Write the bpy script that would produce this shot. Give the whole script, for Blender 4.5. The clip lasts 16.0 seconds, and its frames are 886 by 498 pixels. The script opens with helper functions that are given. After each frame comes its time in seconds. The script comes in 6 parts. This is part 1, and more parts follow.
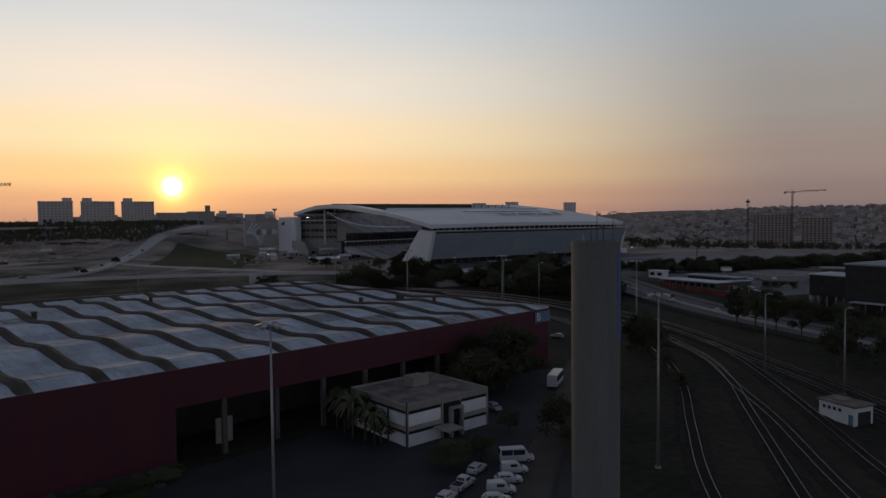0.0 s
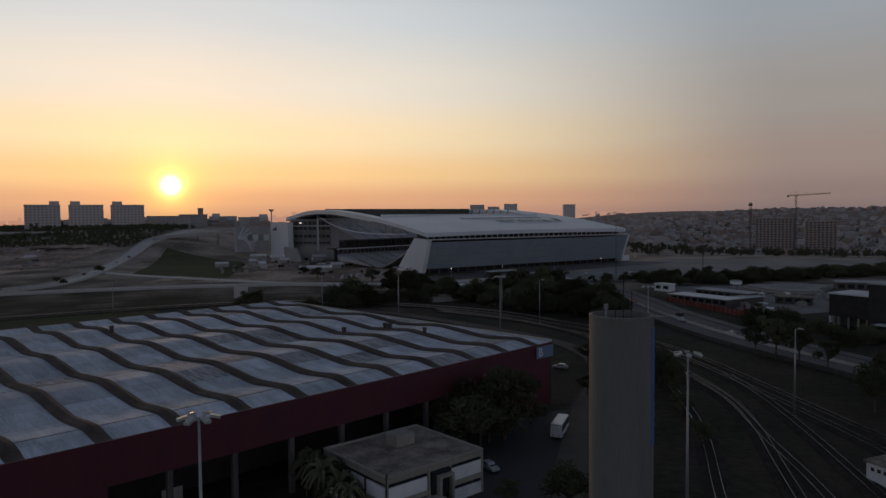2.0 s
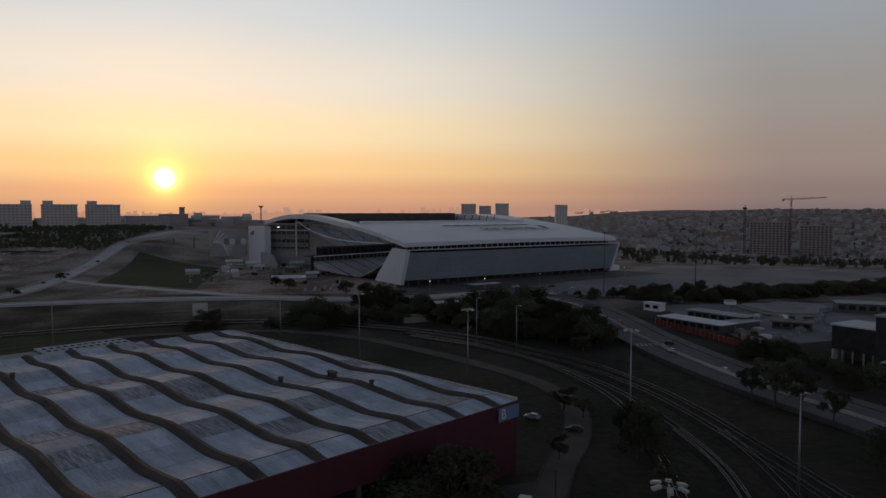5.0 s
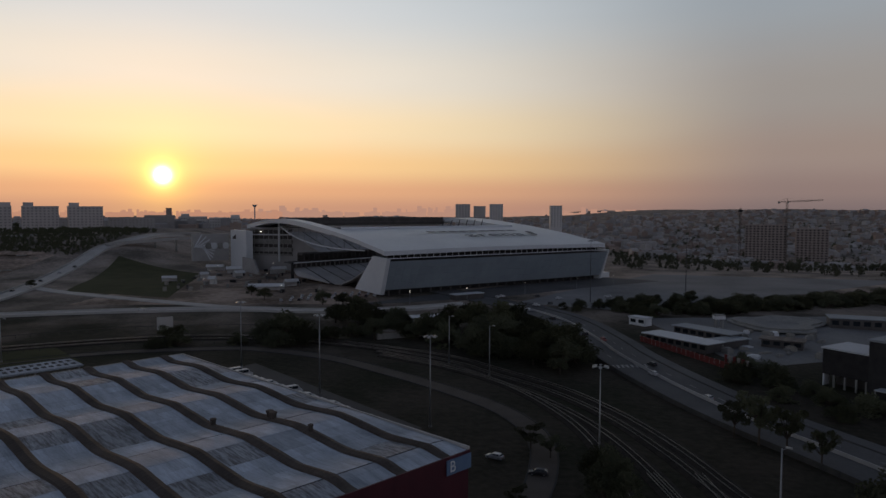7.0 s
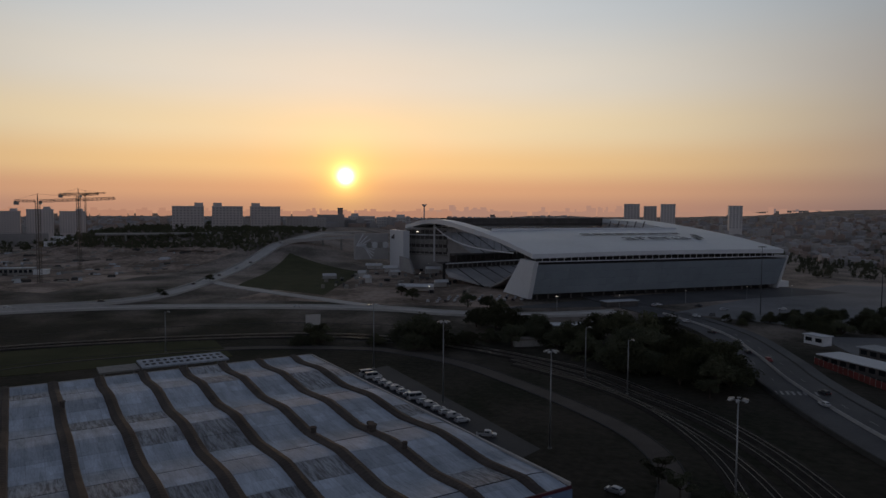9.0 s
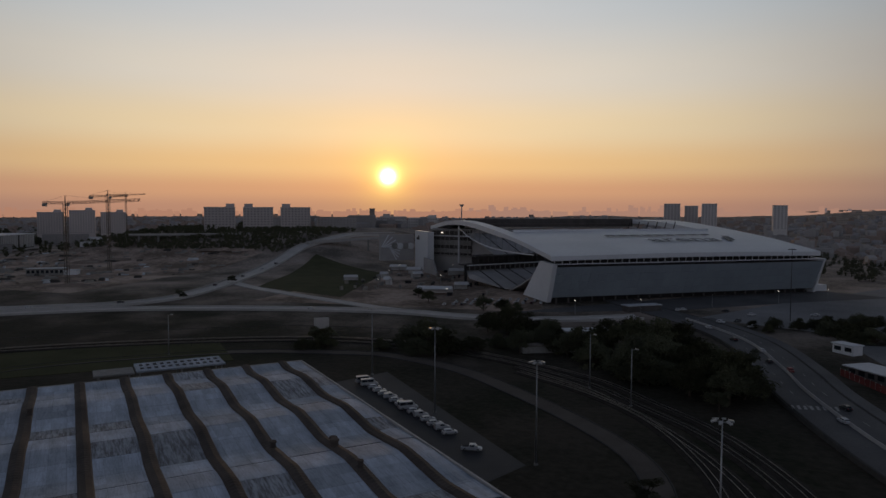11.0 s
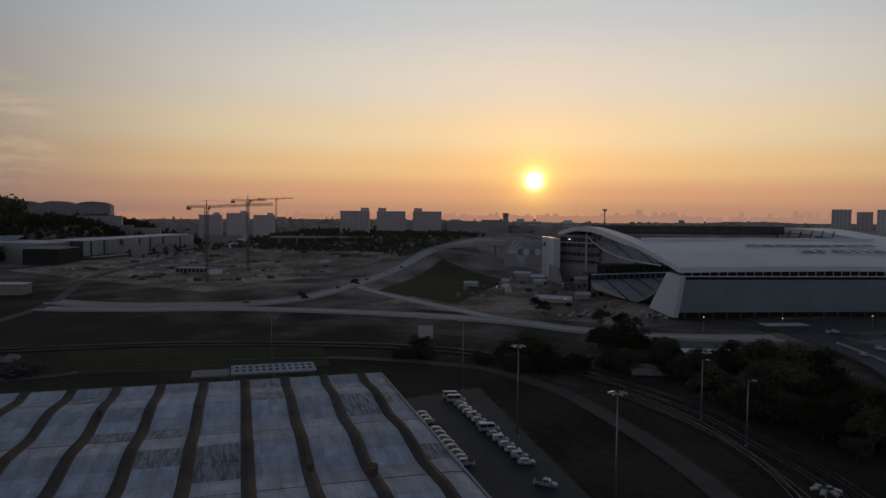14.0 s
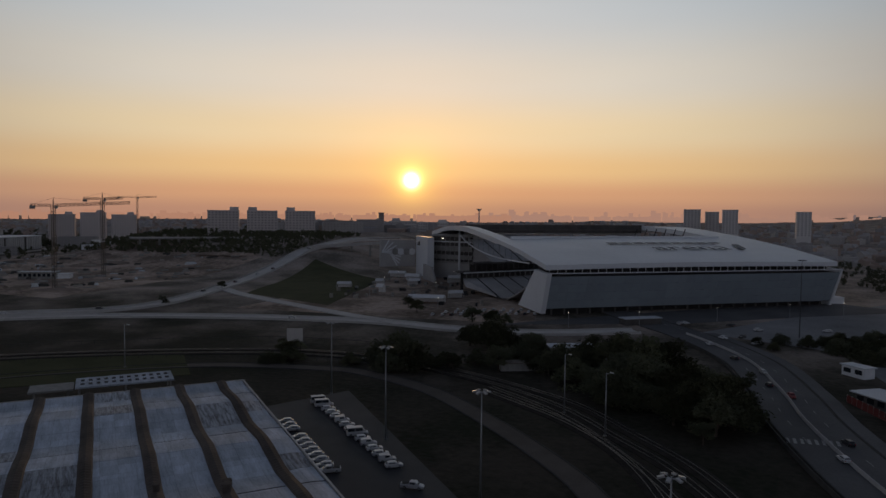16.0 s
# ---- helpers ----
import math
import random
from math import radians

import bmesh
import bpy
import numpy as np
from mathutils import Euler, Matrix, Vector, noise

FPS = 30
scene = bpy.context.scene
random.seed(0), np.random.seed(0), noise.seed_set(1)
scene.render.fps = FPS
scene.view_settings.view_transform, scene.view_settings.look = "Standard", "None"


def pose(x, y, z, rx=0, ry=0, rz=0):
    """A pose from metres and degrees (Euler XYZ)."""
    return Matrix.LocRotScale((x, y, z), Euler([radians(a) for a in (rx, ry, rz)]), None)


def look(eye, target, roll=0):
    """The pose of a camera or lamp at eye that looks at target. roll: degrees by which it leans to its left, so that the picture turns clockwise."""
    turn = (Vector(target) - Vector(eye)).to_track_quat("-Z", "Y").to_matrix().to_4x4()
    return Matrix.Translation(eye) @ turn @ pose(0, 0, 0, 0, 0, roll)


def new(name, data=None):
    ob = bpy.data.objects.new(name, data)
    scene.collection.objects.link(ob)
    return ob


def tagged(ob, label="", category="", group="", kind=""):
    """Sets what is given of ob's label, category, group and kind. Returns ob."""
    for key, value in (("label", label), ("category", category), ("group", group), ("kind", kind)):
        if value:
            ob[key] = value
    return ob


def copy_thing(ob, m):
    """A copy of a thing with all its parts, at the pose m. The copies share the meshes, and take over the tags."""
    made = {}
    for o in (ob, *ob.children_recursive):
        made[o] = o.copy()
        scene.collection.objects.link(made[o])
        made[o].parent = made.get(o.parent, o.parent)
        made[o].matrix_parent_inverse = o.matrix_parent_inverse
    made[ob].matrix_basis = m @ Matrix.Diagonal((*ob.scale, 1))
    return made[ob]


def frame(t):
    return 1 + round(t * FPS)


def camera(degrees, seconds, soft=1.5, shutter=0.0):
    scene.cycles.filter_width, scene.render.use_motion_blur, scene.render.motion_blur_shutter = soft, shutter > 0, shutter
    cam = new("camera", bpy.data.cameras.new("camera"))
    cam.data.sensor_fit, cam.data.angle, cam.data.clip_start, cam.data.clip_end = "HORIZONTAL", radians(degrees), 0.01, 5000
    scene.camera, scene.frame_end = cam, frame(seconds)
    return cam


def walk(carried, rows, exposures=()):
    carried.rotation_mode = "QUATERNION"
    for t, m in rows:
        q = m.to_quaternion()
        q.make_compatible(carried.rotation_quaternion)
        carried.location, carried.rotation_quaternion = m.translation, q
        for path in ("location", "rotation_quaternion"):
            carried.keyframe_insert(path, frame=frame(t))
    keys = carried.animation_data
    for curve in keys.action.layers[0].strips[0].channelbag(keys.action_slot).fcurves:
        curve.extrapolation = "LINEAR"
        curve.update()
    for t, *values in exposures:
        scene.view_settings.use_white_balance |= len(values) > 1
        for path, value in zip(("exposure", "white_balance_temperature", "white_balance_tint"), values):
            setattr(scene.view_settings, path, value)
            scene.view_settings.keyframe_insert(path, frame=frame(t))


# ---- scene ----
cam = camera(65.0, 16.0)
# the flight
PATH = [
    (0, (-3.15, -2.59, 40.04), (-6.87, 97.23, 35.49), -0.61),
    (0.5, (-3.04, 2.50, 41.17), (-6.66, 102.33, 36.62), -0.61),
    (1, (-2.95, 7.27, 42.50), (-6.57, 107.10, 38.00), -0.61),
    (1.5, (-2.70, 11.80, 44.02), (-6.27, 111.63, 39.47), -0.51),
    (2, (-2.06, 16.38, 45.65), (-5.58, 116.21, 41.00), -0.51),
    (2.5, (-1.32, 20.60, 47.15), (-4.73, 120.43, 42.40), -0.51),
    (3, (-0.24, 24.72, 48.56), (-3.55, 124.55, 43.77), -0.41),
    (3.5, (1.13, 28.81, 49.80), (-2.08, 128.64, 44.91), -0.31),
    (4, (2.58, 32.85, 50.91), (-0.43, 132.68, 45.92), -0.21),
    (6.5, (13.35, 51.33, 58.85), (10.81, 151.13, 53.17), 0.18),
    (7, (15.76, 55.03, 59.70), (13.32, 154.84, 54.07), 0.18),
    (7.5, (18.30, 58.48, 60.35), (16.01, 158.30, 54.78), 0.28),
    (8, (20.87, 61.57, 60.67), (17.43, 161.35, 54.97), 0.39),
    (8.5, (23.40, 64.52, 60.84), (2.86, 162.21, 55.01), 0.26),
    (9, (26.73, 67.44, 61.00), (0.35, 163.72, 55.17), 0.30),
    (11.5, (40.80, 82.55, 61.89), (8.01, 176.84, 56.04), 0.14),
    (12, (43.14, 85.79, 62.03), (9.33, 179.73, 56.24), 0.25),
    (12.5, (44.70, 89.20, 62.10), (0.11, 178.52, 56.46), 0.09),
    (13, (46.27, 93.04, 62.26), (-13.61, 172.94, 56.79), 0.11),
    (13.5, (47.34, 96.56, 62.41), (-11.62, 177.14, 56.98), 0.31),
    (14, (47.89, 99.27, 62.54), (-3.09, 185.13, 57.14), 0.51),
    (14.5, (48.22, 101.30, 62.64), (-1.47, 187.92, 57.29), 0.41),
    (15, (48.60, 102.63, 62.60), (0.48, 190.13, 57.32), 0.50),
    (15.5, (48.93, 103.30, 62.53), (5.65, 193.31, 57.39), 0.59),
    (16, (49.09, 103.51, 62.43), (13.88, 196.95, 57.13), 0.55),
]
walk(cam, [(t, look(eye, target, roll)) for t, eye, target, roll in PATH],
     [(0.0, 0.06), (7.5, 0.06), (9.0, -0.12), (11.5, -0.2), (16.0, -0.2)])

# ---- sky, sun and exposure ----
SUN_AZ, SUN_EL = radians(-23.3), radians(2.57)
SUN_DIR = Vector((math.sin(SUN_AZ) * math.cos(SUN_EL), math.cos(SUN_AZ) * math.cos(SUN_EL), math.sin(SUN_EL)))
CLOUD_DIR = Vector((-0.889, 0.447, 0.09)).normalized()


def lin(r, g, b):
    return tuple((c / 255 / 12.92) if c < 10.3 else ((c / 255 + 0.055) / 1.055) ** 2.4 for c in (r, g, b)) + (1.0,)


def make_world():
    w = bpy.data.worlds.new("sky")
    scene.world = w
    w.use_nodes = True
    nt = w.node_tree
    nt.nodes.clear()
    N = lambda k: nt.nodes.new(k)
    L = nt.links.new
    co = N("ShaderNodeTexCoord")
    nrm = N("ShaderNodeVectorMath"); nrm.operation = "NORMALIZE"
    L(co.outputs["Generated"], nrm.inputs[0])
    sep = N("ShaderNodeSeparateXYZ"); L(nrm.outputs[0], sep.inputs[0])

    def math_node(op, a, b=None, clamp=False):
        m = N("ShaderNodeMath"); m.operation = op; m.use_clamp = clamp
        for k, v in enumerate((a, b)):
            if v is None:
                continue
            if isinstance(v, (int, float)):
                m.inputs[k].default_value = v
            else:
                L(v, m.inputs[k])
        return m.outputs[0]

    def ramp(fac, stops):
        r = N("ShaderNodeValToRGB")
        r.color_ramp.interpolation = "EASE"
        el = r.color_ramp.elements
        while len(el) < len(stops):
            el.new(0.5)
        for e, (p, c) in zip(el, stops):
            e.position, e.color = p, c
        L(fac, r.inputs[0])
        return r.outputs[0]

    def mix(fac, a, b, kind="MIX"):
        m = N("ShaderNodeMix"); m.data_type = "RGBA"; m.blend_type = kind
        if isinstance(fac, (int, float)):
            m.inputs["Factor"].default_value = fac
        else:
            L(fac, m.inputs["Factor"])
        for key, v in ((6, a), (7, b)):
            if isinstance(v, tuple):
                m.inputs[key].default_value = v
            else:
                L(v, m.inputs[key])
        return m.outputs[2]

    # height above the horizon, 0 to 1 for 0 to 30 degrees
    el = math_node("MULTIPLY", sep.outputs[2], 2.0, True)
    sunny = ramp(el, [(0.0, lin(196, 146, 121)), (0.05, lin(218, 165, 127)), (0.12, lin(236, 197, 144)), (0.22, lin(236, 215, 177)),
                      (0.36, lin(223, 217, 205)), (0.55, lin(200, 207, 212)), (0.8, lin(129, 136, 149)), (1.0, lin(77, 85, 100))])
    away = ramp(el, [(0.0, lin(124, 108, 107)), (0.05, lin(138, 119, 114)), (0.14, lin(148, 132, 125)), (0.30, lin(148, 142, 139)),
                     (0.55, lin(145, 153, 161)), (0.8, lin(107, 115, 130)), (1.0, lin(74, 81, 97))])
    # nearness of the sun, round the compass
    flat = N("ShaderNodeVectorMath"); flat.operation = "DOT_PRODUCT"
    L(nrm.outputs[0], flat.inputs[0]); flat.inputs[1].default_value = (math.sin(SUN_AZ), math.cos(SUN_AZ), 0)
    near = N("ShaderNodeMapRange"); near.interpolation_type = "SMOOTHSTEP"
    near.inputs["From Min"].default_value, near.inputs["From Max"].default_value = 0.665, 0.99
    L(flat.outputs["Value"], near.inputs["Value"])
    base = mix(near.outputs[0], away, sunny)
    # unseen sky behind: low belt raised to fill walls facing the view, dimmer overhead
    back = N("ShaderNodeMapRange"); back.interpolation_type = "SMOOTHSTEP"
    back.inputs["From Min"].default_value, back.inputs["From Max"].default_value = 0.65, -0.3
    back.inputs["To Min"].default_value, back.inputs["To Max"].default_value = 0.0, 1.0
    L(flat.outputs["Value"], back.inputs["Value"])
    rear = ramp(el, [(0.0, lin(163, 159, 168)), (0.3, lin(164, 165, 178)), (0.7, lin(100, 107, 123)), (1.0, lin(66, 74, 91))])
    base = mix(back.outputs[0], base, rear)
    # slow haze unevenness
    nz = N("ShaderNodeTexNoise"); nz.inputs["Scale"].default_value = 2.2; nz.inputs["Detail"].default_value = 3
    st = N("ShaderNodeVectorMath"); st.operation = "MULTIPLY"; st.inputs[1].default_value = (1, 1, 5)
    L(nrm.outputs[0], st.inputs[0]); L(st.outputs[0], nz.inputs["Vector"])
    var = N("ShaderNodeMapRange"); var.inputs["To Min"].default_value, var.inputs["To Max"].default_value = 0.94, 1.06
    L(nz.outputs["Fac"], var.inputs["Value"])
    sc = N("ShaderNodeVectorMath"); sc.operation = "SCALE"
    L(base, sc.inputs[0]); L(var.outputs[0], sc.inputs["Scale"])
    # thin wisps of cloud low in the south-west
    cd = N("ShaderNodeVectorMath"); cd.operation = "DOT_PRODUCT"
    L(nrm.outputs[0], cd.inputs[0]); cd.inputs[1].default_value = CLOUD_DIR
    cm = N("ShaderNodeMapRange"); cm.interpolation_type = "SMOOTHSTEP"
    cm.inputs["From Min"].default_value, cm.inputs["From Max"].default_value = 0.9962, 0.9996
    L(cd.outputs["Value"], cm.inputs["Value"])
    cs = N("ShaderNodeVectorMath"); cs.operation = "MULTIPLY"; cs.inputs[1].default_value = (9, 9, 46)
    L(nrm.outputs[0], cs.inputs[0])
    cn = N("ShaderNodeTexNoise"); cn.inputs["Scale"].default_value = 1.6; cn.inputs["Detail"].default_value = 6; cn.inputs["Distortion"].default_value = 0.25
    L(cs.outputs[0], cn.inputs["Vector"])
    cr = N("ShaderNodeMapRange"); cr.inputs["From Min"].default_value, cr.inputs["From Max"].default_value = 0.44, 0.86
    L(cn.outputs["Fac"], cr.inputs["Value"])
    cloud = math_node("MULTIPLY", cm.outputs[0], cr.outputs[0], True)
    sky_mix = mix(cloud, sc.outputs[0], lin(214, 190, 160))
    # aureole of the low sun in haze
    dot = N("ShaderNodeVectorMath"); dot.operation = "DOT_PRODUCT"
    L(nrm.outputs[0], dot.inputs[0]); dot.inputs[1].default_value = SUN_DIR
    d = math_node("MAXIMUM", dot.outputs["Value"], 0.0)
    total = sky_mix
    for power, col in ((25, (0.04, 0.025, 0.0)), (260, (0.12, 0.06, 0.0)), (1500, (0.30, 0.22, 0.0)), (7000, (1.0, 0.8, 0.22)), (34000, (8.0, 7.0, 5.0))):
        p = math_node("POWER", d, float(power))
        g = N("ShaderNodeVectorMath"); g.operation = "SCALE"; g.inputs[0].default_value = col
        L(p, g.inputs["Scale"])
        a = N("ShaderNodeVectorMath"); a.operation = "ADD"; L(total, a.inputs[0]); L(g.outputs[0], a.inputs[1])
        total = a.outputs[0]
    bg = N("ShaderNodeBackground"); L(total, bg.inputs[0]); bg.inputs[1].default_value = 1.0
    air = N("ShaderNodeTexSky"); air.sky_type = "NISHITA"; air.sun_disc = False
    air.sun_elevation, air.sun_rotation = SUN_EL, SUN_AZ
    air.dust_density, air.air_density = 4.0, 1.5
    bg2 = N("ShaderNodeBackground"); L(air.outputs[0], bg2.inputs[0]); bg2.inputs[1].default_value = 0.012
    add = N("ShaderNodeAddShader"); L(bg.outputs[0], add.inputs[0]); L(bg2.outputs[0], add.inputs[1])
    out = N("ShaderNodeOutputWorld"); L(add.outputs[0], out.inputs[0])


make_world()
sun = new("sun", bpy.data.lights.new("sun", "SUN"))
sun.data.energy, sun.data.angle, sun.data.color = 0.35, radians(3), (1.0, 0.55, 0.25)
sun.matrix_world = look((0, 0, 0), -SUN_DIR)


# ---- materials ----
def material(name, a, b, rough=0.8, metal=0.0, scale=1.0, fine=12.0, bump=0.2, stretch=(1, 1, 1), spread=0.12, contrast=(0.3, 0.7), sheet=None, haze_pale=False):
    """A surface of two colours mixed by a coarse and a fine noise, in metres, with relief and a little change from piece to piece."""
    m = bpy.data.materials.new(name)
    m.use_nodes = True
    nt = m.node_tree
    N, L = nt.nodes.new, nt.links.new
    bs = nt.nodes["Principled BSDF"]
    co = N("ShaderNodeTexCoord")
    mp = N("ShaderNodeMapping"); mp.inputs["Scale"].default_value = stretch
    L(co.outputs["Object"], mp.inputs[0])
    n1 = N("ShaderNodeTexNoise"); n1.inputs["Scale"].default_value = scale; n1.inputs["Detail"].default_value = 5
    n2 = N("ShaderNodeTexNoise"); n2.inputs["Scale"].default_value = fine; n2.inputs["Detail"].default_value = 4
    L(mp.outputs[0], n1.inputs["Vector"]); L(mp.outputs[0], n2.inputs["Vector"])
    av = N("ShaderNodeMath"); av.operation = "MULTIPLY_ADD"; av.inputs[1].default_value = 0.35
    L(n2.outputs["Fac"], av.inputs[0])
    h = N("ShaderNodeMath"); h.operation = "MULTIPLY"; h.inputs[1].default_value = 0.65
    L(n1.outputs["Fac"], h.inputs[0]); L(h.outputs[0], av.inputs[2])
    cr = N("ShaderNodeMapRange"); cr.inputs["From Min"].default_value, cr.inputs["From Max"].default_value = contrast
    L(av.outputs[0], cr.inputs["Value"])
    mx = N("ShaderNodeMix"); mx.data_type = "RGBA"
    mx.inputs[6].default_value, mx.inputs[7].default_value = (*a, 1), (*b, 1)
    L(cr.outputs[0], mx.inputs["Factor"])
    info = N("ShaderNodeObjectInfo")
    rr = N("ShaderNodeMapRange"); rr.inputs["To Min"].default_value, rr.inputs["To Max"].default_value = 1 - spread, 1 + spread
    L(info.outputs["Random"], rr.inputs["Value"])
    sc = N("ShaderNodeVectorMath"); sc.operation = "SCALE"
    L(mx.outputs[2], sc.inputs[0]); L(rr.outputs[0], sc.inputs["Scale"])
    tone = sc.outputs[0]
    if sheet:                                             # single sheets differ in tone
        dv = N("ShaderNodeVectorMath"); dv.operation = "DIVIDE"; dv.inputs[1].default_value = (sheet[0], sheet[1], 50)
        fl = N("ShaderNodeVectorMath"); fl.operation = "FLOOR"
        wn = N("ShaderNodeTexWhiteNoise"); wn.noise_dimensions = "3D"
        wr = N("ShaderNodeMapRange"); wr.inputs["To Min"].default_value, wr.inputs["To Max"].default_value = 0.88, 1.1
        s2 = N("ShaderNodeVectorMath"); s2.operation = "SCALE"
        L(co.outputs["Object"], dv.inputs[0]); L(dv.outputs[0], fl.inputs[0]); L(fl.outputs[0], wn.inputs["Vector"]); L(wn.outputs["Value"], wr.inputs["Value"])
        L(tone, s2.inputs[0]); L(wr.outputs[0], s2.inputs["Scale"])
        fr = N("ShaderNodeVectorMath"); fr.operation = "FRACTION"; L(dv.outputs[0], fr.inputs[0])
        sx = N("ShaderNodeSeparateXYZ"); L(fr.outputs[0], sx.inputs[0])
        seam = None
        for k, w in ((0, 0.03), (1, 0.035)):
            gt = N("ShaderNodeMath"); gt.operation = "GREATER_THAN"; gt.inputs[1].default_value = w
            L(sx.outputs[k], gt.inputs[0])
            if seam is None:
                seam = gt.outputs[0]
            else:
                mu = N("ShaderNodeMath"); mu.operation = "MULTIPLY"; L(seam, mu.inputs[0]); L(gt.outputs[0], mu.inputs[1]); seam = mu.outputs[0]
        sm = N("ShaderNodeMapRange"); sm.inputs["To Min"].default_value, sm.inputs["To Max"].default_value = 0.8, 1.0
        L(seam, sm.inputs["Value"])
        # rain streaks down the fall of the sheets
        sp = N("ShaderNodeMapping"); sp.inputs["Scale"].default_value = (0.22, 2.6, 1)
        sn = N("ShaderNodeTexNoise"); sn.inputs["Scale"].default_value = 1.0; sn.inputs["Detail"].default_value = 6; sn.inputs["Roughness"].default_value = 0.7
        L(co.outputs["Object"], sp.inputs[0]); L(sp.outputs[0], sn.inputs["Vector"])
        st = N("ShaderNodeMapRange"); st.inputs["From Min"].default_value, st.inputs["From Max"].default_value = 0.32, 0.52
        st.inputs["To Min"].default_value, st.inputs["To Max"].default_value = 0.8, 1.03
        L(sn.outputs["Fac"], st.inputs["Value"])
        both = N("ShaderNodeMath"); both.operation = "MULTIPLY"; L(sm.outputs[0], both.inputs[0]); L(st.outputs[0], both.inputs[1])
        s3 = N("ShaderNodeVectorMath"); s3.operation = "SCALE"; L(s2.outputs[0], s3.inputs[0]); L(both.outputs[0], s3.inputs["Scale"])
        tone = s3.outputs[0]
    if haze_pale:                                             # base colour pales with distance from the railway, in place of haze
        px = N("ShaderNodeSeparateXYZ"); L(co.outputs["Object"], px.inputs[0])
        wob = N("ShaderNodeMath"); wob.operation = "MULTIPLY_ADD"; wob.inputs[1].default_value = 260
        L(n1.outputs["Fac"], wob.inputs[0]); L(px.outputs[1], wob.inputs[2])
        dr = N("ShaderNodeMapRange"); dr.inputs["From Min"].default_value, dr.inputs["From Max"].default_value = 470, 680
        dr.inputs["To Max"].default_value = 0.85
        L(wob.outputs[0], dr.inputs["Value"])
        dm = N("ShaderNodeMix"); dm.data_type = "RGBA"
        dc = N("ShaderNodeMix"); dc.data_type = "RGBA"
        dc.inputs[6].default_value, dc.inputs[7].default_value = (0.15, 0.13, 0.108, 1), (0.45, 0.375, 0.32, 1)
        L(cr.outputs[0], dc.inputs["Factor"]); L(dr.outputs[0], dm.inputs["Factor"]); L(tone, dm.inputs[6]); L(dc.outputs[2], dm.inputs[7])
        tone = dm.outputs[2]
    L(tone, bs.inputs["Base Color"])
    bs.inputs["Roughness"].default_value, bs.inputs["Metallic"].default_value = rough, metal
    bs.inputs["Specular IOR Level"].default_value = 0.12 if rough > 0.88 else 0.3 if rough > 0.7 else 0.45
    if bump:
        bp = N("ShaderNodeBump"); bp.inputs["Strength"].default_value = bump; bp.inputs["Distance"].default_value = 0.5 / max(fine, 0.5)
        L(n2.outputs["Fac"], bp.inputs["Height"]); L(bp.outputs[0], bs.inputs["Normal"])
    return m


def plain(name, col, rough=0.6, metal=0.0, emit=None):
    m = bpy.data.materials.new(name)
    m.use_nodes = True
    bs = m.node_tree.nodes["Principled BSDF"]
    bs.inputs["Base Color"].default_value = (*col, 1)
    bs.inputs["Roughness"].default_value, bs.inputs["Metallic"].default_value = rough, metal
    if emit:
        bs.inputs["Emission Color"].default_value = (*col, 1)
        bs.inputs["Emission Strength"].default_value = emit
    return m


GRASS = material("haze_paled_grass_and_earth", (0.019, 0.021, 0.012), (0.054, 0.045, 0.035), 0.95, 0, 0.03, 0.5, 0.4, contrast=(0.38, 0.6), haze_pale=True)
LAWN = material("mown_grass", (0.038, 0.044, 0.018), (0.085, 0.085, 0.04), 0.95, 0, 0.08, 2.0, 0.4)
EARTH = material("bare_earth", (0.16, 0.12, 0.095), (0.34, 0.27, 0.22), 0.95, 0, 0.03, 0.5, 0.5)
ASPHALT = material("asphalt", (0.035, 0.035, 0.038), (0.062, 0.061, 0.062), 0.75, 0, 0.12, 6, 0.15)
PALE_ROAD = material("worn_pale_road", (0.4, 0.38, 0.355), (0.55, 0.525, 0.495), 0.8, 0, 0.1, 4, 0.15)
CONCRETE = material("weathered_concrete", (0.2, 0.2, 0.19), (0.34, 0.33, 0.31), 0.85, 0, 0.5, 8, 0.2, (1, 1, 0.25))
TANK_GREY = material("grey_painted_concrete", (0.115, 0.117, 0.108), (0.175, 0.174, 0.16), 0.8, 0, 0.6, 6, 0.12, (1, 1, 0.12))
BALLAST = material("dark_ballast", (0.018, 0.016, 0.014), (0.055, 0.047, 0.04), 0.95, 0, 0.4, 5, 0.8)
STEEL = material("polished_rail_steel", (0.2, 0.18, 0.165), (0.5, 0.47, 0.44), 0.35, 1.0, 2, 20, 0.05)
RED = material("dark_red_sheet_cladding", (0.06, 0.0115, 0.02), (0.09, 0.017, 0.028), 0.55, 0.0, 0.3, 3, 0.1, (1, 1, 0.2))
ROOF = material("weathered_grey_fibre_cement", (0.3, 0.345, 0.4), (0.56, 0.62, 0.7), 0.78, 0.0, 0.3, 2.2, 0.25, (0.35, 1.6, 1), 0.16, sheet=(3.7, 2.9))
ROOF_DARK = material("rust_brown_ridge_sheet", (0.045, 0.037, 0.032), (0.1, 0.083, 0.072), 0.85, 0.0, 0.25, 2, 0.3)
WHITE = material("off_white_paint", (0.62, 0.64, 0.66), (0.8, 0.81, 0.82), 0.55, 0, 0.5, 6, 0.06)
STADIUM_WHITE = material("white_membrane_roof", (0.6, 0.62, 0.64), (0.72, 0.74, 0.76), 0.45, 0, 0.03, 0.4, 0.04, (1, 1, 1), 0.03)
FACADE = material("pale_grey_glazed_facade", (0.24, 0.285, 0.32), (0.3, 0.345, 0.38), 0.4, 0.0, 0.04, 0.5, 0.03, (1, 1, 1), 0.05)
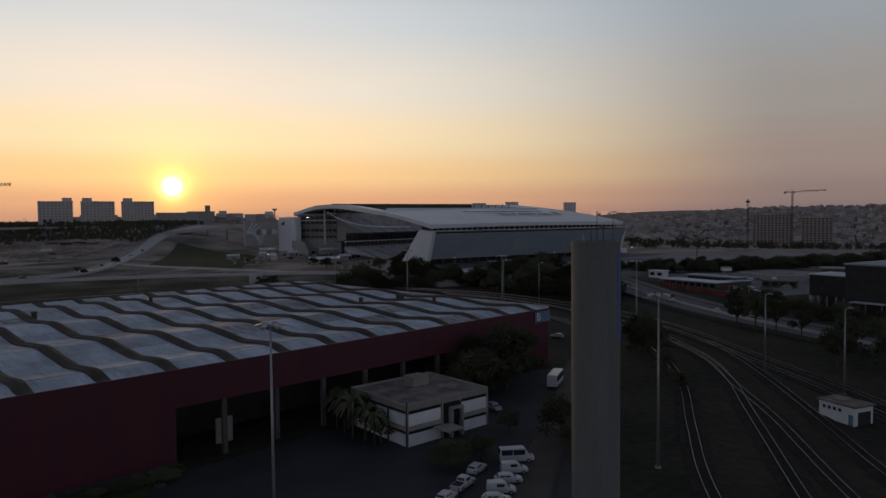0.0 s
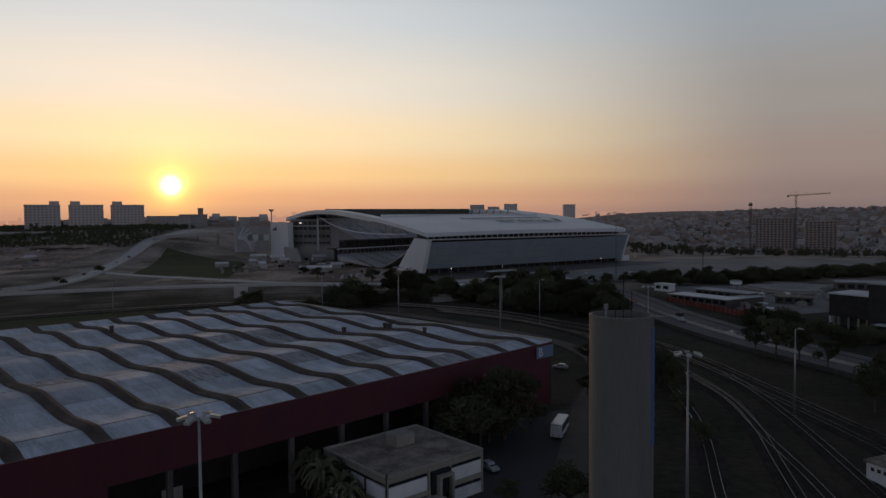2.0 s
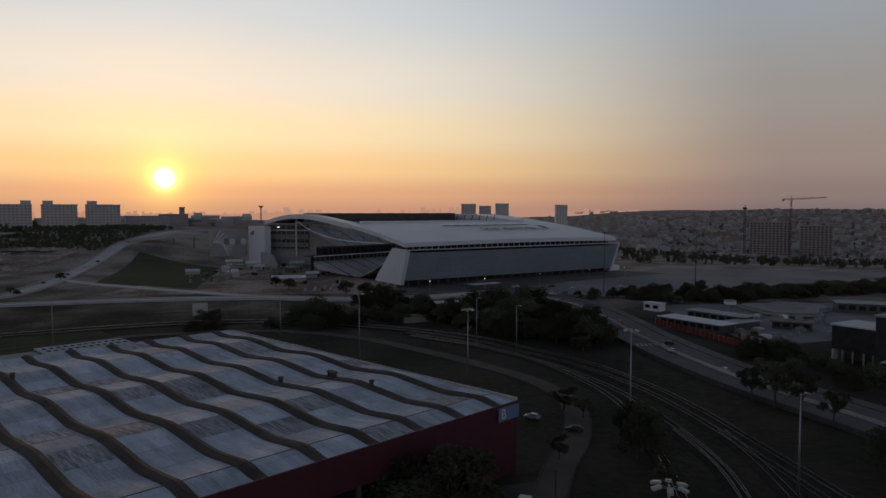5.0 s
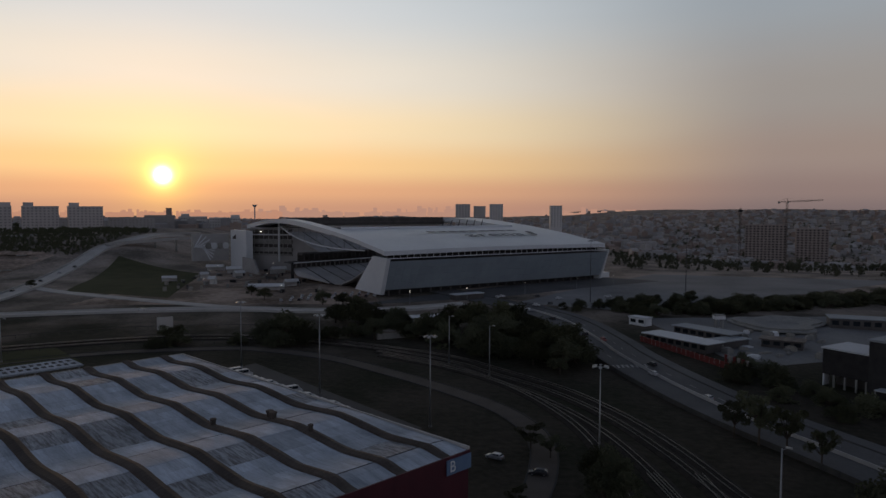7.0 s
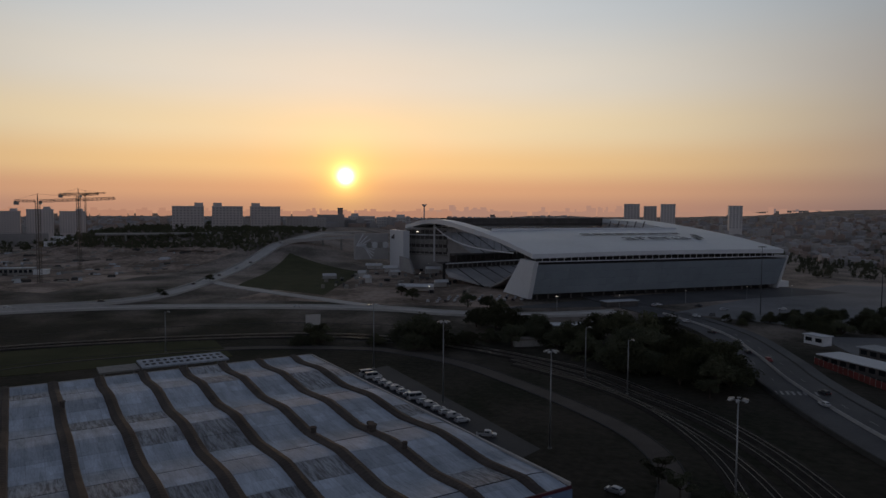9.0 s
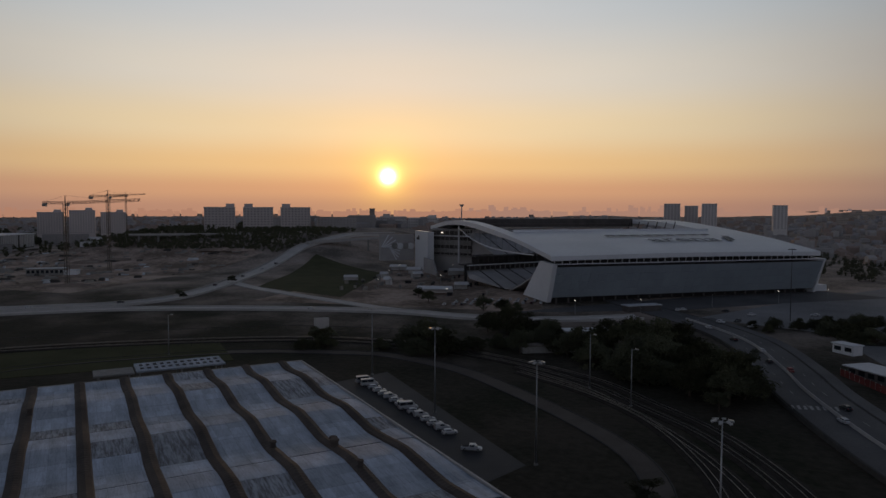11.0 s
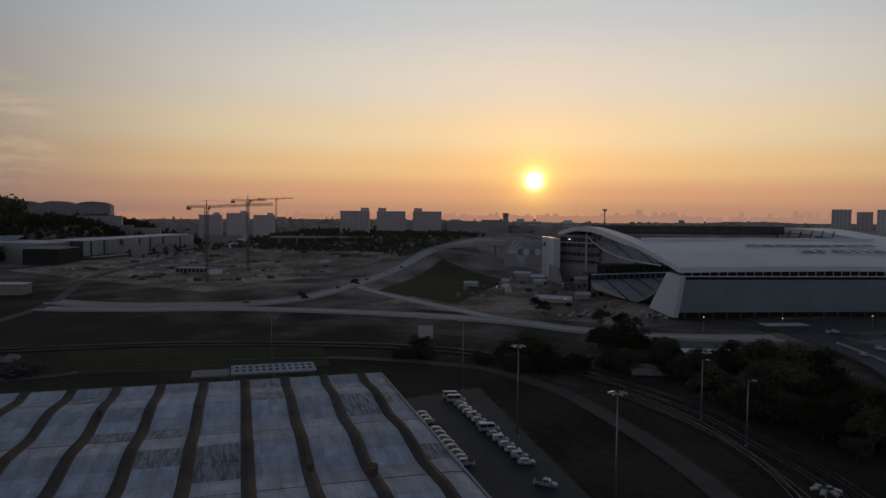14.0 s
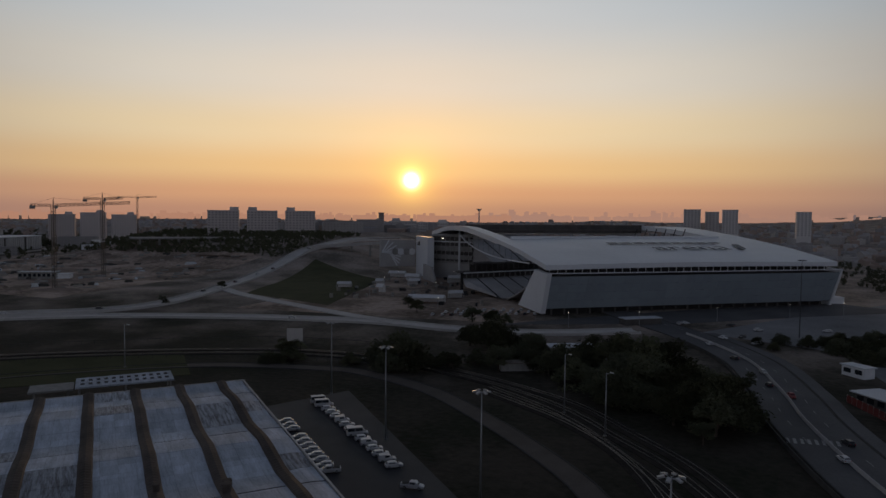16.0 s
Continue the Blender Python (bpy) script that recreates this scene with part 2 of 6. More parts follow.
STAND = material("grey_stand_concrete", (0.3, 0.29, 0.285), (0.42, 0.41, 0.4), 0.8, 0, 0.1, 2, 0.1)
# near-black puts shade into bays and recesses; also black cladding and aerials
DARK = material("dark_shade_and_cladding", (0.02, 0.02, 0.022), (0.045, 0.043, 0.042), 0.8, 0, 0.4, 4, 0.1)
LAMP_STEEL = material("galvanised_steel", (0.25, 0.26, 0.27), (0.36, 0.37, 0.38), 0.5, 0.6, 1, 10, 0.05)
MAST_DARK = material("dark_mast_steel", (0.05, 0.05, 0.055), (0.09, 0.09, 0.09), 0.6, 0.3, 1, 10, 0.05)
LEAF = material("dark_green_leaves", (0.055, 0.06, 0.032), (0.115, 0.115, 0.065), 0.8, 0, 0.5, 4, 0.0, spread=0.3)
# dim grey with interior shade put in; also for plain grey pieces
SHADE = material("dusky_shade_concrete", (0.07, 0.065, 0.062), (0.13, 0.12, 0.115), 0.85, 0, 0.2, 2, 0.1)
SITE = material("churned_site_ground", (0.17, 0.13, 0.1), (0.48, 0.375, 0.305), 0.95, 0, 0.028, 0.3, 0.4, (1, 1, 1), 0.1, (0.42, 0.6))
BARK = material("grey_brown_bark", (0.06, 0.045, 0.035), (0.12, 0.1, 0.08), 0.95, 0, 2, 12, 0.5)


# ---- building tools ----
class Shape:
    """Vertices and faces of one mesh."""

    def __init__(self):
        self.v, self.f = [], []

    def add(self, verts, faces):
        n = len(self.v)
        self.v += [tuple(p) for p in verts]
        self.f += [tuple(i + n for i in q) for q in faces]
        return self

    def box(self, x0, y0, z0, x1, y1, z1, m=None):
        c = [Vector((x, y, z)) for z in (z0, z1) for x, y in ((x0, y0), (x1, y0), (x1, y1), (x0, y1))]
        if m is not None:
            c = [m @ p for p in c]
        return self.add(c, ((3, 2, 1, 0), (4, 5, 6, 7), (0, 1, 5, 4), (1, 2, 6, 5), (2, 3, 7, 6), (3, 0, 4, 7)))

    def tube(self, p, q, r0, r1=None, n=8, caps=True):
        p, q = Vector(p), Vector(q)
        r1 = r0 if r1 is None else r1
        d = (q - p).normalized()
        a = d.orthogonal().normalized()
        b = d.cross(a)
        ring = lambda o, r: [o + (a * math.cos(k * math.tau / n) + b * math.sin(k * math.tau / n)) * r for k in range(n)]
        f = [(k, (k + 1) % n, n + (k + 1) % n, n + k) for k in range(n)]
        if caps:
            f += [tuple(range(n - 1, -1, -1)), tuple(range(n, 2 * n))]
        return self.add(ring(p, r0) + ring(q, r1), f)

    def slab(self, top, thick):
        """A closed slab: a grid of top points, rows of equal length, with its underside thick metres lower."""
        r, c = len(top), len(top[0])
        t = [Vector(p) for row in top for p in row]
        n = r * c
        f = []
        for i in range(r - 1):
            for j in range(c - 1):
                a = i * c + j
                f.append((a, a + 1, a + c + 1, a + c))
                f.append((n + a + c, n + a + c + 1, n + a + 1, n + a))
        rim = [j for j in range(c)] + [i * c + c - 1 for i in range(1, r)] + [(r - 1) * c + j for j in range(c - 2, -1, -1)] + [i * c for i in range(r - 2, 0, -1)]
        for k, a in enumerate(rim):
            b = rim[(k + 1) % len(rim)]
            f.append((b, a, n + a, n + b))
        return self.add(t + [p - Vector((0, 0, thick)) for p in t], f)


def mesh_of(name, shape, mat, smooth=False):
    me = bpy.data.meshes.new(name)
    me.from_pydata(shape.v, [], shape.f)
    me.materials.append(mat)
    me.update()
    bm = bmesh.new(); bm.from_mesh(me)
    bmesh.ops.recalc_face_normals(bm, faces=bm.faces)
    bm.to_mesh(me); bm.free()
    if smooth:
        me.shade_smooth()
    return me


def part(name, shape, mat, parent=None, label="", smooth=False, at=None):
    ob = new(name, mesh_of(name, shape, mat, smooth))
    if parent is not None:
        ob.parent = parent
    if at is not None:
        ob.matrix_basis = at
    return tagged(ob, label)


def thing(name, m, label, category, group="", kind=""):
    ob = new(name)
    ob.empty_display_size = 0.2
    ob.matrix_basis = m
    return tagged(ob, label, category, group, kind)


def whole(name, shape, mat, label, category, group="", kind="", smooth=False, at=None):
    ob = part(name, shape, mat, None, "", smooth, at)
    return tagged(ob, label, category, group, kind)


def step(a, b, x):
    t = min(1.0, max(0.0, (x - a) / (b - a)))
    return t * t * (3 - 2 * t)


def hall_side(x, y):
    """Metres behind the front of the long hall."""
    return -0.934 * (x + 655) - 0.357 * (y - 536)


def ground_z(x, y):
    """The lie of the land: a long rise to the stadium, a bank beyond on the west, a dip on the east, hills round the horizon."""
    z = 8.5 * min(1.0, max(0.0, (y - 110) / 400))
    r = math.hypot(x, y)
    z += 27 * step(540, 760, y) * step(-170, -330, x) * step(-640, -530, x) * (1 - 0.75 * step(960, 1400, r))
    n, q = -0.77 * (x + 675) + 0.63 * (y - 543), 0.63 * (x + 675) + 0.77 * (y - 543)
    z += 31 * step(75, 165, n) * (1 - step(420, 640, n)) * (1 - step(-30, 170, q)) * (1 - step(170, 420, -q)) * step(45, 130, hall_side(x, y))
    z -= 22 * step(580, 1000, y) * step(150, 400, x) * (1 - step(1300, 1700, r))
    z += 6 * step(1300, 3800, r) * (1 + math.sin(x * 0.0021 + 1) * math.cos(y * 0.0017))
    z += 46 * step(280, 1150, x) * step(1150, 2300, r) + 8 * math.sin(x * 0.006) * math.sin(y * 0.005) * step(1100, 1600, r) * step(200, 500, x)
    return z


def P(x, y, dz=0.0):
    return Vector((x, y, ground_z(x, y) + dz))


# ---- ground ----
def make_ground():
    def axis(lo, hi, dense0, dense1, fine, coarse):
        out, v = [], lo
        while v < hi:
            out.append(v)
            v += fine if dense0 <= v < dense1 else coarse
        return out + [hi]
    xs = axis(-4600, 4600, -900, 600, 12, 120)
    ys = axis(-900, 4700, -60, 1200, 12, 120)
    s = Shape()
    s.add([(x, y, ground_z(x, y)) for y in ys for x in xs],
          [(j * len(xs) + i, j * len(xs) + i + 1, (j + 1) * len(xs) + i + 1, (j + 1) * len(xs) + i) for j in range(len(ys) - 1) for i in range(len(xs) - 1)])
    whole("ground", s, GRASS, "dark dry grass and bare earth, paled for haze far off, falling away to hills", "ground", kind="structure", smooth=True)


def smooth_line(pts, spacing=5.0):
    """Points along a smooth curve through pts."""
    pts = [Vector((*p, 0)) if len(p) == 2 else Vector(p) for p in pts]
    ext = [2 * pts[0] - pts[1]] + pts + [2 * pts[-1] - pts[-2]]
    out = []
    for i in range(1, len(ext) - 2):
        p0, p1, p2, p3 = ext[i - 1:i + 3]
        n = max(1, int((p2 - p1).length / spacing))
        for k in range(n):
            t = k / n
            out.append(0.5 * (2 * p1 + (p2 - p0) * t + (2 * p0 - 5 * p1 + 4 * p2 - p3) * t * t + (3 * p1 - p0 - 3 * p2 + p3) * t ** 3))
    return out + [pts[-1]]


def sides(line):
    """Unit vectors to the left of a line at each of its points."""
    out = []
    for i in range(len(line)):
        d = line[min(i + 1, len(line) - 1)] - line[max(i - 1, 0)]
        d.z = 0
        d.normalize()
        out.append(Vector((-d.y, d.x, 0)))
    return out


def ribbon(line, offsets, up, thick, lift=None):
    """A slab along a line: cross offsets in metres, up above the ground (or above lift(i))."""
    n = sides(line)
    rows = []
    for i, (p, q) in enumerate(zip(line, n)):
        base = ground_z(p.x, p.y) if lift is None else lift(i)
        rows.append([(*(p + q * o).xy, max(base, ground_z(*(p + q * o).xy) if lift is None else -99) + up + (o2 if isinstance(o2, float) else 0))
                     for o, o2 in [(o if isinstance(o, tuple) else (o, 0.0)) for o in offsets]])
    return Shape().slab(rows, thick)


def area(c0, c1, c2, c3, up, n=14, thick=0.35):
    """A sheet over the ground between four corners."""
    rows = []
    for i in range(n + 1):
        a = Vector(c0).lerp(Vector(c3), i / n)
        b = Vector(c1).lerp(Vector(c2), i / n)
        rows.append([P(*a.lerp(b, j / n).xy, up) for j in range(n + 1)])
    return Shape().slab(rows, thick)


make_ground()

# ---- roads and yards ----
LOT = material("dusty_worn_asphalt", (0.065, 0.065, 0.068), (0.13, 0.128, 0.127), 0.85, 0, 0.05, 1.5, 0.1)
CAR_PARK = material("pale_trodden_gravel", (0.15, 0.15, 0.15), (0.29, 0.285, 0.28), 0.9, 0, 0.03, 0.8, 0.2)
TRACK_DIRT = material("dusty_worn_track", (0.078, 0.067, 0.058), (0.14, 0.12, 0.104), 0.9, 0, 0.12, 3, 0.15)
KERB = material("pale_kerb_concrete", (0.38, 0.37, 0.35), (0.5, 0.485, 0.465), 0.85, 0, 0.5, 6, 0.1)
KERB_DIRTY = material("dirty_kerb_concrete", (0.06, 0.058, 0.055), (0.1, 0.097, 0.09), 0.9, 0, 0.5, 6, 0.1)
SLEEPER = material("oil_dark_sleeper", (0.03, 0.027, 0.024), (0.065, 0.06, 0.055), 0.9, 0, 1, 6, 0.1)
PAINT = material("worn_white_road_paint", (0.22, 0.22, 0.21), (0.38, 0.38, 0.37), 0.7, 0, 2, 10, 0.05)
ROADS = {
    "boulevard": ([(-10, 520), (22, 470), (46, 436), (66, 395), (74, 350), (77, 320), (83.5, 285), (91, 256), (98, 236), (108, 212), (120, 180), (135, 140), (150, 80)], 19, LOT, 0.08,
                  "wide grey asphalt avenue with a median"),
    "yard_road": ([(-260, 190), (-202, 231), (-188, 264), (-158, 292), (-121, 315), (-80, 325), (-62, 324), (-34, 312), (-9, 291), (12, 270), (29, 248), (36, 225), (33, 200), (26, 180), (20, 155), (14, 130), (6, 100), (2, 60)], 6, TRACK_DIRT, 0.10,
                  "narrow curved service road of worn asphalt"),
    "flyover_road": ([(-352, 322), (-330, 332), (-305, 345), (-252, 379), (-190, 402), (-131, 415), (-95, 418), (-62, 414), (-20, 420), (20, 440)], 10, PALE_ROAD, 0.25,
                     "pale concrete road along the railway"),
    "ramp_road": ([(-371, 340), (-340, 346), (-312, 358), (-291, 372), (-265, 391), (-250, 420), (-255, 461), (-267, 506), (-286, 563), (-297, 619), (-304, 665), (-300, 690), (-296, 724), (-294, 772), (-284, 822)], 11, PALE_ROAD, 0.3,
                  "pale road climbing a ramp beside a lawn"),
    "branch_road": ([(-262, 498), (-235, 480), (-203, 464), (-157, 444), (-124, 430), (-95, 420)], 7, PALE_ROAD, 0.35, "pale slip road beside the lawn"),
    "mall_road": ([(-262, 190), (-298, 235), (-315, 261), (-339, 301), (-371, 340), (-411, 374), (-474, 429), (-532, 510), (-586, 600), (-598, 660)], 6.5, LOT, 0.25, "pale road past the long hall"),
}
for name, (pts, w, mat, up, label) in ROADS.items():
    line = smooth_line(pts, 6)
    road = whole(name, ribbon(line, (-w / 2, -w / 4, 0, w / 4, w / 2), up, 0.5), mat, label, "road", kind="structure")
    for side in (-1, 1):
        part("kerb", ribbon(line, (side * (w / 2 + 0.02), side * (w / 2 + 0.4)), up + 0.14, 0.5), KERB_DIRTY if mat in (ASPHALT, LOT, TRACK_DIRT) else KERB, road, "worn concrete kerb")
    if w > 8:
        dash = Shape()
        n = sides(line)
        for i in range(0, len(line) - 1, 2):
            for o in ((-w / 4, w / 4) if w > 12 else (0,)):
                a, b = line[i] + n[i] * o, line[i].lerp(line[i + 1], 0.55) + n[i] * o
                q = n[i] * 0.09
                dash.add([P(*(p + k).xy, up + 0.02) for p in (a, b) for k in (-q, q)], ((0, 1, 3, 2),))
        tagged(part("lane_marking", dash, PAINT, road, "worn white lane dashes"), kind="stuff")
bl = smooth_line(ROADS["boulevard"][0], 6)
whole("median_barrier", ribbon(bl[14:], (-0.35, (-0.15, 0.8), (0.15, 0.8), 0.35), 0.15, 0.4), KERB, "low concrete barrier along the avenue's median", "barrier", kind="structure")
whole("sidewalk", ribbon(bl[14:], (10.2, 14.5), 0.22, 0.5), LOT, "pale trodden pavement beside the avenue", "pavement", kind="structure")
whole("retaining_wall", ribbon(bl[16:], (-11.6, -11.9), 1.3, 2.3), KERB_DIRTY, "long weathered concrete wall between avenue and railway", "wall", kind="structure")
cross = Shape()
for k in range(9):
    a = Vector((68.5 + 1.7 * k, 301 + 0.25 * k, 0))
    cross.add([P(a.x + dx, a.y + dy, 0.13) for dx, dy in ((0, -2), (0.8, -2), (0.8, 2), (0, 2))], ((0, 1, 2, 3),))
tagged(whole("crosswalk", cross, PAINT, "faded white zebra crossing on the avenue", "crosswalk", kind="structure"))

whole("depot_yard", area((-74, 78), (14, 56), (26, 176), (14, 172), 0.06, 10), ASPHALT, "dark asphalt yard before the shed", "yard", kind="structure")
whole("parking_strip", area((-4, 214), (6, 234), (-58, 302), (-74, 276), 0.06, 10), ASPHALT, "dark asphalt parking strip beside the shed", "car park", kind="structure")
whole("forecourt", area((-200, 430), (-30, 440), (-60, 640), (-185, 660), 0.07, 16), SITE, "trodden earth and paving before the stadium", "forecourt", kind="structure")
whole("stadium_apron", area((-50, 432), (40, 470), (160, 560), (120, 590), 0.12, 16), LOT, "pale paved apron along the stadium", "pavement", kind="structure")
whole("dirt_car_park", area((48, 448), (120, 415), (345, 570), (170, 615), 0.1, 16), CAR_PARK, "wide empty pale car park", "car park", kind="structure")
whole("building_site", area((-330, 420), (-600, 430), (-640, 740), (-330, 640), 0.08, 20), SITE, "churned bare earth of a building site", "building site", kind="structure")
whole("front_verge", area((-66, 84), (-50, 94), (-52, 103), (-70, 92), 0.16, 6), LAWN, "small grass verge before the shed", "lawn", kind="structure")
whole("lawn", area((-232, 484), (-156, 458), (-186, 596), (-280, 650), 0.2, 14), LAWN, "mown green lawn below the ramp", "lawn", kind="structure")
whole("skate_yard", area((118, 300), (200, 330), (215, 410), (105, 400), 0.08, 12), CAR_PARK, "bare yard of a walled compound", "yard", kind="structure")
whole("verge", area((-190, 245), (-120, 300), (-150, 330), (-235, 265), 0.12, 10), LAWN, "green verge behind the shed", "lawn", kind="structure")


# ---- railway ----
def make_track(pts, label):
    line = smooth_line(pts, 4)
    tr = thing("railway_track", Matrix.Identity(4), label, "railway track", "depot tracks")
    part("ballast", ribbon(line, (-2.4, (-1.5, 0.25), (1.5, 0.25), 2.4), 0.12, 0.4), BALLAST, tr, "dark stained ballast bed")
    for side in (-0.8, 0.8):
        part("rail", ribbon(line, (side - 0.038, side + 0.038), 0.6, 0.2), STEEL, tr, "worn shiny steel rail")
    sl, n = Shape(), sides(line)
    for i in range(len(line) - 1):
        for k in range(5):
            c = line[i].lerp(line[i + 1], k / 5)
            d = Vector((n[i].y, -n[i].x, 0))
            sl.add([P(*(c + n[i] * a + d * b).xy, z) for z in (0.3, 0.44) for a, b in ((-1.3, -0.13), (1.3, -0.13), (1.3, 0.13), (-1.3, 0.13))],
                   ((4, 5, 6, 7), (0, 1, 5, 4), (1, 2, 6, 5), (2, 3, 7, 6), (3, 0, 4, 7)))
    tagged(part("sleeper", sl, SLEEPER, tr, "dark stained sleepers"), kind="stuff")


west = [(-420, 120), (-320, 200), (-255, 256), (-204, 300), (-139, 336), (-94, 349), (-55, 346), (-20, 333)]
TRACKS = [west + [(13, 313.6), (32.6, 291.8), (48.9, 271.4), (60.9, 246.5), (68.5, 220.9), (72.7, 197), (78, 165), (81, 145), (84, 100), (86, 40)],
          [(x + 2, y - 6) for x, y in west] + [(10.5, 308), (29, 287), (44.6, 268), (56.6, 244.5), (64, 219.5), (68.4, 196), (73.4, 165), (76, 143), (79, 100), (80, 40)],
          [(-16, 322), (9, 303), (27, 281.5), (42, 258), (52, 235), (57.5, 210), (60, 182), (57.5, 160), (53.2, 140), (47.8, 114.5), (43.7, 96), (36, 60)],
          [(-14, 316), (13.1, 296), (31.7, 274), (44, 246), (49, 222), (49.5, 195), (46, 160), (38, 127), (31.5, 98), (27, 60)],
          [(57.5, 205), (59.5, 182), (57, 155), (55.5, 133), (53, 114.5), (50.2, 96), (46, 60)],
          [(68, 205), (68.5, 185), (67, 160), (64, 133), (61, 110), (58, 85), (55, 60)]]
for pts in TRACKS:
    make_track(pts, "curved railway track with shiny rails on dark ballast")

# ---- depot shed ----
SHED_B = Vector((17.45, 180.05, 0))
SA = Vector((-0.7316, 0.682, 0))
BLUE = material("faded_blue_paint", (0.1, 0.16, 0.26), (0.14, 0.21, 0.33), 0.6, 0, 0.5, 5, 0.05)
SHED_ROT = Matrix(((-0.7316, -0.682, 0, 17.45), (0.682, -0.7316, 0, 180.05), (0, 0, 1, 0), (0, 0, 0, 1)))   # x into the shed, y along its front
SHED_LEN, SHED_DEEP, SHED_TOP = 186.0, 115.6, 15.85


def wave(a, b):
    """The roof sheds rise and fall along their length; flat at the gable edge."""
    return 0.6 * step(0, 7, a) * step(0, 2, b + 1) + 0.56 * math.asin(0.94 * math.cos(math.tau * (a + 0.5) / 31.3)) / 1.22 * (0.25 + 0.75 * step(0.5, 7, b)) * step(0, 6, a) * step(SHED_DEEP, SHED_DEEP - 6, a)


def text_shape(word, size, depth=0.03):
    cu = bpy.data.curves.new("letters", "FONT")
    cu.body, cu.size, cu.extrude, cu.align_x, cu.align_y = word, size, depth, "CENTER", "CENTER"
    ob = bpy.data.objects.new("letters", cu)
    me = ob.to_mesh()
    s = Shape().add([v.co.copy() for v in me.vertices], [tuple(p.vertices) for p in me.polygons])
    ob.to_mesh_clear()
    bpy.data.objects.remove(ob)
    return s


BEIGE_DOOR = material("dusty_beige_door_paint", (0.24, 0.22, 0.195), (0.36, 0.34, 0.3), 0.7, 0, 0.5, 5, 0.1)


def make_shed():
    shed = thing("depot_shed", SHED_ROT, "huge depot shed with dark red walls and waved grey roof", "warehouse")
    g0 = -0.2
    # front: a solid end and a high red band over open bays
    part("front_wall", Shape().box(0, 100, g0, 0.4, SHED_LEN, SHED_TOP - 0.6), RED, shed, "dark red sheet wall")
    part("front_band", Shape().box(0, 0, 9.6, 0.4, 100, SHED_TOP - 0.6), RED, shed, "dark red band over open bays")
    part("front_base", Shape().box(0, 0, g0, 0.4, 14, 9.6), RED, shed, "dark red sheet wall")
    # pillars and inner wall carry the shade of the open bays in their colour
    for k in range(8):
        y = 20.0 + 10.2 * k
        part("pillar", Shape().box(0.1, y - 0.4, g0, 0.9, y + 0.4, 9.6), SHADE, shed, "concrete pillar dimmed to a bay-shade tone")
    part("gable_wall", Shape().box(0.4, 0, g0, SHED_DEEP, 0.4, SHED_TOP - 0.6), RED, shed, "dark red gable wall")
    part("back_wall", Shape().box(SHED_DEEP - 0.4, 0.4, g0, SHED_DEEP, SHED_LEN, SHED_TOP - 0.6), RED, shed, "dark red back wall")
    part("end_wall", Shape().box(0.4, SHED_LEN - 0.4, g0, SHED_DEEP - 0.4, SHED_LEN, SHED_TOP - 0.6), RED, shed, "dark red end wall")
    part("inner_wall", Shape().box(14, 1, g0, 14.4, 103, SHED_TOP - 1.5), DARK, shed, "inner wall coloured dark for the shade")
    part("bay_door", Shape().box(5.6, 87.2, g0, 5.9, 90.4, 4.7), BEIGE_DOOR, shed, "pale roller door inside the open bay")
    part("wall_plinth", Shape().box(-0.3, 100, g0, 0, SHED_LEN, 0.9), KERB_DIRTY, shed, "dirty concrete plinth")
    part("fascia", Shape().box(-0.25, -0.3, SHED_TOP - 1.0, 0, SHED_LEN, SHED_TOP + 0.1), RED, shed, "dark red roof edge")
    part("gable_gutter", Shape().box(0, -0.35, SHED_TOP - 0.5, SHED_DEEP, 0, SHED_TOP + 0.65), KERB, shed, "pale gutter along the gable")
    part("back_gutter", Shape().box(SHED_DEEP, -0.3, SHED_TOP - 0.5, SHED_DEEP + 0.5, SHED_LEN, SHED_TOP + 0.65), KERB, shed, "pale gutter")
    sign = part("sign_panel", Shape().box(-0.45, -0.3, 12.7, -0.25, 6.0, 15.4), BLUE, shed, "faded blue sign panel")
    letter = text_shape("B", 2.9)
    part("letter", letter, WHITE, sign, "white letter B", at=Matrix.Translation((-0.5, 4.6, 14.05)) @ Matrix(((0, 0, -1, 0), (-1, 0, 0, 0), (0, 1, 0, 0), (0, 0, 0, 1))))
    # roof: patches of sheeting between the ridges, then ridges and joints
    base = Shape().slab([[(SHED_DEEP * i / 64, SHED_LEN * j / 24, SHED_TOP - 0.06 + wave(SHED_DEEP * i / 64, SHED_LEN * j / 24)) for j in range(25)] for i in range(65)], 0.3)
    part("roof_deck", base, DARK, shed, "dark roof deck")
    rnd = random.Random(5)
    cuts = [0.1, 6.3, 14, 22, 30, 38.5, 46, 54, 62, 71.0, 78, 85, 93, 102.5, 109, SHED_DEEP - 0.1]
    bands = [0.0] + [5.7 + 10.5 * k for k in range(18)]
    for k in range(len(bands) - 1):
        y0, y1 = bands[k] + (0.2 if k == 0 else 1.1), min(bands[k + 1] - 1.1, SHED_LEN - 0.2)
        if y1 <= y0:
            continue
        for x0, x1 in zip(cuts, cuts[1:]):
            mat = ROOF if rnd.random() > 0.13 else ROOF_OLD
            joint = 0.45 if min(abs(x1 - c) for c in (6.3, 38.5, 71.0, 102.5)) < 0.1 else 0.06
            rows = [[(x0 + (x1 - joint - x0) * i / 6, y, SHED_TOP + wave(x0 + (x1 - joint - x0) * i / 6, y) + 0.02 * math.sin(k * 7 + x0)) for y in (y0, (y0 + y1) / 2, y1)] for i in range(7)]
            part("roof_panel", Shape().slab(rows, 0.05), mat, shed, "stained sheet panel" if mat is ROOF_OLD else "")
    n = 220
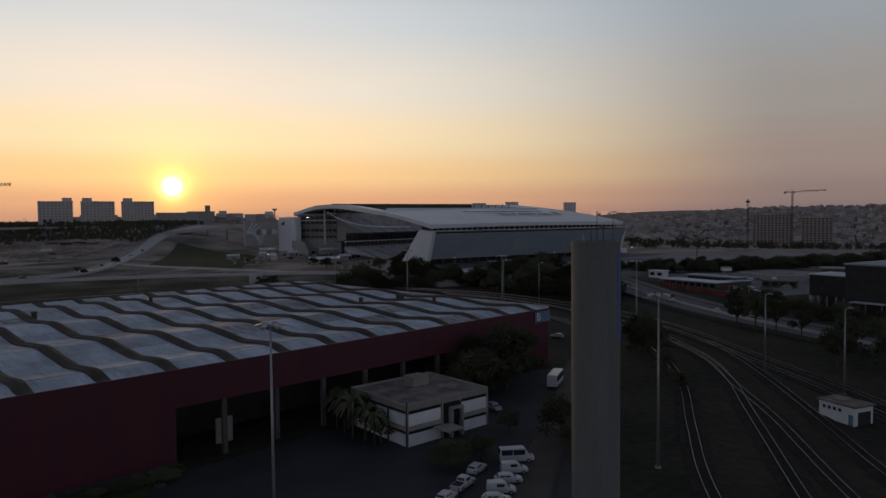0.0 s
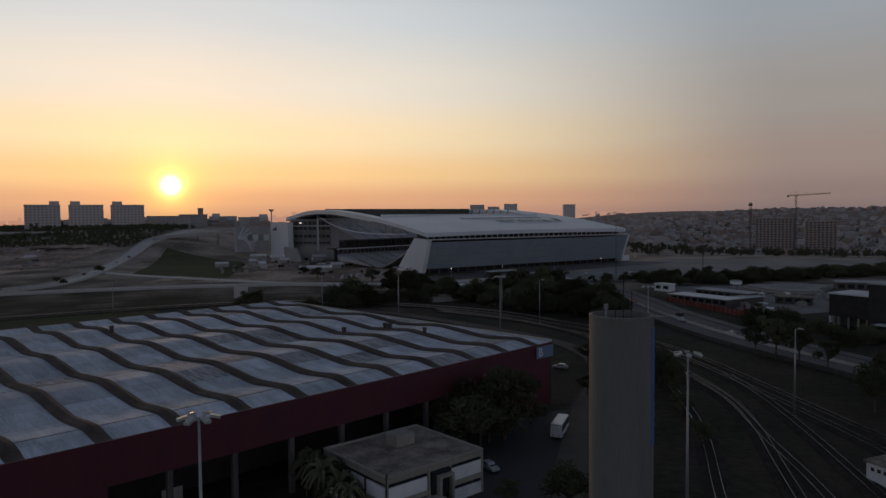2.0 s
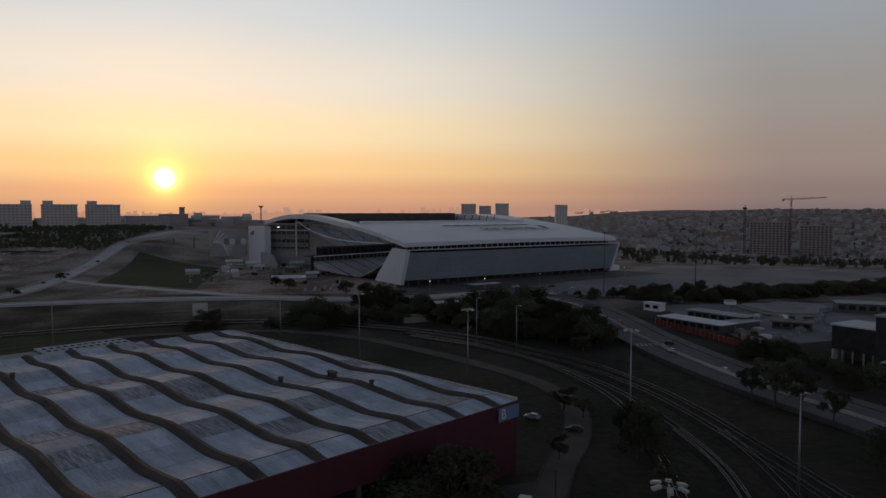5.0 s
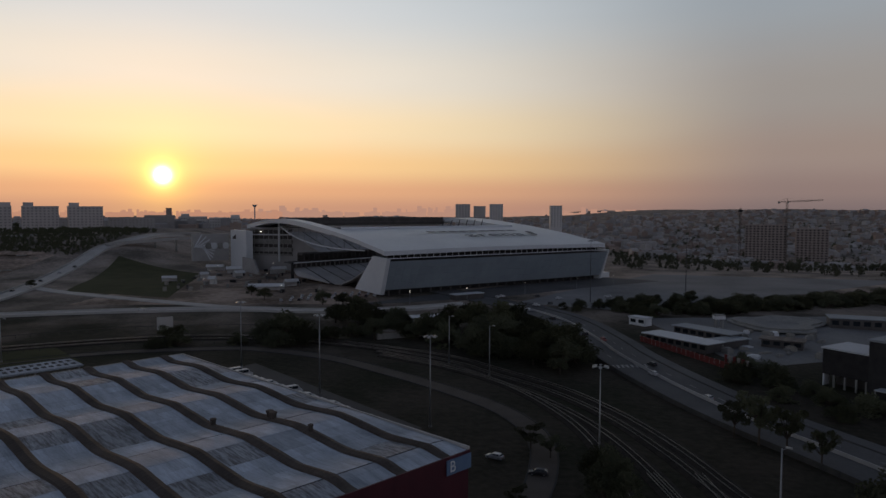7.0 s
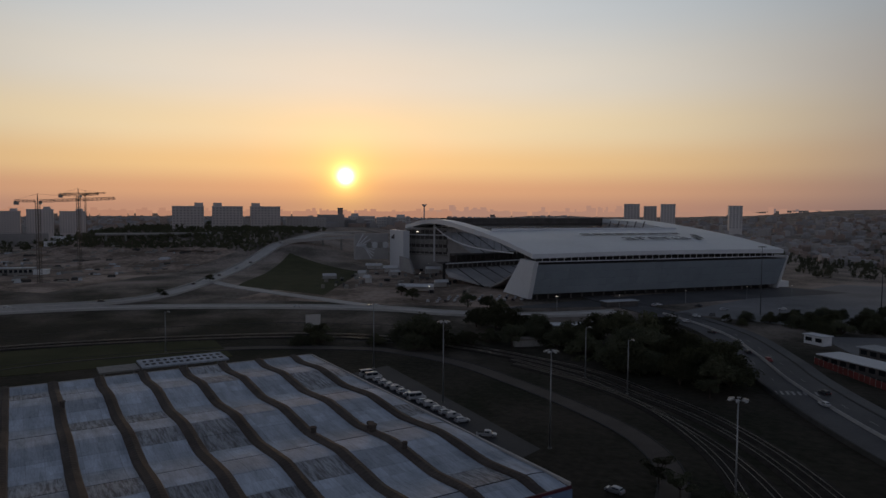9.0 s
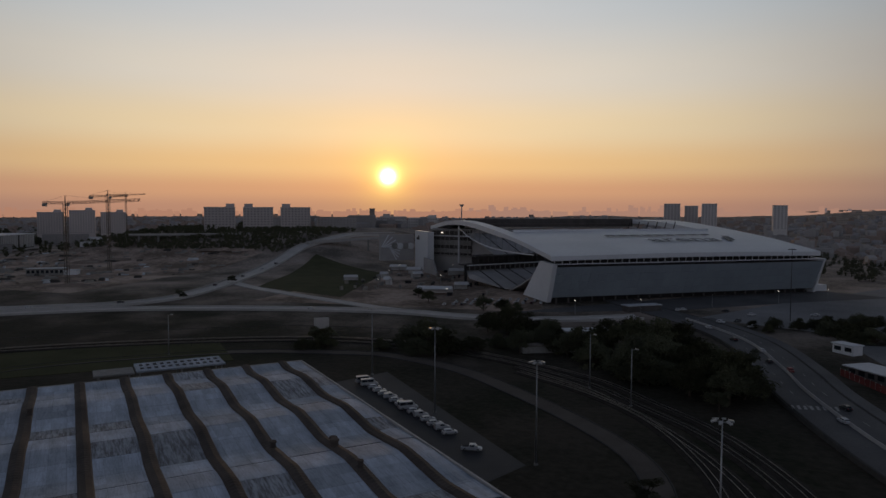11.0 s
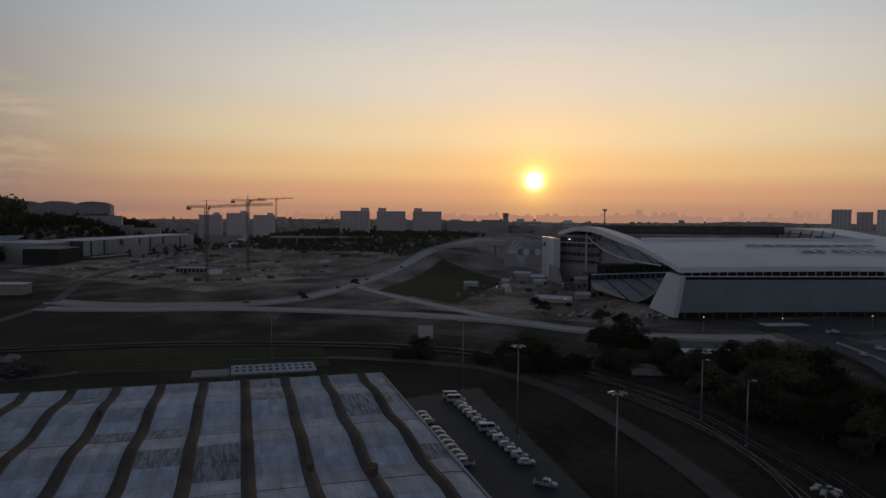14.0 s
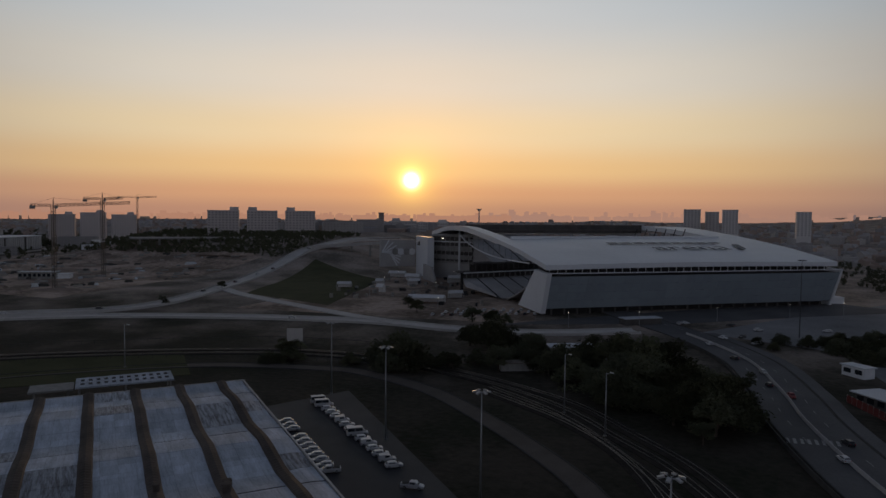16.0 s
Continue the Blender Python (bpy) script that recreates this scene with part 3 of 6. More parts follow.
    for k, y in enumerate(bands[1:17]):
        rows = [[(SHED_DEEP * i / n, y + o, SHED_TOP + wave(SHED_DEEP * i / n, y) + h * step(-1.5, 5, SHED_DEEP * i / n) * (1 + 0.12 * (i % 2)) + 0.03 * math.sin(i * 0.31 + k)) for o, h in ((-1.25, -0.02), (-1.0, 0.34), (0, 0.6), (1.0, 0.34), (1.25, -0.02))] for i in range(n + 1)]
        part("roof_ridge", Shape().slab(rows, 0.15), ROOF_DARK, shed, "ribbed rust-brown ridge cover")
    for x, y, r in ((41.2, 16.0, 0.65), (39.3, 16.4, 0.72), (45, 26.6, 0.55), (88, 68, 0.5), (82, 99, 0.6), (26, 16.4, 0.45)):
        z = SHED_TOP + wave(x, y)
        v = Shape().tube((x, y, z), (x, y, z + 1.5), r, n=14).tube((x, y, z + 1.5), (x, y, z + 1.8), r * 1.3, r * 1.15, n=14)
        part("roof_vent", v, ROOF_DARK, shed, "rusty round roof vent")
    return shed


ROOF_OLD = material("stained_old_sheet", (0.17, 0.17, 0.175), (0.42, 0.45, 0.49), 0.8, 0.0, 0.6, 2.2, 0.25, (0.35, 3, 1), 0.2, (0.4, 0.58), sheet=(3.7, 1.45))
make_shed()

# canopy with round roof lights behind the shed, and a low store at its far end
can = thing("back_canopy", SHED_ROT, "long low white canopy with small square roof lights", "canopy")
part("canopy_roof", Shape().box(159, 13.5, 8.0, 172, 41.5, 8.5), ROOF, can, "white flat roof")
for i in range(12):
    for j in range(2):
        part("roof_light", Shape().box(162 + 5 * j, 14.8 + 2.2 * i, 8.5, 164 + 5 * j, 15.9 + 2.2 * i, 8.65), DARK, can, "dark roof light")
for y in (14.5, 27.5, 40.5):
    for x in (160, 171):
        part("post", Shape().box(x - 0.2, y - 0.2, 0, x + 0.2, y + 0.2, 8.0), CONCRETE, can, "grey post")
low = thing("platform_canopy", SHED_ROT, "long low grey flat-roofed platform shelter", "shelter")
part("shelter_roof", Shape().box(160.5, 42.0, 7.4, 170, 54, 7.9), CONCRETE, low)
for y in (43.5, 52.5):
    part("post", Shape().box(162, y - 0.3, 0, 162.6, y + 0.3, 7.4), CONCRETE, low)

# ---- water tower ----
tower = thing("water_tower", Matrix.Translation((11.1, 76.2, 0.15)), "tall round grey concrete water tower with roof aerials", "water tower")
prof = [(2.70, -0.4), (2.70, 36.7), (2.73, 36.75), (2.73, 37.0), (2.48, 37.03), (2.41, 35.9), (0.0, 35.8)]
s = Shape()
n = 64
s.add([(r * math.cos(k * math.tau / n), r * math.sin(k * math.tau / n), z) for r, z in prof[:-1] for k in range(n)] + [(0, 0, 35.8)],
      [(i * n + k, i * n + (k + 1) % n, (i + 1) * n + (k + 1) % n, (i + 1) * n + k) for i in range(len(prof) - 2) for k in range(n)] + [((len(prof) - 2) * n + k, (len(prof) - 2) * n + (k + 1) % n, (len(prof) - 1) * n) for k in range(n)])
part("shaft", s, TANK_GREY, tower, "smooth grey concrete shaft")
BLUE_PAINT = plain("blue_paint", (0.06, 0.13, 0.34), 0.6)
sign = part("painted_sign", Shape().box(2.64, -0.02, 25.7, 2.72, 0.02, 36.3), BLUE_PAINT, tower, "blue painted panel")
for i in range(9):
    s = Shape()
    a0, a1 = radians(-38 + 7 * i), radians(-38 + 7 * (i + 1))
    s.add([(2.74 * math.cos(a), 2.74 * math.sin(a), z) for a, z in ((a0, 26), (a1, 26), (a1, 36), (a0, 36))] + [(2.70 * math.cos(a), 2.70 * math.sin(a), z) for a, z in ((a0, 26), (a1, 26), (a1, 36), (a0, 36))],
          ((0, 1, 2, 3), (3, 2, 6, 7), (0, 4, 5, 1), (0, 3, 7, 4), (1, 5, 6, 2)))
    part("painted_strip", s, BLUE_PAINT, sign)
for z, w in ((29.2, 0.5), (28.2, 0.9), (27.6, 0.35)):
    s = Shape()
    s.add([(2.77 * math.cos(radians(a)), 2.77 * math.sin(radians(a)), zz) for a, zz in ((-22, z), (2, z + 0.6), (2, z + 0.6 + w), (-22, z + w))], ((0, 1, 2, 3),))
    part("emblem_bar", s, WHITE, sign, "white slanting bar")
for x, y, h in ((0.2, 0.2, 4.6), (0.8, -0.3, 3.2), (-0.4, 0.5, 2.4)):
    part("aerial", Shape().tube((x, y, 35.8), (x, y, 35.8 + h), 0.05, 0.03, 6), DARK, tower, "thin dark aerial")
part("hatch", Shape().box(-0.9, -1.0, 35.8, -0.1, -0.2, 36.6), LAMP_STEEL, tower, "small metal hatch")
part("beacon", Shape().tube((-1.2, 0.6, 35.8), (-1.2, 0.6, 37.4), 0.1, n=8).tube((-1.2, 0.6, 37.4), (-1.2, 0.6, 37.8), 0.18, n=8), LAMP_STEEL, tower, "small roof lamp")

# ---- stadium ----
ST = Matrix(((0.812, -0.584, 0, -31), (0.584, 0.812, 0, 466), (0, 0, 1, 8.5), (0, 0, 0, 1)))   # x along the facade, y into the stadium
LU = 187.0


def roof_z(v):
    pts = ((-4, 26.6), (1, 27.6), (12, 29.3), (18, 30.2), (30, 32.2), (45, 34.2), (57, 35.6), (72, 37.3), (85, 38.7), (102, 40.2), (122, 42.0), (143, 43.3), (160, 43.7), (175, 43.5), (190, 43.0), (205, 41.6), (216, 40.2), (225, 39.2), (240, 37.5))
    for (a, p), (b, q) in zip(pts, pts[1:]):
        if v <= b:
            return p + (q - p) * (v - a) / (b - a)
    return pts[-1][1]


GLOW = plain("lit_lamp", (1.0, 0.9, 0.75), 0.5, 0, 1.6)


def make_stadium():
    st = thing("stadium", ST, "white stadium with curved roof and slanted grey facade", "stadium")
    # slanted facade of tall panels, on a dark recessed base
    f0, f1 = (0.5, 3.0), (-7.1, 20.8)
    nx, nz = 34, 4
    fac = part("facade", Shape().add([(u, v + 0.3, z) for u in (2, LU - 1) for v, z in (f0, f1, (9, 20.8), (14, 3))],
               ((0, 1, 5, 4), (1, 2, 6, 5), (2, 3, 7, 6), (3, 0, 4, 7), (3, 2, 1, 0), (4, 5, 6, 7))), DARK, st, "slanted grey facade")
    for i in range(nx):
        for j in range(nz):
            u0, u1 = 2 + (LU - 3) * i / nx + 0.04, 2 + (LU - 3) * (i + 1) / nx - 0.04
            p = lambda u, t, d: (u, f0[0] + (f1[0] - f0[0]) * t - 0.25 * d, f0[1] + (f1[1] - f0[1]) * t)
            t0, t1 = j / nz + 0.002, (j + 1) / nz - 0.002
            part("facade_panel", Shape().add([p(u0, t0, 1), p(u1, t0, 1), p(u1, t1, 1), p(u0, t1, 1), p(u0, t0, 0), p(u1, t0, 0), p(u1, t1, 0), p(u0, t1, 0)],
                 ((0, 1, 2, 3), (0, 4, 5, 1), (1, 5, 6, 2), (2, 6, 7, 3), (3, 7, 4, 0))), FACADE, fac)
    # dark colour puts the recess shade into the base storey and columns
    part("undercroft", Shape().box(3, 5, -1, LU - 2, 30, 3.2), DARK, st, "recessed base storey, its shade put in as dark colour")
    for i in range(24):
        part("column", Shape().box(6 + 7.6 * i, 1.8, -1, 6.8 + 7.6 * i, 2.6, 3.1), SHADE, st, "base column dimmed to a shade tone")
    # white end walls
    for u0, u1 in ((-0.6, 2.0), (LU - 1.0, LU + 0.6)):
        q = [(0, 0.4), (-7.8, 22.3), (9.5, 23.2), (33, 1.0)]
        part("end_wall", Shape().add([(u, v, z) for u in (u0, u1) for v, z in q], ((0, 1, 5, 4), (1, 2, 6, 5), (2, 3, 7, 6), (3, 0, 4, 7), (3, 2, 1, 0), (4, 5, 6, 7))), STADIUM_WHITE, st, "white tapering end wall")
    # gallery slot between facade and roof, its shade painted as a dark box
    part("gallery", Shape().box(3, 1, 21.8, LU - 3, 12, 26.6), DARK, st, "dark backing for the shaded slot under the roof")
    part("gallery_rail", Shape().box(1, -7.6, 22.2, LU, -7.3, 22.7), STADIUM_WHITE, st, "white coping")
    for i in range(38):
        part("gallery_post", Shape().box(4 + 4.8 * i, 0.2, 21.9, 4.25 + 4.8 * i, 0.6, 26.0), STADIUM_WHITE, st, "white post")
    # roof with a great opening over the pitch
    vs = [-4, -2, 1] + list(range(4, 73, 4))
    us = [0, 2.5] + [LU * i / 12 for i in range(1, 12)] + [LU - 2.5, LU]
    crown = lambda u: 0.8 * math.sin(math.pi * u / LU)
    part("roof_east", Shape().slab([[(u, v, roof_z(v) + crown(u)) for u in us] for v in vs], 2.6), STADIUM_WHITE, st, "white membrane roof")
    vw = [172, 180, 188, 196, 204, 212, 220, 228, 240]
    part("roof_west", Shape().slab([[(u, v, roof_z(v) + crown(u)) for u in us] for v in vw], 3.4), STADIUM_WHITE, st, "white membrane roof")
    for u0, u1 in ((0, 9), (LU - 26, LU)):
        vv = list(range(72, 173, 5))
        part("roof_arm", Shape().slab([[(u, v, roof_z(v)) for u in (u0, (u0 + u1) / 2, u1)] for v in vv], 3.4), STADIUM_WHITE, st, "white curved end roof")
    part("roof_lining", Shape().slab([[(u, v, roof_z(v) - 2.4) for u in (12, LU - 28)] for v in (170, 185, 200, 215)], 1), SHADE, st, "dark roof lining")
    part("opening_wall", Shape().box(9, 171.0, 38.0, LU - 26, 171.9, 44.6), SHADE, st, "inner wall coloured dark for the shade of the roof opening")
    part("opening_curb", Shape().box(9, 71.6, roof_z(72) - 0.5, LU - 26, 72.6, roof_z(72) + 1.8), STADIUM_WHITE, st, "white curb")
    for i in range(6):
        u = 118 + 8 * i
        part("roof_strut", Shape().tube((u, 110, 36), (u + 4, 112, 42.8), 0.35, n=6), DARK, st, "dark roof strut")
    # under-slung truss at the open end
    chord = [(171.8, 38.0), (154.2, 33.1), (140, 30.4), (126.8, 28.4), (111, 26.9), (96.6, 25.9), (78, 25.3), (60.6, 25.2), (44, 25.3), (28.6, 25.6)]
    part("truss_chord", Shape().slab([[(u, a, b) for u in (3.6, 4.3)] for a, b in chord], 0.7), STADIUM_WHITE, st, "white curved lower chord")
    for v in range(24, 165, 11):
        z = next(p + (q - p) * (v - a) / (b - a) for (a, p), (b, q) in zip(chord[::-1], chord[-2::-1]) if v <= b)
        part("truss_post", Shape().tube((4, v, z - 0.4), (4, v, roof_z(v) - 1.5), 0.28, n=6), LAMP_STEEL, st, "steel hanger")
    part("mast", Shape().tube((10, 190, 8), (10, 190, roof_z(190) - 1.5), 0.8, n=10), STADIUM_WHITE, st, "white round column")
    # seating behind the open end: lower slabs with dark aisles, a dark concourse with posts, an upper tier
    part("east_stand", Shape().slab([[(u, v, z) for u in (3, LU - 3)] for v, z in ((10, 21.5), (22, 15), (45, 6), (62, 1))], 1.0), STAND, st, "grey raked seating")
    deck_v = lambda u: 106 + 0.3 * (u + 13)                # the deck runs across behind the open end
    band = lambda u0, u1, d0, d1, z0, z1: Shape().add([(u, deck_v(u) + d, z) for z in (z0, z1) for u, d in ((u0, d0), (u1, d0), (u1, d1), (u0, d1))],
                                                      ((3, 2, 1, 0), (4, 5, 6, 7), (0, 1, 5, 4), (1, 2, 6, 5), (2, 3, 7, 6), (3, 0, 4, 7)))
    part("concourse_beam", band(-13, 95, -0.6, 0.6, 12.6, 13.3), STADIUM_WHITE, st, "pale deck edge beam")
    # dusky colour puts the open concourse's shade into deck and walls
    part("concourse_deck", band(-12.5, 95, 0.7, 16, 12.4, 13.0), SHADE, st, "dark concourse deck")
    part("concourse_back", band(-4, 95, 8, 9, 13.0, 19.6), SHADE, st, "dark concourse wall")
    part("concourse_lintel", band(-4, 95, 0.2, 9, 18.4, 19.6), SHADE, st, "dusky beam under the upper tier")
    part("vomitory_wall", band(-12, 95, 3, 4, 8.6, 12.4), SHADE, st, "dusky wall standing for shaded openings below the deck")
    for i in range(24):
        u = -11 + 4.4 * i
        part("deck_post", band(u, u + 0.5, -0.3, 0.3, 13.3, 18.4 if u > -4 else 14.6), SHADE, st, "grey post")
        part("deck_strut", band(u + 1.5, u + 2.1, 0.0, 0.6, 9.0, 12.6), CONCRETE, st, "grey strut")
    part("corner_column", Shape().box(-14.2, 103.2, -1, -12.6, 104.8, 13.6), DARK, st, "dark square column")
    for k in range(8):
        u0, u1 = -12 + 12.6 * k, -0.9 + 12.6 * k
        foot = lambda u: (60 + 0.3 * u, 0.8) if u > 2 else (62 - 2.6 * (u - 2), 0.8 - 0.3 * (u - 2))
        part("lower_stand", Shape().slab([[(u0, deck_v(u0) + 2, 9.2), (u1, deck_v(u1) + 2, 9.2)], [(u0, *foot(u0)), (u1, *foot(u1))]], 0.7), STAND, st, "grey raking slab")
        part("aisle", Shape().slab([[(u1 - 0.1, deck_v(u1) + 2, 8.8), (u1 + 1.6, deck_v(u1) + 2, 8.8)], [(u1 - 0.1, foot(u1)[0], foot(u1)[1] - 0.4), (u1 + 1.6, foot(u1 + 1.6)[0], foot(u1 + 1.6)[1] - 0.4)]], 0.5), DARK, st, "dark stair gap")
        part("upper_stand", Shape().slab([[(u0 + 25, 176, 33.0), (u1 + 25, 176, 33.0)], [(u0 + 25, deck_v(u0 + 25) + 2, 19.6), (u1 + 25, deck_v(u1 + 25) + 2, 19.6)]], 0.8), STAND, st, "grey upper tier slab")
        part("upper_aisle", Shape().slab([[(u1 + 24.9, 176, 32.6), (u1 + 26.5, 176, 32.6)], [(u1 + 24.9, deck_v(u1 + 25) + 2, 19.2), (u1 + 26.5, deck_v(u1 + 25) + 2, 19.2)]], 0.5), DARK, st, "dark stair gap")
    # west grandstand: floors between the white end wall and the upper tier, facing the forecourt
    w0, w1 = Vector((-7, 216, 0)), Vector((19, 186, 0))
    wd = (w1 - w0).normalized()
    wn = Vector((wd.y, -wd.x, 0)) if wd.y > 0 else Vector((-wd.y, wd.x, 0))
    face = lambda a0, a1, d0, d1, z0, z1: Shape().add([w0 + wd * a + wn * d + Vector((0, 0, z)) for z in (z0, z1) for a, d in ((a0, d0), (a1, d0), (a1, d1), (a0, d1))],
                                                      ((3, 2, 1, 0), (4, 5, 6, 7), (0, 1, 5, 4), (1, 2, 6, 5), (2, 3, 7, 6), (3, 0, 4, 7)))
    wl = (w1 - w0).length
    part("west_core", face(0.5, wl + 60, 2.5, 30, -1, 36), STAND, st, "dusky wall behind the floors")
    for z0, z1, d, mat, lab in ((12.6, 13.6, 0.0, CONCRETE, "pale floor band"), (16.2, 19.0, 0.3, CONCRETE, "pale floor band"), (22.6, 26.0, 0.3, CONCRETE, "pale floor band"), (29.6, 30.3, 0.0, STADIUM_WHITE, "thin white floor edge"), (34.4, 35.4, -1.0, CONCRETE, "pale roof edge")):
        part("west_floor", face(0, wl, d, 3.2, z0, z1), mat, st, lab)
    for z0, z1 in ((13.6, 16.2), (19.0, 22.6), (26.0, 29.6), (30.3, 34.4)):
        for k in range(9):
            part("west_window", face(wl * k / 9 + 0.4, wl * (k + 1) / 9 - 0.4, 1.9, 2.4, z0 + 0.3, z1 - 0.4), SHADE, st, "dark glazed bay")
    part("lounge_light", face(10, 12, 1.2, 1.6, 32.2, 32.8), GLOW, st, "lit lamp under the roof")
    part("west_block", Shape().box(-12.4, 205, -2, -7, 246.5, 33.2), STADIUM_WHITE, st, "tall white end wall")
    part("west_block_back", Shape().box(-7, 225, -2, 150, 262, 31), STADIUM_WHITE, st, "white rear block")
    for k in range(3):
        part("emblem_bar", Shape().box(-12.7, 232 + 3.2 * k, 25.5, -12.4, 234 + 3.2 * k, 29.5 - k), SHADE, st, "grey emblem bar")
    part("ramp_wall", Shape().add([(u, v, z) for u in (-16, -14.5) for v, z in ((205, -1), (165, -1), (178, 11.2), (205, 12))], ((0, 1, 2, 3), (7, 6, 5, 4), (0, 4, 5, 1), (1, 5, 6, 2), (2, 6, 7, 3), (3, 7, 4, 0))), STAND, st, "pale sloping stair wall")
    # low mural wing with angled bands
    wing = part("mural_wing", Shape().box(-42, 256, 6, -11, 262, 29.5), STAND, st, "mural wall with pale shapes")
    rr = random.Random(2)
    for k in range(9):
        c, t = Vector((-41 + 0.9 * k, 255.8, 18)), radians(-60 + 15 * k)
        m = Matrix.Translation(c) @ Matrix.Rotation(t, 4, "Y")
        part("mural_band", Shape().box(0, -0.1, -0.5, 13, 0.1, 0.5, m), STADIUM_WHITE, wing, "pale painted band")
    for k in range(4):
        part("mural_disc", Shape().tube((-29 + 5 * k, 255.9, 19), (-29 + 5 * k, 255.6, 19), 2.9, n=20).tube((-29 + 5 * k, 255.6, 19), (-29 + 5 * k, 255.4, 19), 1.4, n=16), STADIUM_WHITE if k % 2 else CONCRETE, wing, "painted disc")
    # lettering on the roof: a readable word and a plain row above
    slope = lambda v: math.atan2(roof_z(v + 3) - roof_z(v - 3), 6)
    INK = plain("dark_grey_lettering", (0.09, 0.1, 0.11), 0.6)
    m = Matrix.Translation((110, 30, roof_z(30) + 1.45)) @ Matrix.Rotation(slope(30), 4, "X") @ Matrix.Diagonal((1.25, 1.0, 1, 1))
    part("roof_lettering", text_shape("arena", 19, 0.05), INK, st, "dark grey word on the roof", at=m)
    m2 = Matrix.Rotation(slope(46), 4, "X")
    for k in range(9):
        s = Shape().box(-3.6, -2.2, -0.05, 3.6, 2.2, 0.05)
        part("roof_lettering_bar", s, INK, st, "dark grey bar", at=Matrix.Translation((66 + 9.0 * k, 46, roof_z(46) + 1.5)) @ m2)
    part("roof_emblem", Shape().box(-2.2, -8, -0.05, 2.2, 8, 0.05), INK, st, "dark slanting bar", at=Matrix.Translation((147, 33, roof_z(33) + 1.5)) @ Matrix.Rotation(slope(33), 4, "X") @ Matrix.Rotation(-0.35, 4, "Z"))
    # low porch at the far end
    part("porch", Shape().box(LU + 1, 6, -1, LU + 16, 18, 4), STADIUM_WHITE, st, "low white porch")


make_stadium()

# ---- depot office ----
GLASS = plain("dark_window_glass", (0.02, 0.025, 0.03), 0.12)
BEIGE = material("beige_render", (0.26, 0.24, 0.21), (0.36, 0.34, 0.3), 0.85, 0, 0.5, 5, 0.1)
ROOF_FELT = material("worn_roof_screed", (0.13, 0.11, 0.095), (0.3, 0.26, 0.225), 0.9, 0, 0.35, 2.5, 0.15, (1, 1, 1), 0.1, (0.38, 0.62))
OFFICE = Matrix.Translation((-14.1, 116.0, 0)) @ Matrix.Rotation(math.atan2(12.9, 14.1), 4, "Z")   # x along the entrance front, y inwards


def make_office():
    of = thing("depot_office", OFFICE, "two-storey white office with dark window bands and flat roof", "office building")
    W, D = 19.2, 17.5
    part("core", Shape().box(0.3, 0.3, -0.3, W - 0.3, D - 0.3, 7.0), DARK, of, "dark wall behind the panels")
    for z, h in ((0.1, 2.2), (3.75, 2.1)):
        for x0, x1 in ((0.05, 7.6), (12.4, W - 0.05)):
            part("wall_panel", Shape().box(x0, 0.0, z, x1, 0.35, z + h), WHITE, of, "white wall panel")
            for k in range(4):
                w = (x1 - x0) / 4
                part("window", Shape().box(x0 + w * k + 0.08, 0.2, z + h, x0 + w * (k + 1) - 0.08, 0.32, z + h + 0.65), GLASS, of, "dark strip window")
        for k in range(3):
            part("wall_panel", Shape().box(0.0, 0.6 + 5.7 * k, z, 0.3, 5.4 + 5.7 * k, z + h), WHITE, of, "white wall panel")
            part("wall_panel", Shape().box(W - 0.3, 0.6 + 5.7 * k, z, W, 5.4 + 5.7 * k, z + h), WHITE, of, "white wall panel")
            part("wall_panel", Shape().box(0.6 + 6.1 * k, D - 0.3, z, 5.8 + 6.1 * k, D, z + h), WHITE, of, "white wall panel")
    for z in (2.95, 6.5):
        part("floor_band", Shape().box(-0.12, -0.12, z, W + 0.12, D + 0.12, z + 0.72), BEIGE, of, "beige concrete band")
    for x, y in ((-0.15, -0.15), (7.7, -0.25), (12.0, -0.25), (W - 0.25, -0.15)):
        part("pilaster", Shape().box(x, y, -0.3, x + 0.35, y + 0.35, 7.2), BEIGE, of, "slim beige pilaster")
    roof = part("roof", Shape().box(-0.1, -0.1, 7.22, W + 0.1, D + 0.1, 7.34), ROOF_FELT, of, "stained flat roof")
    for x0, y0, x1, y1 in ((-0.15, -0.15, W + 0.15, 0.15), (-0.15, D - 0.15, W + 0.15, D + 0.15), (-0.15, 0.15, 0.15, D - 0.15), (W - 0.15, 0.15, W + 0.15, D - 0.15)):
        part("parapet", Shape().box(x0, y0, 7.34, x1, y1, 7.7), BEIGE, roof, "low beige parapet")
    part("roof_tank", Shape().box(9.5, 10.2, 7.34, 13.2, 13.4, 9.2), BEIGE, roof, "boxy beige tank housing")
    part("entrance_bay", Shape().box(8.2, -0.6, 2.9, 12.0, 0.3, 6.4), GLASS, of, "dark glazed entrance bay")
    part("entrance_frame", Shape().box(9.0, -1.4, -0.2, 9.5, -0.6, 5.4).box(11.6, -1.4, -0.2, 12.0, -0.6, 5.4).box(9.0, -1.4, 5.4, 12.0, -0.6, 5.8), BEIGE, of, "beige entrance frame")
    part("porch_roof", Shape().box(5.6, -4.4, 2.6, 9.4, -0.3, 2.85), BEIGE, of, "small porch roof")
    part("downpipe", Shape().tube((-0.3, -0.3, 0), (-0.3, -0.3, 8.2), 0.12, n=8), DARK, of, "dark corner pipe")
    part("side_porch", Shape().box(W, 5, -0.3, W + 4.5, 11, 2.7), BEIGE, of, "low side porch")


make_office()

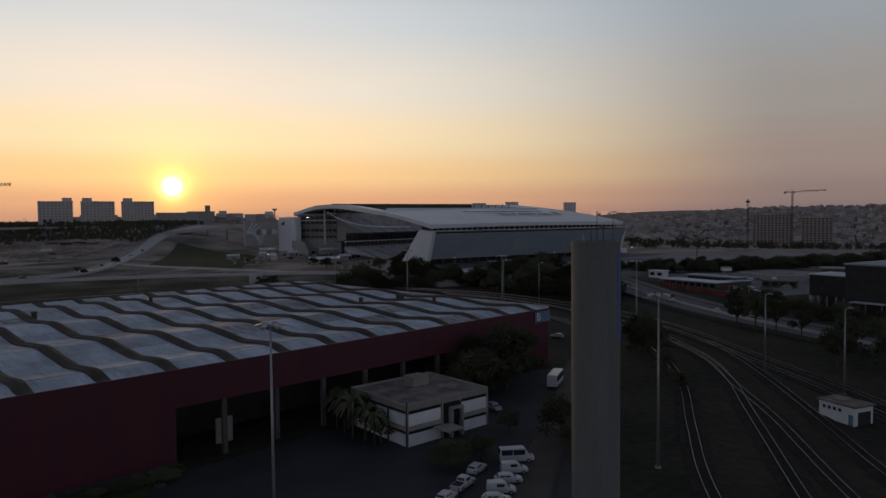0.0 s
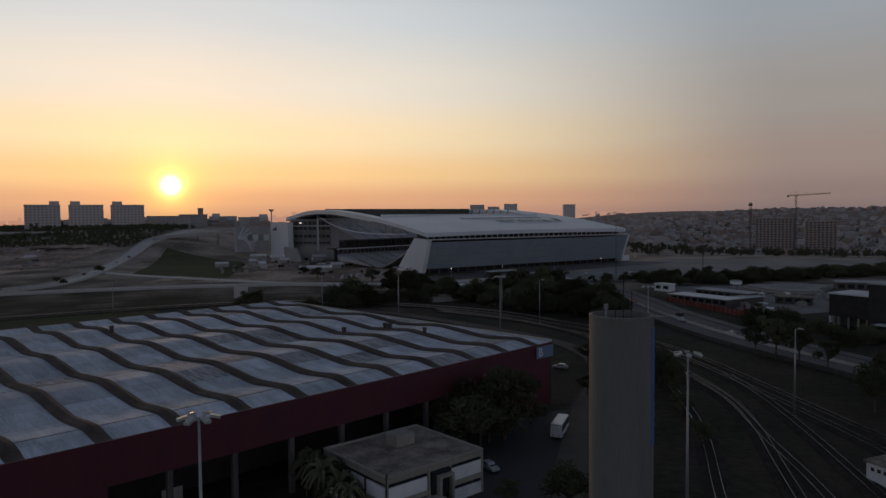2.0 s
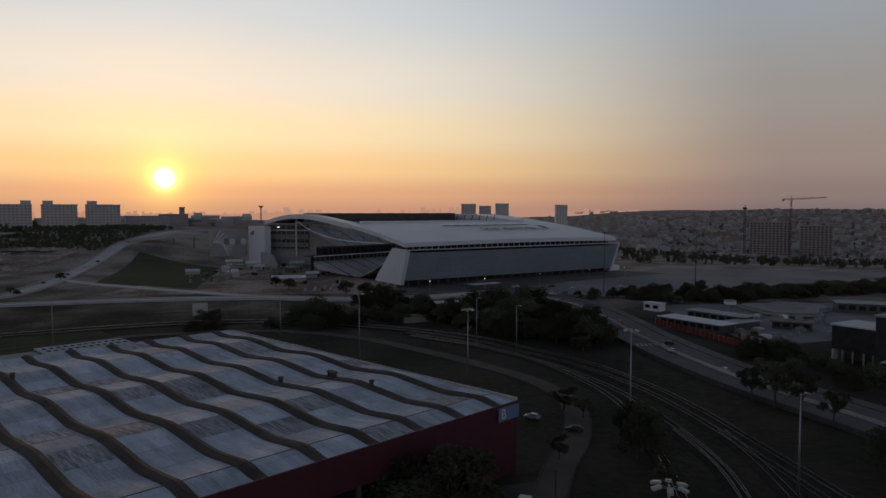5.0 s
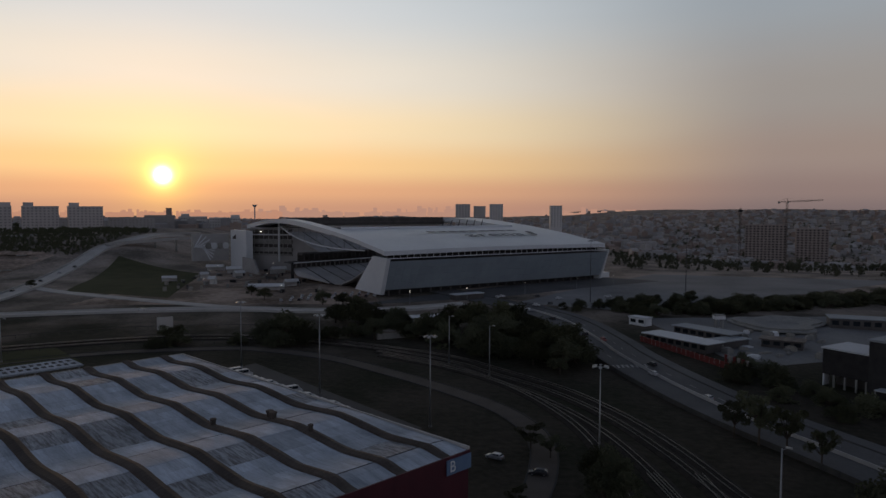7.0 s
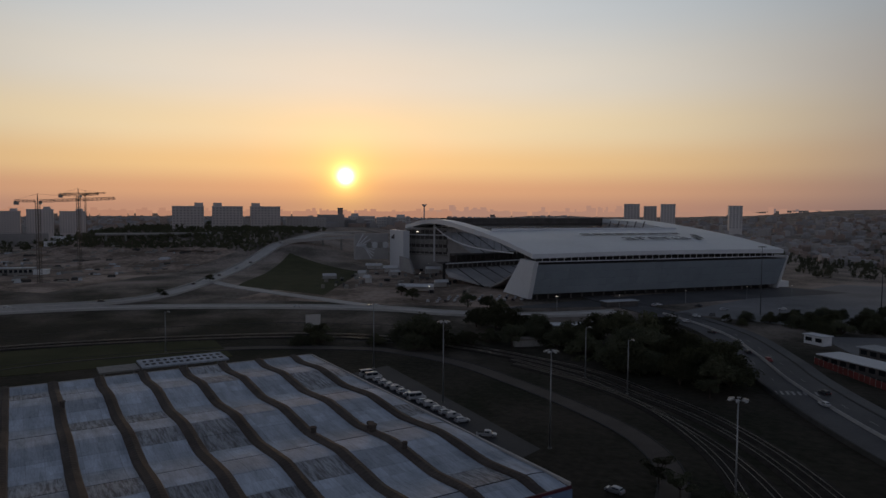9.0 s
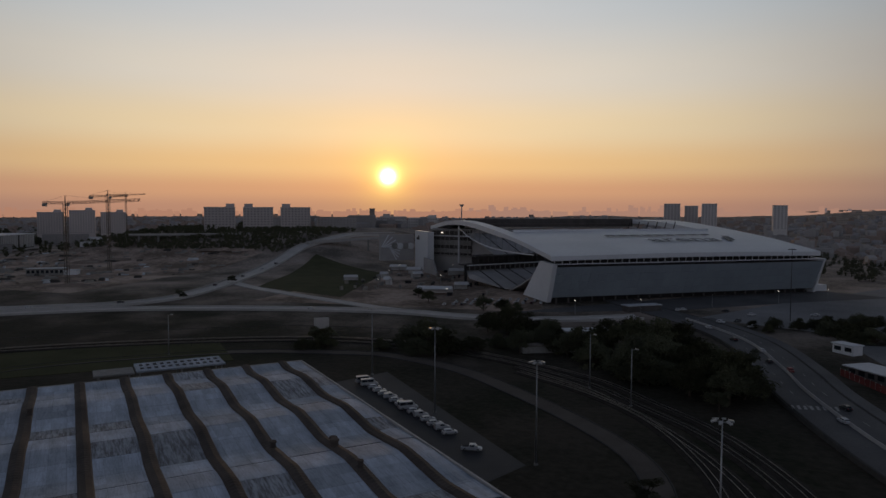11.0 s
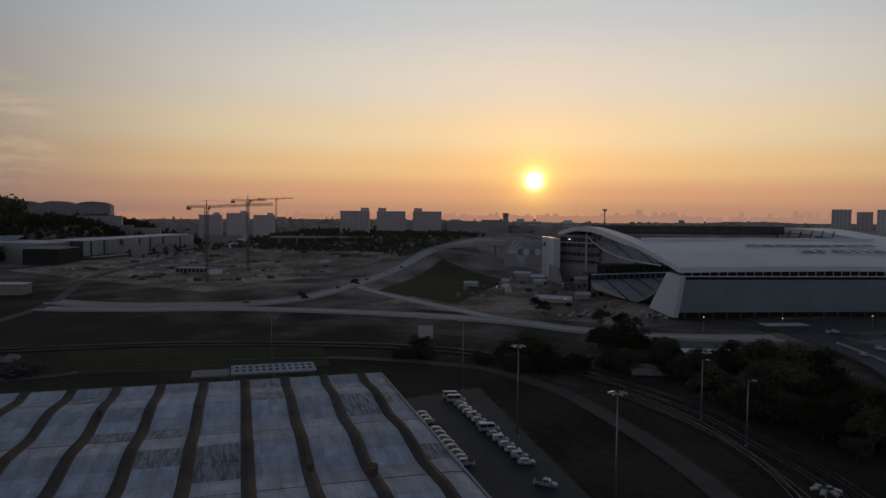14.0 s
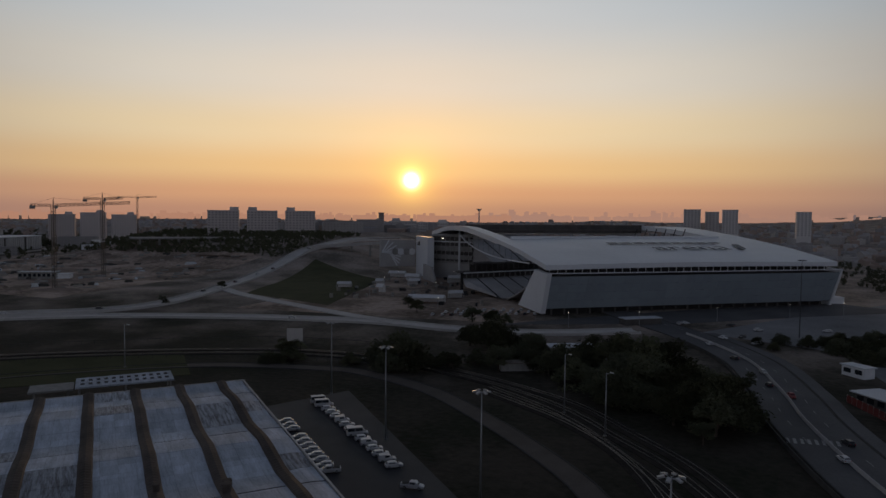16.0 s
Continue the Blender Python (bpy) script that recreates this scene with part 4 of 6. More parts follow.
# gatehouse by the sidings
hut = thing("signal_hut", Matrix.Translation((64.9, 134.2, 0.3)) @ Matrix.Rotation(math.atan2(-6.6, 3.1), 4, "Z"), "small white flat-roofed hut with square vents", "hut")
part("wall", Shape().box(0, 0, -0.4, 7.4, 5.0, 3.5), WHITE, hut, "white rendered walls")
part("hut_roof", Shape().box(-0.35, -0.35, 3.5, 7.75, 5.35, 3.85), ROOF_FELT, hut, "dark flat roof slab")
for k in range(4):
    part("vent", Shape().box(0.8 + 1.1 * k, -0.06, 2.2, 1.4 + 1.1 * k, 0.0, 2.8), DARK, hut, "square dark vent")
part("shutter", Shape().box(7.4, 0.9, 0, 7.5, 4.3, 2.6), DARK, hut, "dark roller shutter")
part("hut_door", Shape().box(6.2, -0.08, -0.3, 7.1, 0.0, 2.1), BLUE, hut, "blue steel door")


# ---- lighting masts ----
LENS = plain("lamp_glass", (0.4, 0.4, 0.39), 0.35)


def make_mast(x, y, top, heads, name="yard_light", label="tall slim yard light mast with a cluster of floodlights", group="yard light masts", steel=None, lens=None):
    steel, lens = steel or LAMP_STEEL, lens or LENS
    g = ground_z(x, y)
    m = thing(name, Matrix.Translation((x, y, g)), label, "light mast", group)
    h = top - g
    part("pole", Shape().tube((0, 0, -0.3), (0, 0, h), 0.24, 0.11, 10), steel, m, "tapered steel pole", True)
    part("base_plate", Shape().tube((0, 0, 0), (0, 0, 0.35), 0.5, n=10), CONCRETE, m, "concrete foot")
    s = Shape()
    for k in range(heads):
        a = math.tau * k / heads + 0.3
        s.tube((0, 0, h - 0.3), (1.05 * math.cos(a), 1.05 * math.sin(a), h - 0.1), 0.05, n=5)
    part("crown", s, steel, m, "steel lamp brackets")
    for k in range(heads):
        a = math.tau * k / heads + 0.3
        r = Matrix.Translation((1.15 * math.cos(a), 1.15 * math.sin(a), h)) @ Matrix.Rotation(a, 4, "Z") @ Matrix.Rotation(0.25, 4, "Y")
        part("floodlight", Shape().box(-0.2, -0.28, -0.1, 0.75, 0.28, 0.16, r), lens, m, "floodlight head")
    return m


for x, y, top, heads in ((-26.7, 78.3, 27.6, 6), (26.5, 107.1, 27.6, 6), (8.1, 235.1, 26.7, 6), (-27.0, 264.5, 27.6, 6), (45.7, 201.7, 26.7, 6), (-61.5, 297, 27.0, 6)):
    make_mast(x, y, top, heads)
for x, y, top in ((69, 169, 20.6), (77.5, 149, 19.7), (25.9, 287.5, 20.8), (-150, 300, 20), (12, 303.6, 21.5)):
    make_mast(x, y, top, 1, "street_lamp", "slim grey street lamp with one arm by the tracks", "street lamps")
for x, y, top in ((90, 450.5, 42.4), (159, 497.6, 42)):
    make_mast(x, y, top, 8, "stadium_light_mast", "very tall dark light mast in the car park", "car park masts", MAST_DARK, MAST_DARK)

# ---- vehicles ----
CAR_WHITE = plain("white_car_paint", (0.5, 0.51, 0.52), 0.3)
CAR_SILVER = plain("silver_car_paint", (0.42, 0.43, 0.44), 0.3, 0.4)
CAR_DARK = plain("dark_car_paint", (0.03, 0.03, 0.035), 0.3)
CAR_RED = plain("dull_red_car_paint", (0.25, 0.03, 0.03), 0.35)
TYRE = plain("black_tyre", (0.015, 0.015, 0.015), 0.9)
LIGHT_RED = plain("red_lamp_glass", (0.35, 0.02, 0.02), 0.3)


def loft(stations, straight=False):
    """A body from cross sections (x, half width low, half width high, z low, z high)."""
    s = Shape()
    v, f = [], []
    for x, a, b, z0, z1 in stations:
        zm = z0 + (z1 - z0) * 0.55
        c, a = a, (a + (b - a) * 0.55 if straight else a)
        v += [(x, -c * (1 if straight else 0.96), z0), (x, -a, zm), (x, -b, z1 - 0.05), (x, -b * 0.85, z1), (x, b * 0.85, z1), (x, b, z1 - 0.05), (x, a, zm), (x, c * (1 if straight else 0.96), z0)]
    n = len(stations)
    for i in range(n - 1):
        for k in range(8):
            f.append((i * 8 + k, i * 8 + (k + 1) % 8, (i + 1) * 8 + (k + 1) % 8, (i + 1) * 8 + k))
    f += [tuple(range(7, -1, -1)), tuple((n - 1) * 8 + k for k in range(8))]
    return s.add(v, f)


KINDS = {
    "car": ([(-2.1, 0.8, 0.75, 0.35, 0.85), (-1.9, 0.85, 0.8, 0.25, 0.98), (-0.5, 0.87, 0.85, 0.22, 0.98), (0.8, 0.87, 0.84, 0.22, 0.95), (1.8, 0.83, 0.75, 0.25, 0.82), (2.05, 0.75, 0.6, 0.35, 0.7)],
            [(-1.85, 0.78, 0.7, 0.95, 1.0), (-1.45, 0.78, 0.62, 0.95, 1.42), (-0.2, 0.78, 0.64, 0.95, 1.47), (0.25, 0.78, 0.64, 0.95, 1.43), (1.05, 0.78, 0.7, 0.93, 0.98)], 1.3, 0.31),
    "pickup": ([(-2.6, 0.85, 0.83, 0.45, 1.05), (-2.4, 0.88, 0.86, 0.35, 1.08), (-0.6, 0.88, 0.86, 0.33, 1.08), (1.2, 0.88, 0.85, 0.33, 1.06), (2.2, 0.85, 0.78, 0.35, 0.95), (2.5, 0.8, 0.65, 0.45, 0.8)],
               [(-0.7, 0.8, 0.75, 1.05, 1.1), (-0.55, 0.8, 0.68, 1.05, 1.72), (0.7, 0.8, 0.68, 1.05, 1.74), (1.5, 0.8, 0.74, 1.03, 1.08)], 1.6, 0.37),
    "van": ([(-2.9, 0.98, 0.95, 0.4, 1.2), (-2.8, 1.0, 0.98, 0.35, 1.3), (0.5, 1.0, 0.98, 0.35, 1.3), (2.1, 1.0, 0.95, 0.35, 1.15), (2.8, 0.92, 0.8, 0.4, 0.95)],
            [(-2.85, 0.98, 0.9, 1.25, 1.3), (-2.75, 0.98, 0.86, 1.25, 2.35), (0.9, 0.98, 0.86, 1.25, 2.4), (1.3, 0.97, 0.85, 1.25, 2.3), (2.2, 0.95, 0.88, 1.13, 1.18)], 1.85, 0.36),
    "small_van": ([(-2.1, 0.85, 0.83, 0.35, 1.05), (-2.0, 0.88, 0.86, 0.3, 1.1), (0.6, 0.88, 0.86, 0.3, 1.08), (1.7, 0.85, 0.78, 0.32, 0.95), (2.1, 0.78, 0.65, 0.4, 0.75)],
                  [(-2.05, 0.84, 0.78, 1.05, 1.1), (-1.98, 0.84, 0.74, 1.05, 1.75), (0.1, 0.84, 0.74, 1.05, 1.8), (0.45, 0.83, 0.73, 1.05, 1.72), (1.2, 0.82, 0.75, 1.0, 1.05)], 1.35, 0.32),
    "bus": ([(-4.2, 1.15, 1.12, 0.4, 1.3), (-4.1, 1.18, 1.16, 0.35, 1.35), (3.9, 1.18, 1.16, 0.35, 1.35), (4.2, 1.12, 1.05, 0.4, 1.3)],
            [(-4.15, 1.16, 1.08, 1.3, 2.8), (-4.0, 1.16, 1.1, 1.3, 2.95), (3.7, 1.16, 1.1, 1.3, 2.95), (4.1, 1.14, 1.05, 1.3, 2.75)], 2.6, 0.45),
}
MADE = {}


def vehicle(kind, paint, x, y, heading, label, group="", up=0.12):
    """heading: degrees of the nose from the x axis."""
    m = Matrix.Translation(P(x, y, up)) @ Matrix.Rotation(radians(heading), 4, "Z")
    key = (kind, paint.name)
    if key in MADE:
        ob = copy_thing(MADE[key], m)
        return tagged(ob, label, group=group or "parked vehicles")
    body, cabin, axle, wheel = KINDS[kind]
    car = thing(kind if kind != "small_van" else "panel_van", m, label, {"small_van": "van", "bus": "bus"}.get(kind, kind), group or "parked vehicles")
    b = part("body", loft(body), paint, car)
    xs = [c[0] for c in cabin]
    top = max(c[4] for c in cabin)
    part("roof", loft(cabin, True), paint, car)
    z0, z1 = cabin[0][3] + 0.12, top - 0.22
    w = max(c[1] for c in cabin)
    front = cabin[-2][0]
    for side in (-1, 1):
        for k, (a, c) in enumerate(((xs[1] + 0.15, (xs[1] + front) / 2 - 0.06), ((xs[1] + front) / 2 + 0.06, front - 0.05))):
            if kind == "small_van" and k == 0:
                continue
            lo, hi = (w + 0.02) * side, (cabin[1][2] + 0.03) * side
            part("side_window", Shape().add([(a, lo * 1.0, z0), (c, lo * 1.0, z0), (c, hi * 1.08, z1), (a, hi * 1.08, z1), (a, lo * 0.9, z0), (c, lo * 0.9, z0), (c, hi * 0.9, z1), (a, hi * 0.9, z1)],
                 ((0, 1, 2, 3), (4, 7, 6, 5), (0, 4, 5, 1), (1, 5, 6, 2), (2, 6, 7, 3), (3, 7, 4, 0))), GLASS, car)
        for ax in (-axle, axle):
            t = part("tyre", Shape().tube((ax, side * (body[1][1] - 0.14), wheel), (ax, side * (body[1][1] + 0.03), wheel), wheel, n=16), TYRE, car)
            part("rim", Shape().tube((ax, side * (body[1][1] + 0.03), wheel), (ax, side * (body[1][1] + 0.045), wheel), wheel * 0.6, n=12), LAMP_STEEL, t)
        part("headlight", Shape().box(body[-2][0] + 0.02, side * 0.55 - 0.15, body[-1][3] + 0.2, body[-1][0] + 0.01, side * 0.55 + 0.15, body[-1][3] + 0.34), LENS, car)
        part("tail_light", Shape().box(body[0][0] - 0.02, side * 0.65 - 0.1, 0.65, body[0][0] + 0.05, side * 0.65 + 0.1, 0.9), LIGHT_RED, car)
    x0, x1 = cabin[-1][0], cabin[-2][0]
    d = 0.04
    part("windscreen", Shape().add([(x0 + d, -w * 0.85, cabin[-1][4] + d), (x0 + d, w * 0.85, cabin[-1][4] + d), (x1 + d, w * 0.7, cabin[-2][4] - 0.1), (x1 + d, -w * 0.7, cabin[-2][4] - 0.1),
         (x0 - 0.1, -w * 0.85, cabin[-1][4] - 0.05), (x0 - 0.1, w * 0.85, cabin[-1][4] - 0.05), (x1 - 0.1, w * 0.7, cabin[-2][4] - 0.15), (x1 - 0.1, -w * 0.7, cabin[-2][4] - 0.15)],
         ((0, 1, 2, 3), (4, 7, 6, 5), (0, 4, 5, 1), (1, 5, 6, 2), (2, 6, 7, 3), (3, 7, 4, 0))), GLASS, car)
    if kind != "small_van":
        x0, x1 = cabin[0][0], cabin[1][0]
        part("rear_window", Shape().add([(x0 - d, -w * 0.8, cabin[0][4] + d + 0.08), (x0 - d, w * 0.8, cabin[0][4] + d + 0.08), (x1 - d, w * 0.68, cabin[1][4] - 0.1), (x1 - d, -w * 0.68, cabin[1][4] - 0.1),
             (x0 + 0.12, -w * 0.8, cabin[0][4]), (x0 + 0.12, w * 0.8, cabin[0][4]), (x1 + 0.12, w * 0.68, cabin[1][4] - 0.15), (x1 + 0.12, -w * 0.68, cabin[1][4] - 0.15)],
             ((0, 1, 2, 3), (4, 7, 6, 5), (0, 4, 5, 1), (1, 5, 6, 2), (2, 6, 7, 3), (3, 7, 4, 0))), GLASS, car)
    if kind == "pickup":
        part("cargo_bed", Shape().box(-2.45, -0.7, 1.0, -0.75, 0.7, 1.1), DARK, car, "dark open cargo bed")
    MADE[key] = car
    return car


WL = {"car": "white parked hatchback car on the depot asphalt", "small_van": "white parked panel van on the depot asphalt", "van": "white parked passenger van with dark windows",
      "pickup": "white pickup truck with an open bed", "bus": "white minibus with dark windows on the service road"}
row = ["van", "van"] + ["car"] * 3 + ["small_van"] + ["car"] * 2 + ["van"] + ["car", "small_van", "car", "car", "small_van", "car"]
r0, r1 = Vector((-59.5, 286.5)), Vector((-17.2, 248.4))
hd = math.degrees(math.atan2(0.687, 0.727)) - 6
for k, kind in enumerate(row):
    p = r0.lerp(r1, k / (len(row) - 1))
    vehicle(kind, CAR_WHITE, p.x, p.y, hd, WL[kind], "row of white depot vehicles")
r0, r1 = Vector((-58.6, 266.4)), Vector((-29.6, 240.2))
for k in range(12):
    if k == 3:
        continue
    p = r0.lerp(r1, k / 11)
    vehicle("pickup" if k == 11 else "car", CAR_WHITE if k % 4 else CAR_SILVER, p.x, p.y, hd + 176, "pale parked car close beside the shed wall", "row of cars by the shed")
vehicle("pickup", CAR_WHITE, -8.4, 238.9, 8, WL["pickup"], "single vehicles")
vehicle("bus", CAR_WHITE, 16.6, 157.8, 72, WL["bus"], "single vehicles")
vehicle("car", CAR_SILVER, 1.7, 138, -60, "silver parked car beside the office porch", "single vehicles")
for kind, x, y, h in (("van", 4.3, 109.6, 8), ("small_van", 3.6, 104.6, 6), ("car", 2.5, 100.6, 6), ("small_van", 1.2, 96.6, 4), ("car", 0.4, 93.0, 4), ("pickup", -4.3, 98.6, 62), ("car", -2.2, 105, 62), ("car", -6.6, 93.8, 62)):
    vehicle(kind, CAR_WHITE, x, y, h, WL[kind], "vehicles before the office")
vehicle("car", CAR_SILVER, 24, 213, 150, "grey car at the edge of the service road", "single vehicles")
vehicle("car", CAR_DARK, 33, 204, 170, "dark car at the edge of the service road", "single vehicles")
for x, y, h, c in ((81.5, 290, 108, CAR_WHITE), (84.6, 303, 112, CAR_DARK), (70.5, 357, 100, CAR_DARK), (61, 395, 120, CAR_DARK), (76, 345, -80, CAR_RED), (52, 420, 120, CAR_WHITE), (90, 262, 105, CAR_SILVER), (70, 375, -70, CAR_SILVER), (97, 244, -72, CAR_DARK)):
    vehicle("car", c, x, y, h, "car on the wide grey avenue", "cars on the avenue", 0.14)
rc = random.Random(11)
for k in range(34):
    i, j = k % 12, k // 12
    x, y = -86 + 4.6 * i + rc.uniform(-0.6, 0.6) + 4 * j, 447 + 2.0 * i + 9.5 * j + rc.uniform(-0.8, 0.8)
    vehicle("car", rc.choice((CAR_WHITE, CAR_SILVER, CAR_DARK, CAR_WHITE)), x, y, 100 + rc.uniform(-8, 8), "small parked car before the stadium", "cars before the stadium")
for x, y, h in ((-276, 530, 105), (-262, 478, 105), (-291, 600, 95), (-266, 397, 40), (-300, 366, 25), (-289, 575, -80), (-150, 411, 20), (-484, 352, 60), (-478, 338, 60), (-489, 343, 60), (-372, 297, 30)):
    vehicle("car", rc.choice((CAR_WHITE, CAR_SILVER, CAR_DARK)), x, y, h, "small car on the pale road", "cars on the ramp roads", 0.4)
for x, y in ((62, 470), (74, 462), (38, 466), (41, 468.5), (58, 436), (66, 442), (71, 428), (104, 470)):
    vehicle("car", rc.choice((CAR_WHITE, CAR_DARK)), x, y, rc.uniform(0, 360), "small parked car on the pale car park", "cars on the car park", 0.2)


# ---- trees ----
TREE_MESH = {}


def tree_data(seed, kind):
    """Trunk and crown of a tree about one unit high, crown of small leaf clumps in several lobes."""
    if (seed, kind) in TREE_MESH:
        return TREE_MESH[(seed, kind)]
    r = random.Random(seed * 31 + len(kind))
    tr, cr = Shape(), Shape()

    def tuft(c, size, flat=1.0):
        for _ in range(3):
            a, b = r.uniform(0, math.tau), r.uniform(-0.9, 0.9)
            d = Vector((math.cos(a) * math.cos(b), math.sin(a) * math.cos(b), math.sin(b) * flat))
            e = d.orthogonal().normalized()
            g = d.cross(e)
            w = size * r.uniform(0.5, 1.0)
            cr.add([c + d * size, c + e * w * 0.6, c - d * size * 0.7 + g * 0.3 * w, c - e * w * 0.6], ((0, 1, 2, 3),))
    if kind == "palm":
        tr.tube((0, 0, -0.03), (0.02, 0, 0.75), 0.03, 0.02, 7)
        for k in range(16):
            a = math.tau * k / 16 + r.uniform(-0.2, 0.2)
            rise = r.uniform(0.05, 0.25)
            prev = Vector((0.02, 0, 0.75))
            for j in range(1, 7):
                t = j / 6
                p = Vector((0.02 + 0.4 * t * math.cos(a), 0.4 * t * math.sin(a), 0.75 + rise * math.sin(t * 2.6) * 1.3 - 0.22 * t * t))
                side = Vector((-math.sin(a), math.cos(a), 0)) * 0.07 * (1.1 - 0.8 * t)
                drop = Vector((0, 0, -0.05))
                cr.add([prev, p, p + side + drop, prev + side + drop, p - side + drop, prev - side + drop], ((0, 1, 2, 3), (0, 5, 4, 1)))
                prev = p
    else:
        fork = 0.32 if kind != "cypress" else 0.2
        tr.tube((0, 0, -0.05), (0.01, 0.01, fork), 0.028, 0.02, 8)
        lobes = []
        if kind == "cypress":
            lobes = [(Vector((r.uniform(-0.03, 0.03), r.uniform(-0.03, 0.03), 0.18 + 0.075 * k)), 0.19 * math.sin(math.pi * (0.18 + 0.8 * (1 - k / 11))) + 0.03) for k in range(11)]
        else:
            n = 17 if kind == "broad" else 12
            for k in range(n):
                a = 2.4 * k + r.uniform(-0.3, 0.3)
                rad = 0.36 * math.sqrt((k + 0.3) / n)
                if kind == "broad":
                    z = 0.8 - 2.6 * rad * rad + r.uniform(-0.1, 0.08) - (0.16 if k % 3 == 0 else 0)
                else:
                    z = 0.58 + r.uniform(-0.16, 0.26)
                c = Vector((rad * math.cos(a), rad * math.sin(a), z))
                lobes.append((c, r.uniform(0.15, 0.22) if kind == "broad" else r.uniform(0.1, 0.17)))
                mid = Vector((0.01, 0.01, fork)).lerp(c, 0.55) + Vector((0, 0, 0.03))
                tr.tube((0.01, 0.01, fork - 0.03), mid, 0.013, 0.009, 5).tube(mid, c, 0.009, 0.004, 5)
        for c, rad in lobes:
            for _ in range(120 if kind != "cypress" else 95):
                d = Vector((r.gauss(0, 1), r.gauss(0, 1), r.gauss(0, 1))).normalized()
                tuft(c + Vector((d.x, d.y, d.z * 0.75)) * rad * (r.random() ** 0.4), r.uniform(0.018, 0.042))
    TREE_MESH[(seed, kind)] = (mesh_of("trunk", tr, BARK), mesh_of("crown", cr, LEAF))
    return TREE_MESH[(seed, kind)]


TREE_LABEL = {"broad": "broad dark green tree with a dense spreading crown", "open": "dark tree with an open uneven crown", "cypress": "tall narrow dark evergreen tree",
              "palm": "feathery palm with drooping fronds beside the office"}


def tree(x, y, h, spread=1.0, kind="broad", seed=0, group="trees by the railway", sink=0.0):
    t, c = tree_data(seed, kind)
    m = Matrix.Translation(P(x, y, -0.1 - sink * h)) @ Matrix.Rotation(seed * 1.7 + x * 0.37 + y * 0.11, 4, "Z") @ Matrix.Diagonal((h * spread, h * spread, h, 1))
    ob = thing("palm_tree" if kind == "palm" else "tree", m, TREE_LABEL[kind], "tree", group)
    new("trunk", t).parent = ob
    new("crown", c).parent = ob
    return ob


for x, y, h, s, k in ((32, 338, 19, 1.0, "broad"), (45, 322, 15, 1.1, "broad"), (22, 350, 17, 1.1, "broad"), (12, 358, 14, 1.2, "broad"), (54, 322, 12, 1.1, "open"), (40, 345, 17, 1.0, "broad"), (54, 305, 10, 1.1, "open"),
                      (28, 322, 11, 1.2, "broad"), (2, 352, 11, 1.3, "broad"), (60, 330, 11, 1.0, "open"), (-12, 362, 11, 1.2, "broad"), (20, 372, 13, 1.1, "broad"), (50, 290, 7, 1.2, "open"),
                      
                      (-100, 331, 9, 1.2, "open"), (-106, 338, 8, 1.0, "open"), (-20, 345, 10, 1.3, "broad"), (-36, 340, 8, 1.4, "open"),
                      (89, 224, 14.5, 0.85, "open"), (93, 218, 13, 0.8, "open"), (85, 229, 12, 0.8, "open"), (97, 210, 10, 0.8, "open"), (88, 172, 11, 0.9, "open"), (94, 180, 13, 0.9, "broad"), (100, 168, 12, 1.0, "broad"), (113, 196, 10, 1.1, "broad"),
                      (5, 154, 16, 1.15, "broad"), (-9, 158, 13, 1.1, "broad"), (-4, 156, 13, 1.1, "broad"), (0, 149, 11, 1.2, "broad"), (9, 171, 8, 1.2, "open"), (-22.5, 123.5, 8, 1.0, "broad"), (-26, 128, 8, 1.0, "open"), (-19, 118.5, 5, 1.0, "open"),
                      (-6.5, 107, 5.5, 1.5, "broad"), (-1.5, 110, 5, 1.3, "broad"), (13, 121, 8.5, 1.1, "broad"), (15, 112, 7.5, 1.2, "broad"), (4, 124, 4.5, 1.3, "open"),
                      (46, 190, 13, 0.7, "broad"), (43.5, 186, 11, 0.8, "broad"), (47, 184, 10, 0.8, "broad"), (44, 194, 11, 0.8, "broad"), (33, 220, 7, 1.2, "open"), (37, 214, 6, 1.2, "open"),
                      (27, 186, 6, 0.9, "open"), (45, 170, 6, 1.2, "open"), (43, 150, 6, 1.2, "open"),
                      (-252, 430, 5, 1.2, "open"), (-262, 497, 6, 1.2, "broad"), (-245, 425, 4, 1.3, "broad"), (-97, 452, 8, 1.2, "broad"), (-110, 470, 7, 1.2, "broad"), (-60, 436, 9, 1.3, "broad"), (-48, 431, 9, 1.2, "broad"), (-40, 425, 8, 1.3, "open")):
    tree(x, y, h, s, k, int(abs(x * 3 + y)) % 4)
for x, y, h, s, k in ((-55, 338, 18, 1.05, 0.2), (-47, 335, 14, 1.2, 0.25), (-64, 340, 14, 1.2, 0.25), (-57, 330, 11, 1.3, 0.25), (-33, 378, 18, 1.05, 0.15), (-24, 374, 15, 1.1, 0.2), (-43, 382, 12, 1.1, 0.15),
                      (-30, 352, 9, 1.4, 0.3), (-18, 358, 11, 1.3, 0.3), (-40, 345, 8, 1.4, 0.3), (-8, 352, 10, 1.3, 0.3), (-75, 335, 7, 1.4, 0.3), (-98, 330, 9, 1.3, 0.3), (-105, 326, 8, 1.3, 0.3)):
    tree(x, y, h, s, "broad", int(abs(x * 3 + y)) % 4, "round trees before the stadium", k)
rb = random.Random(14)
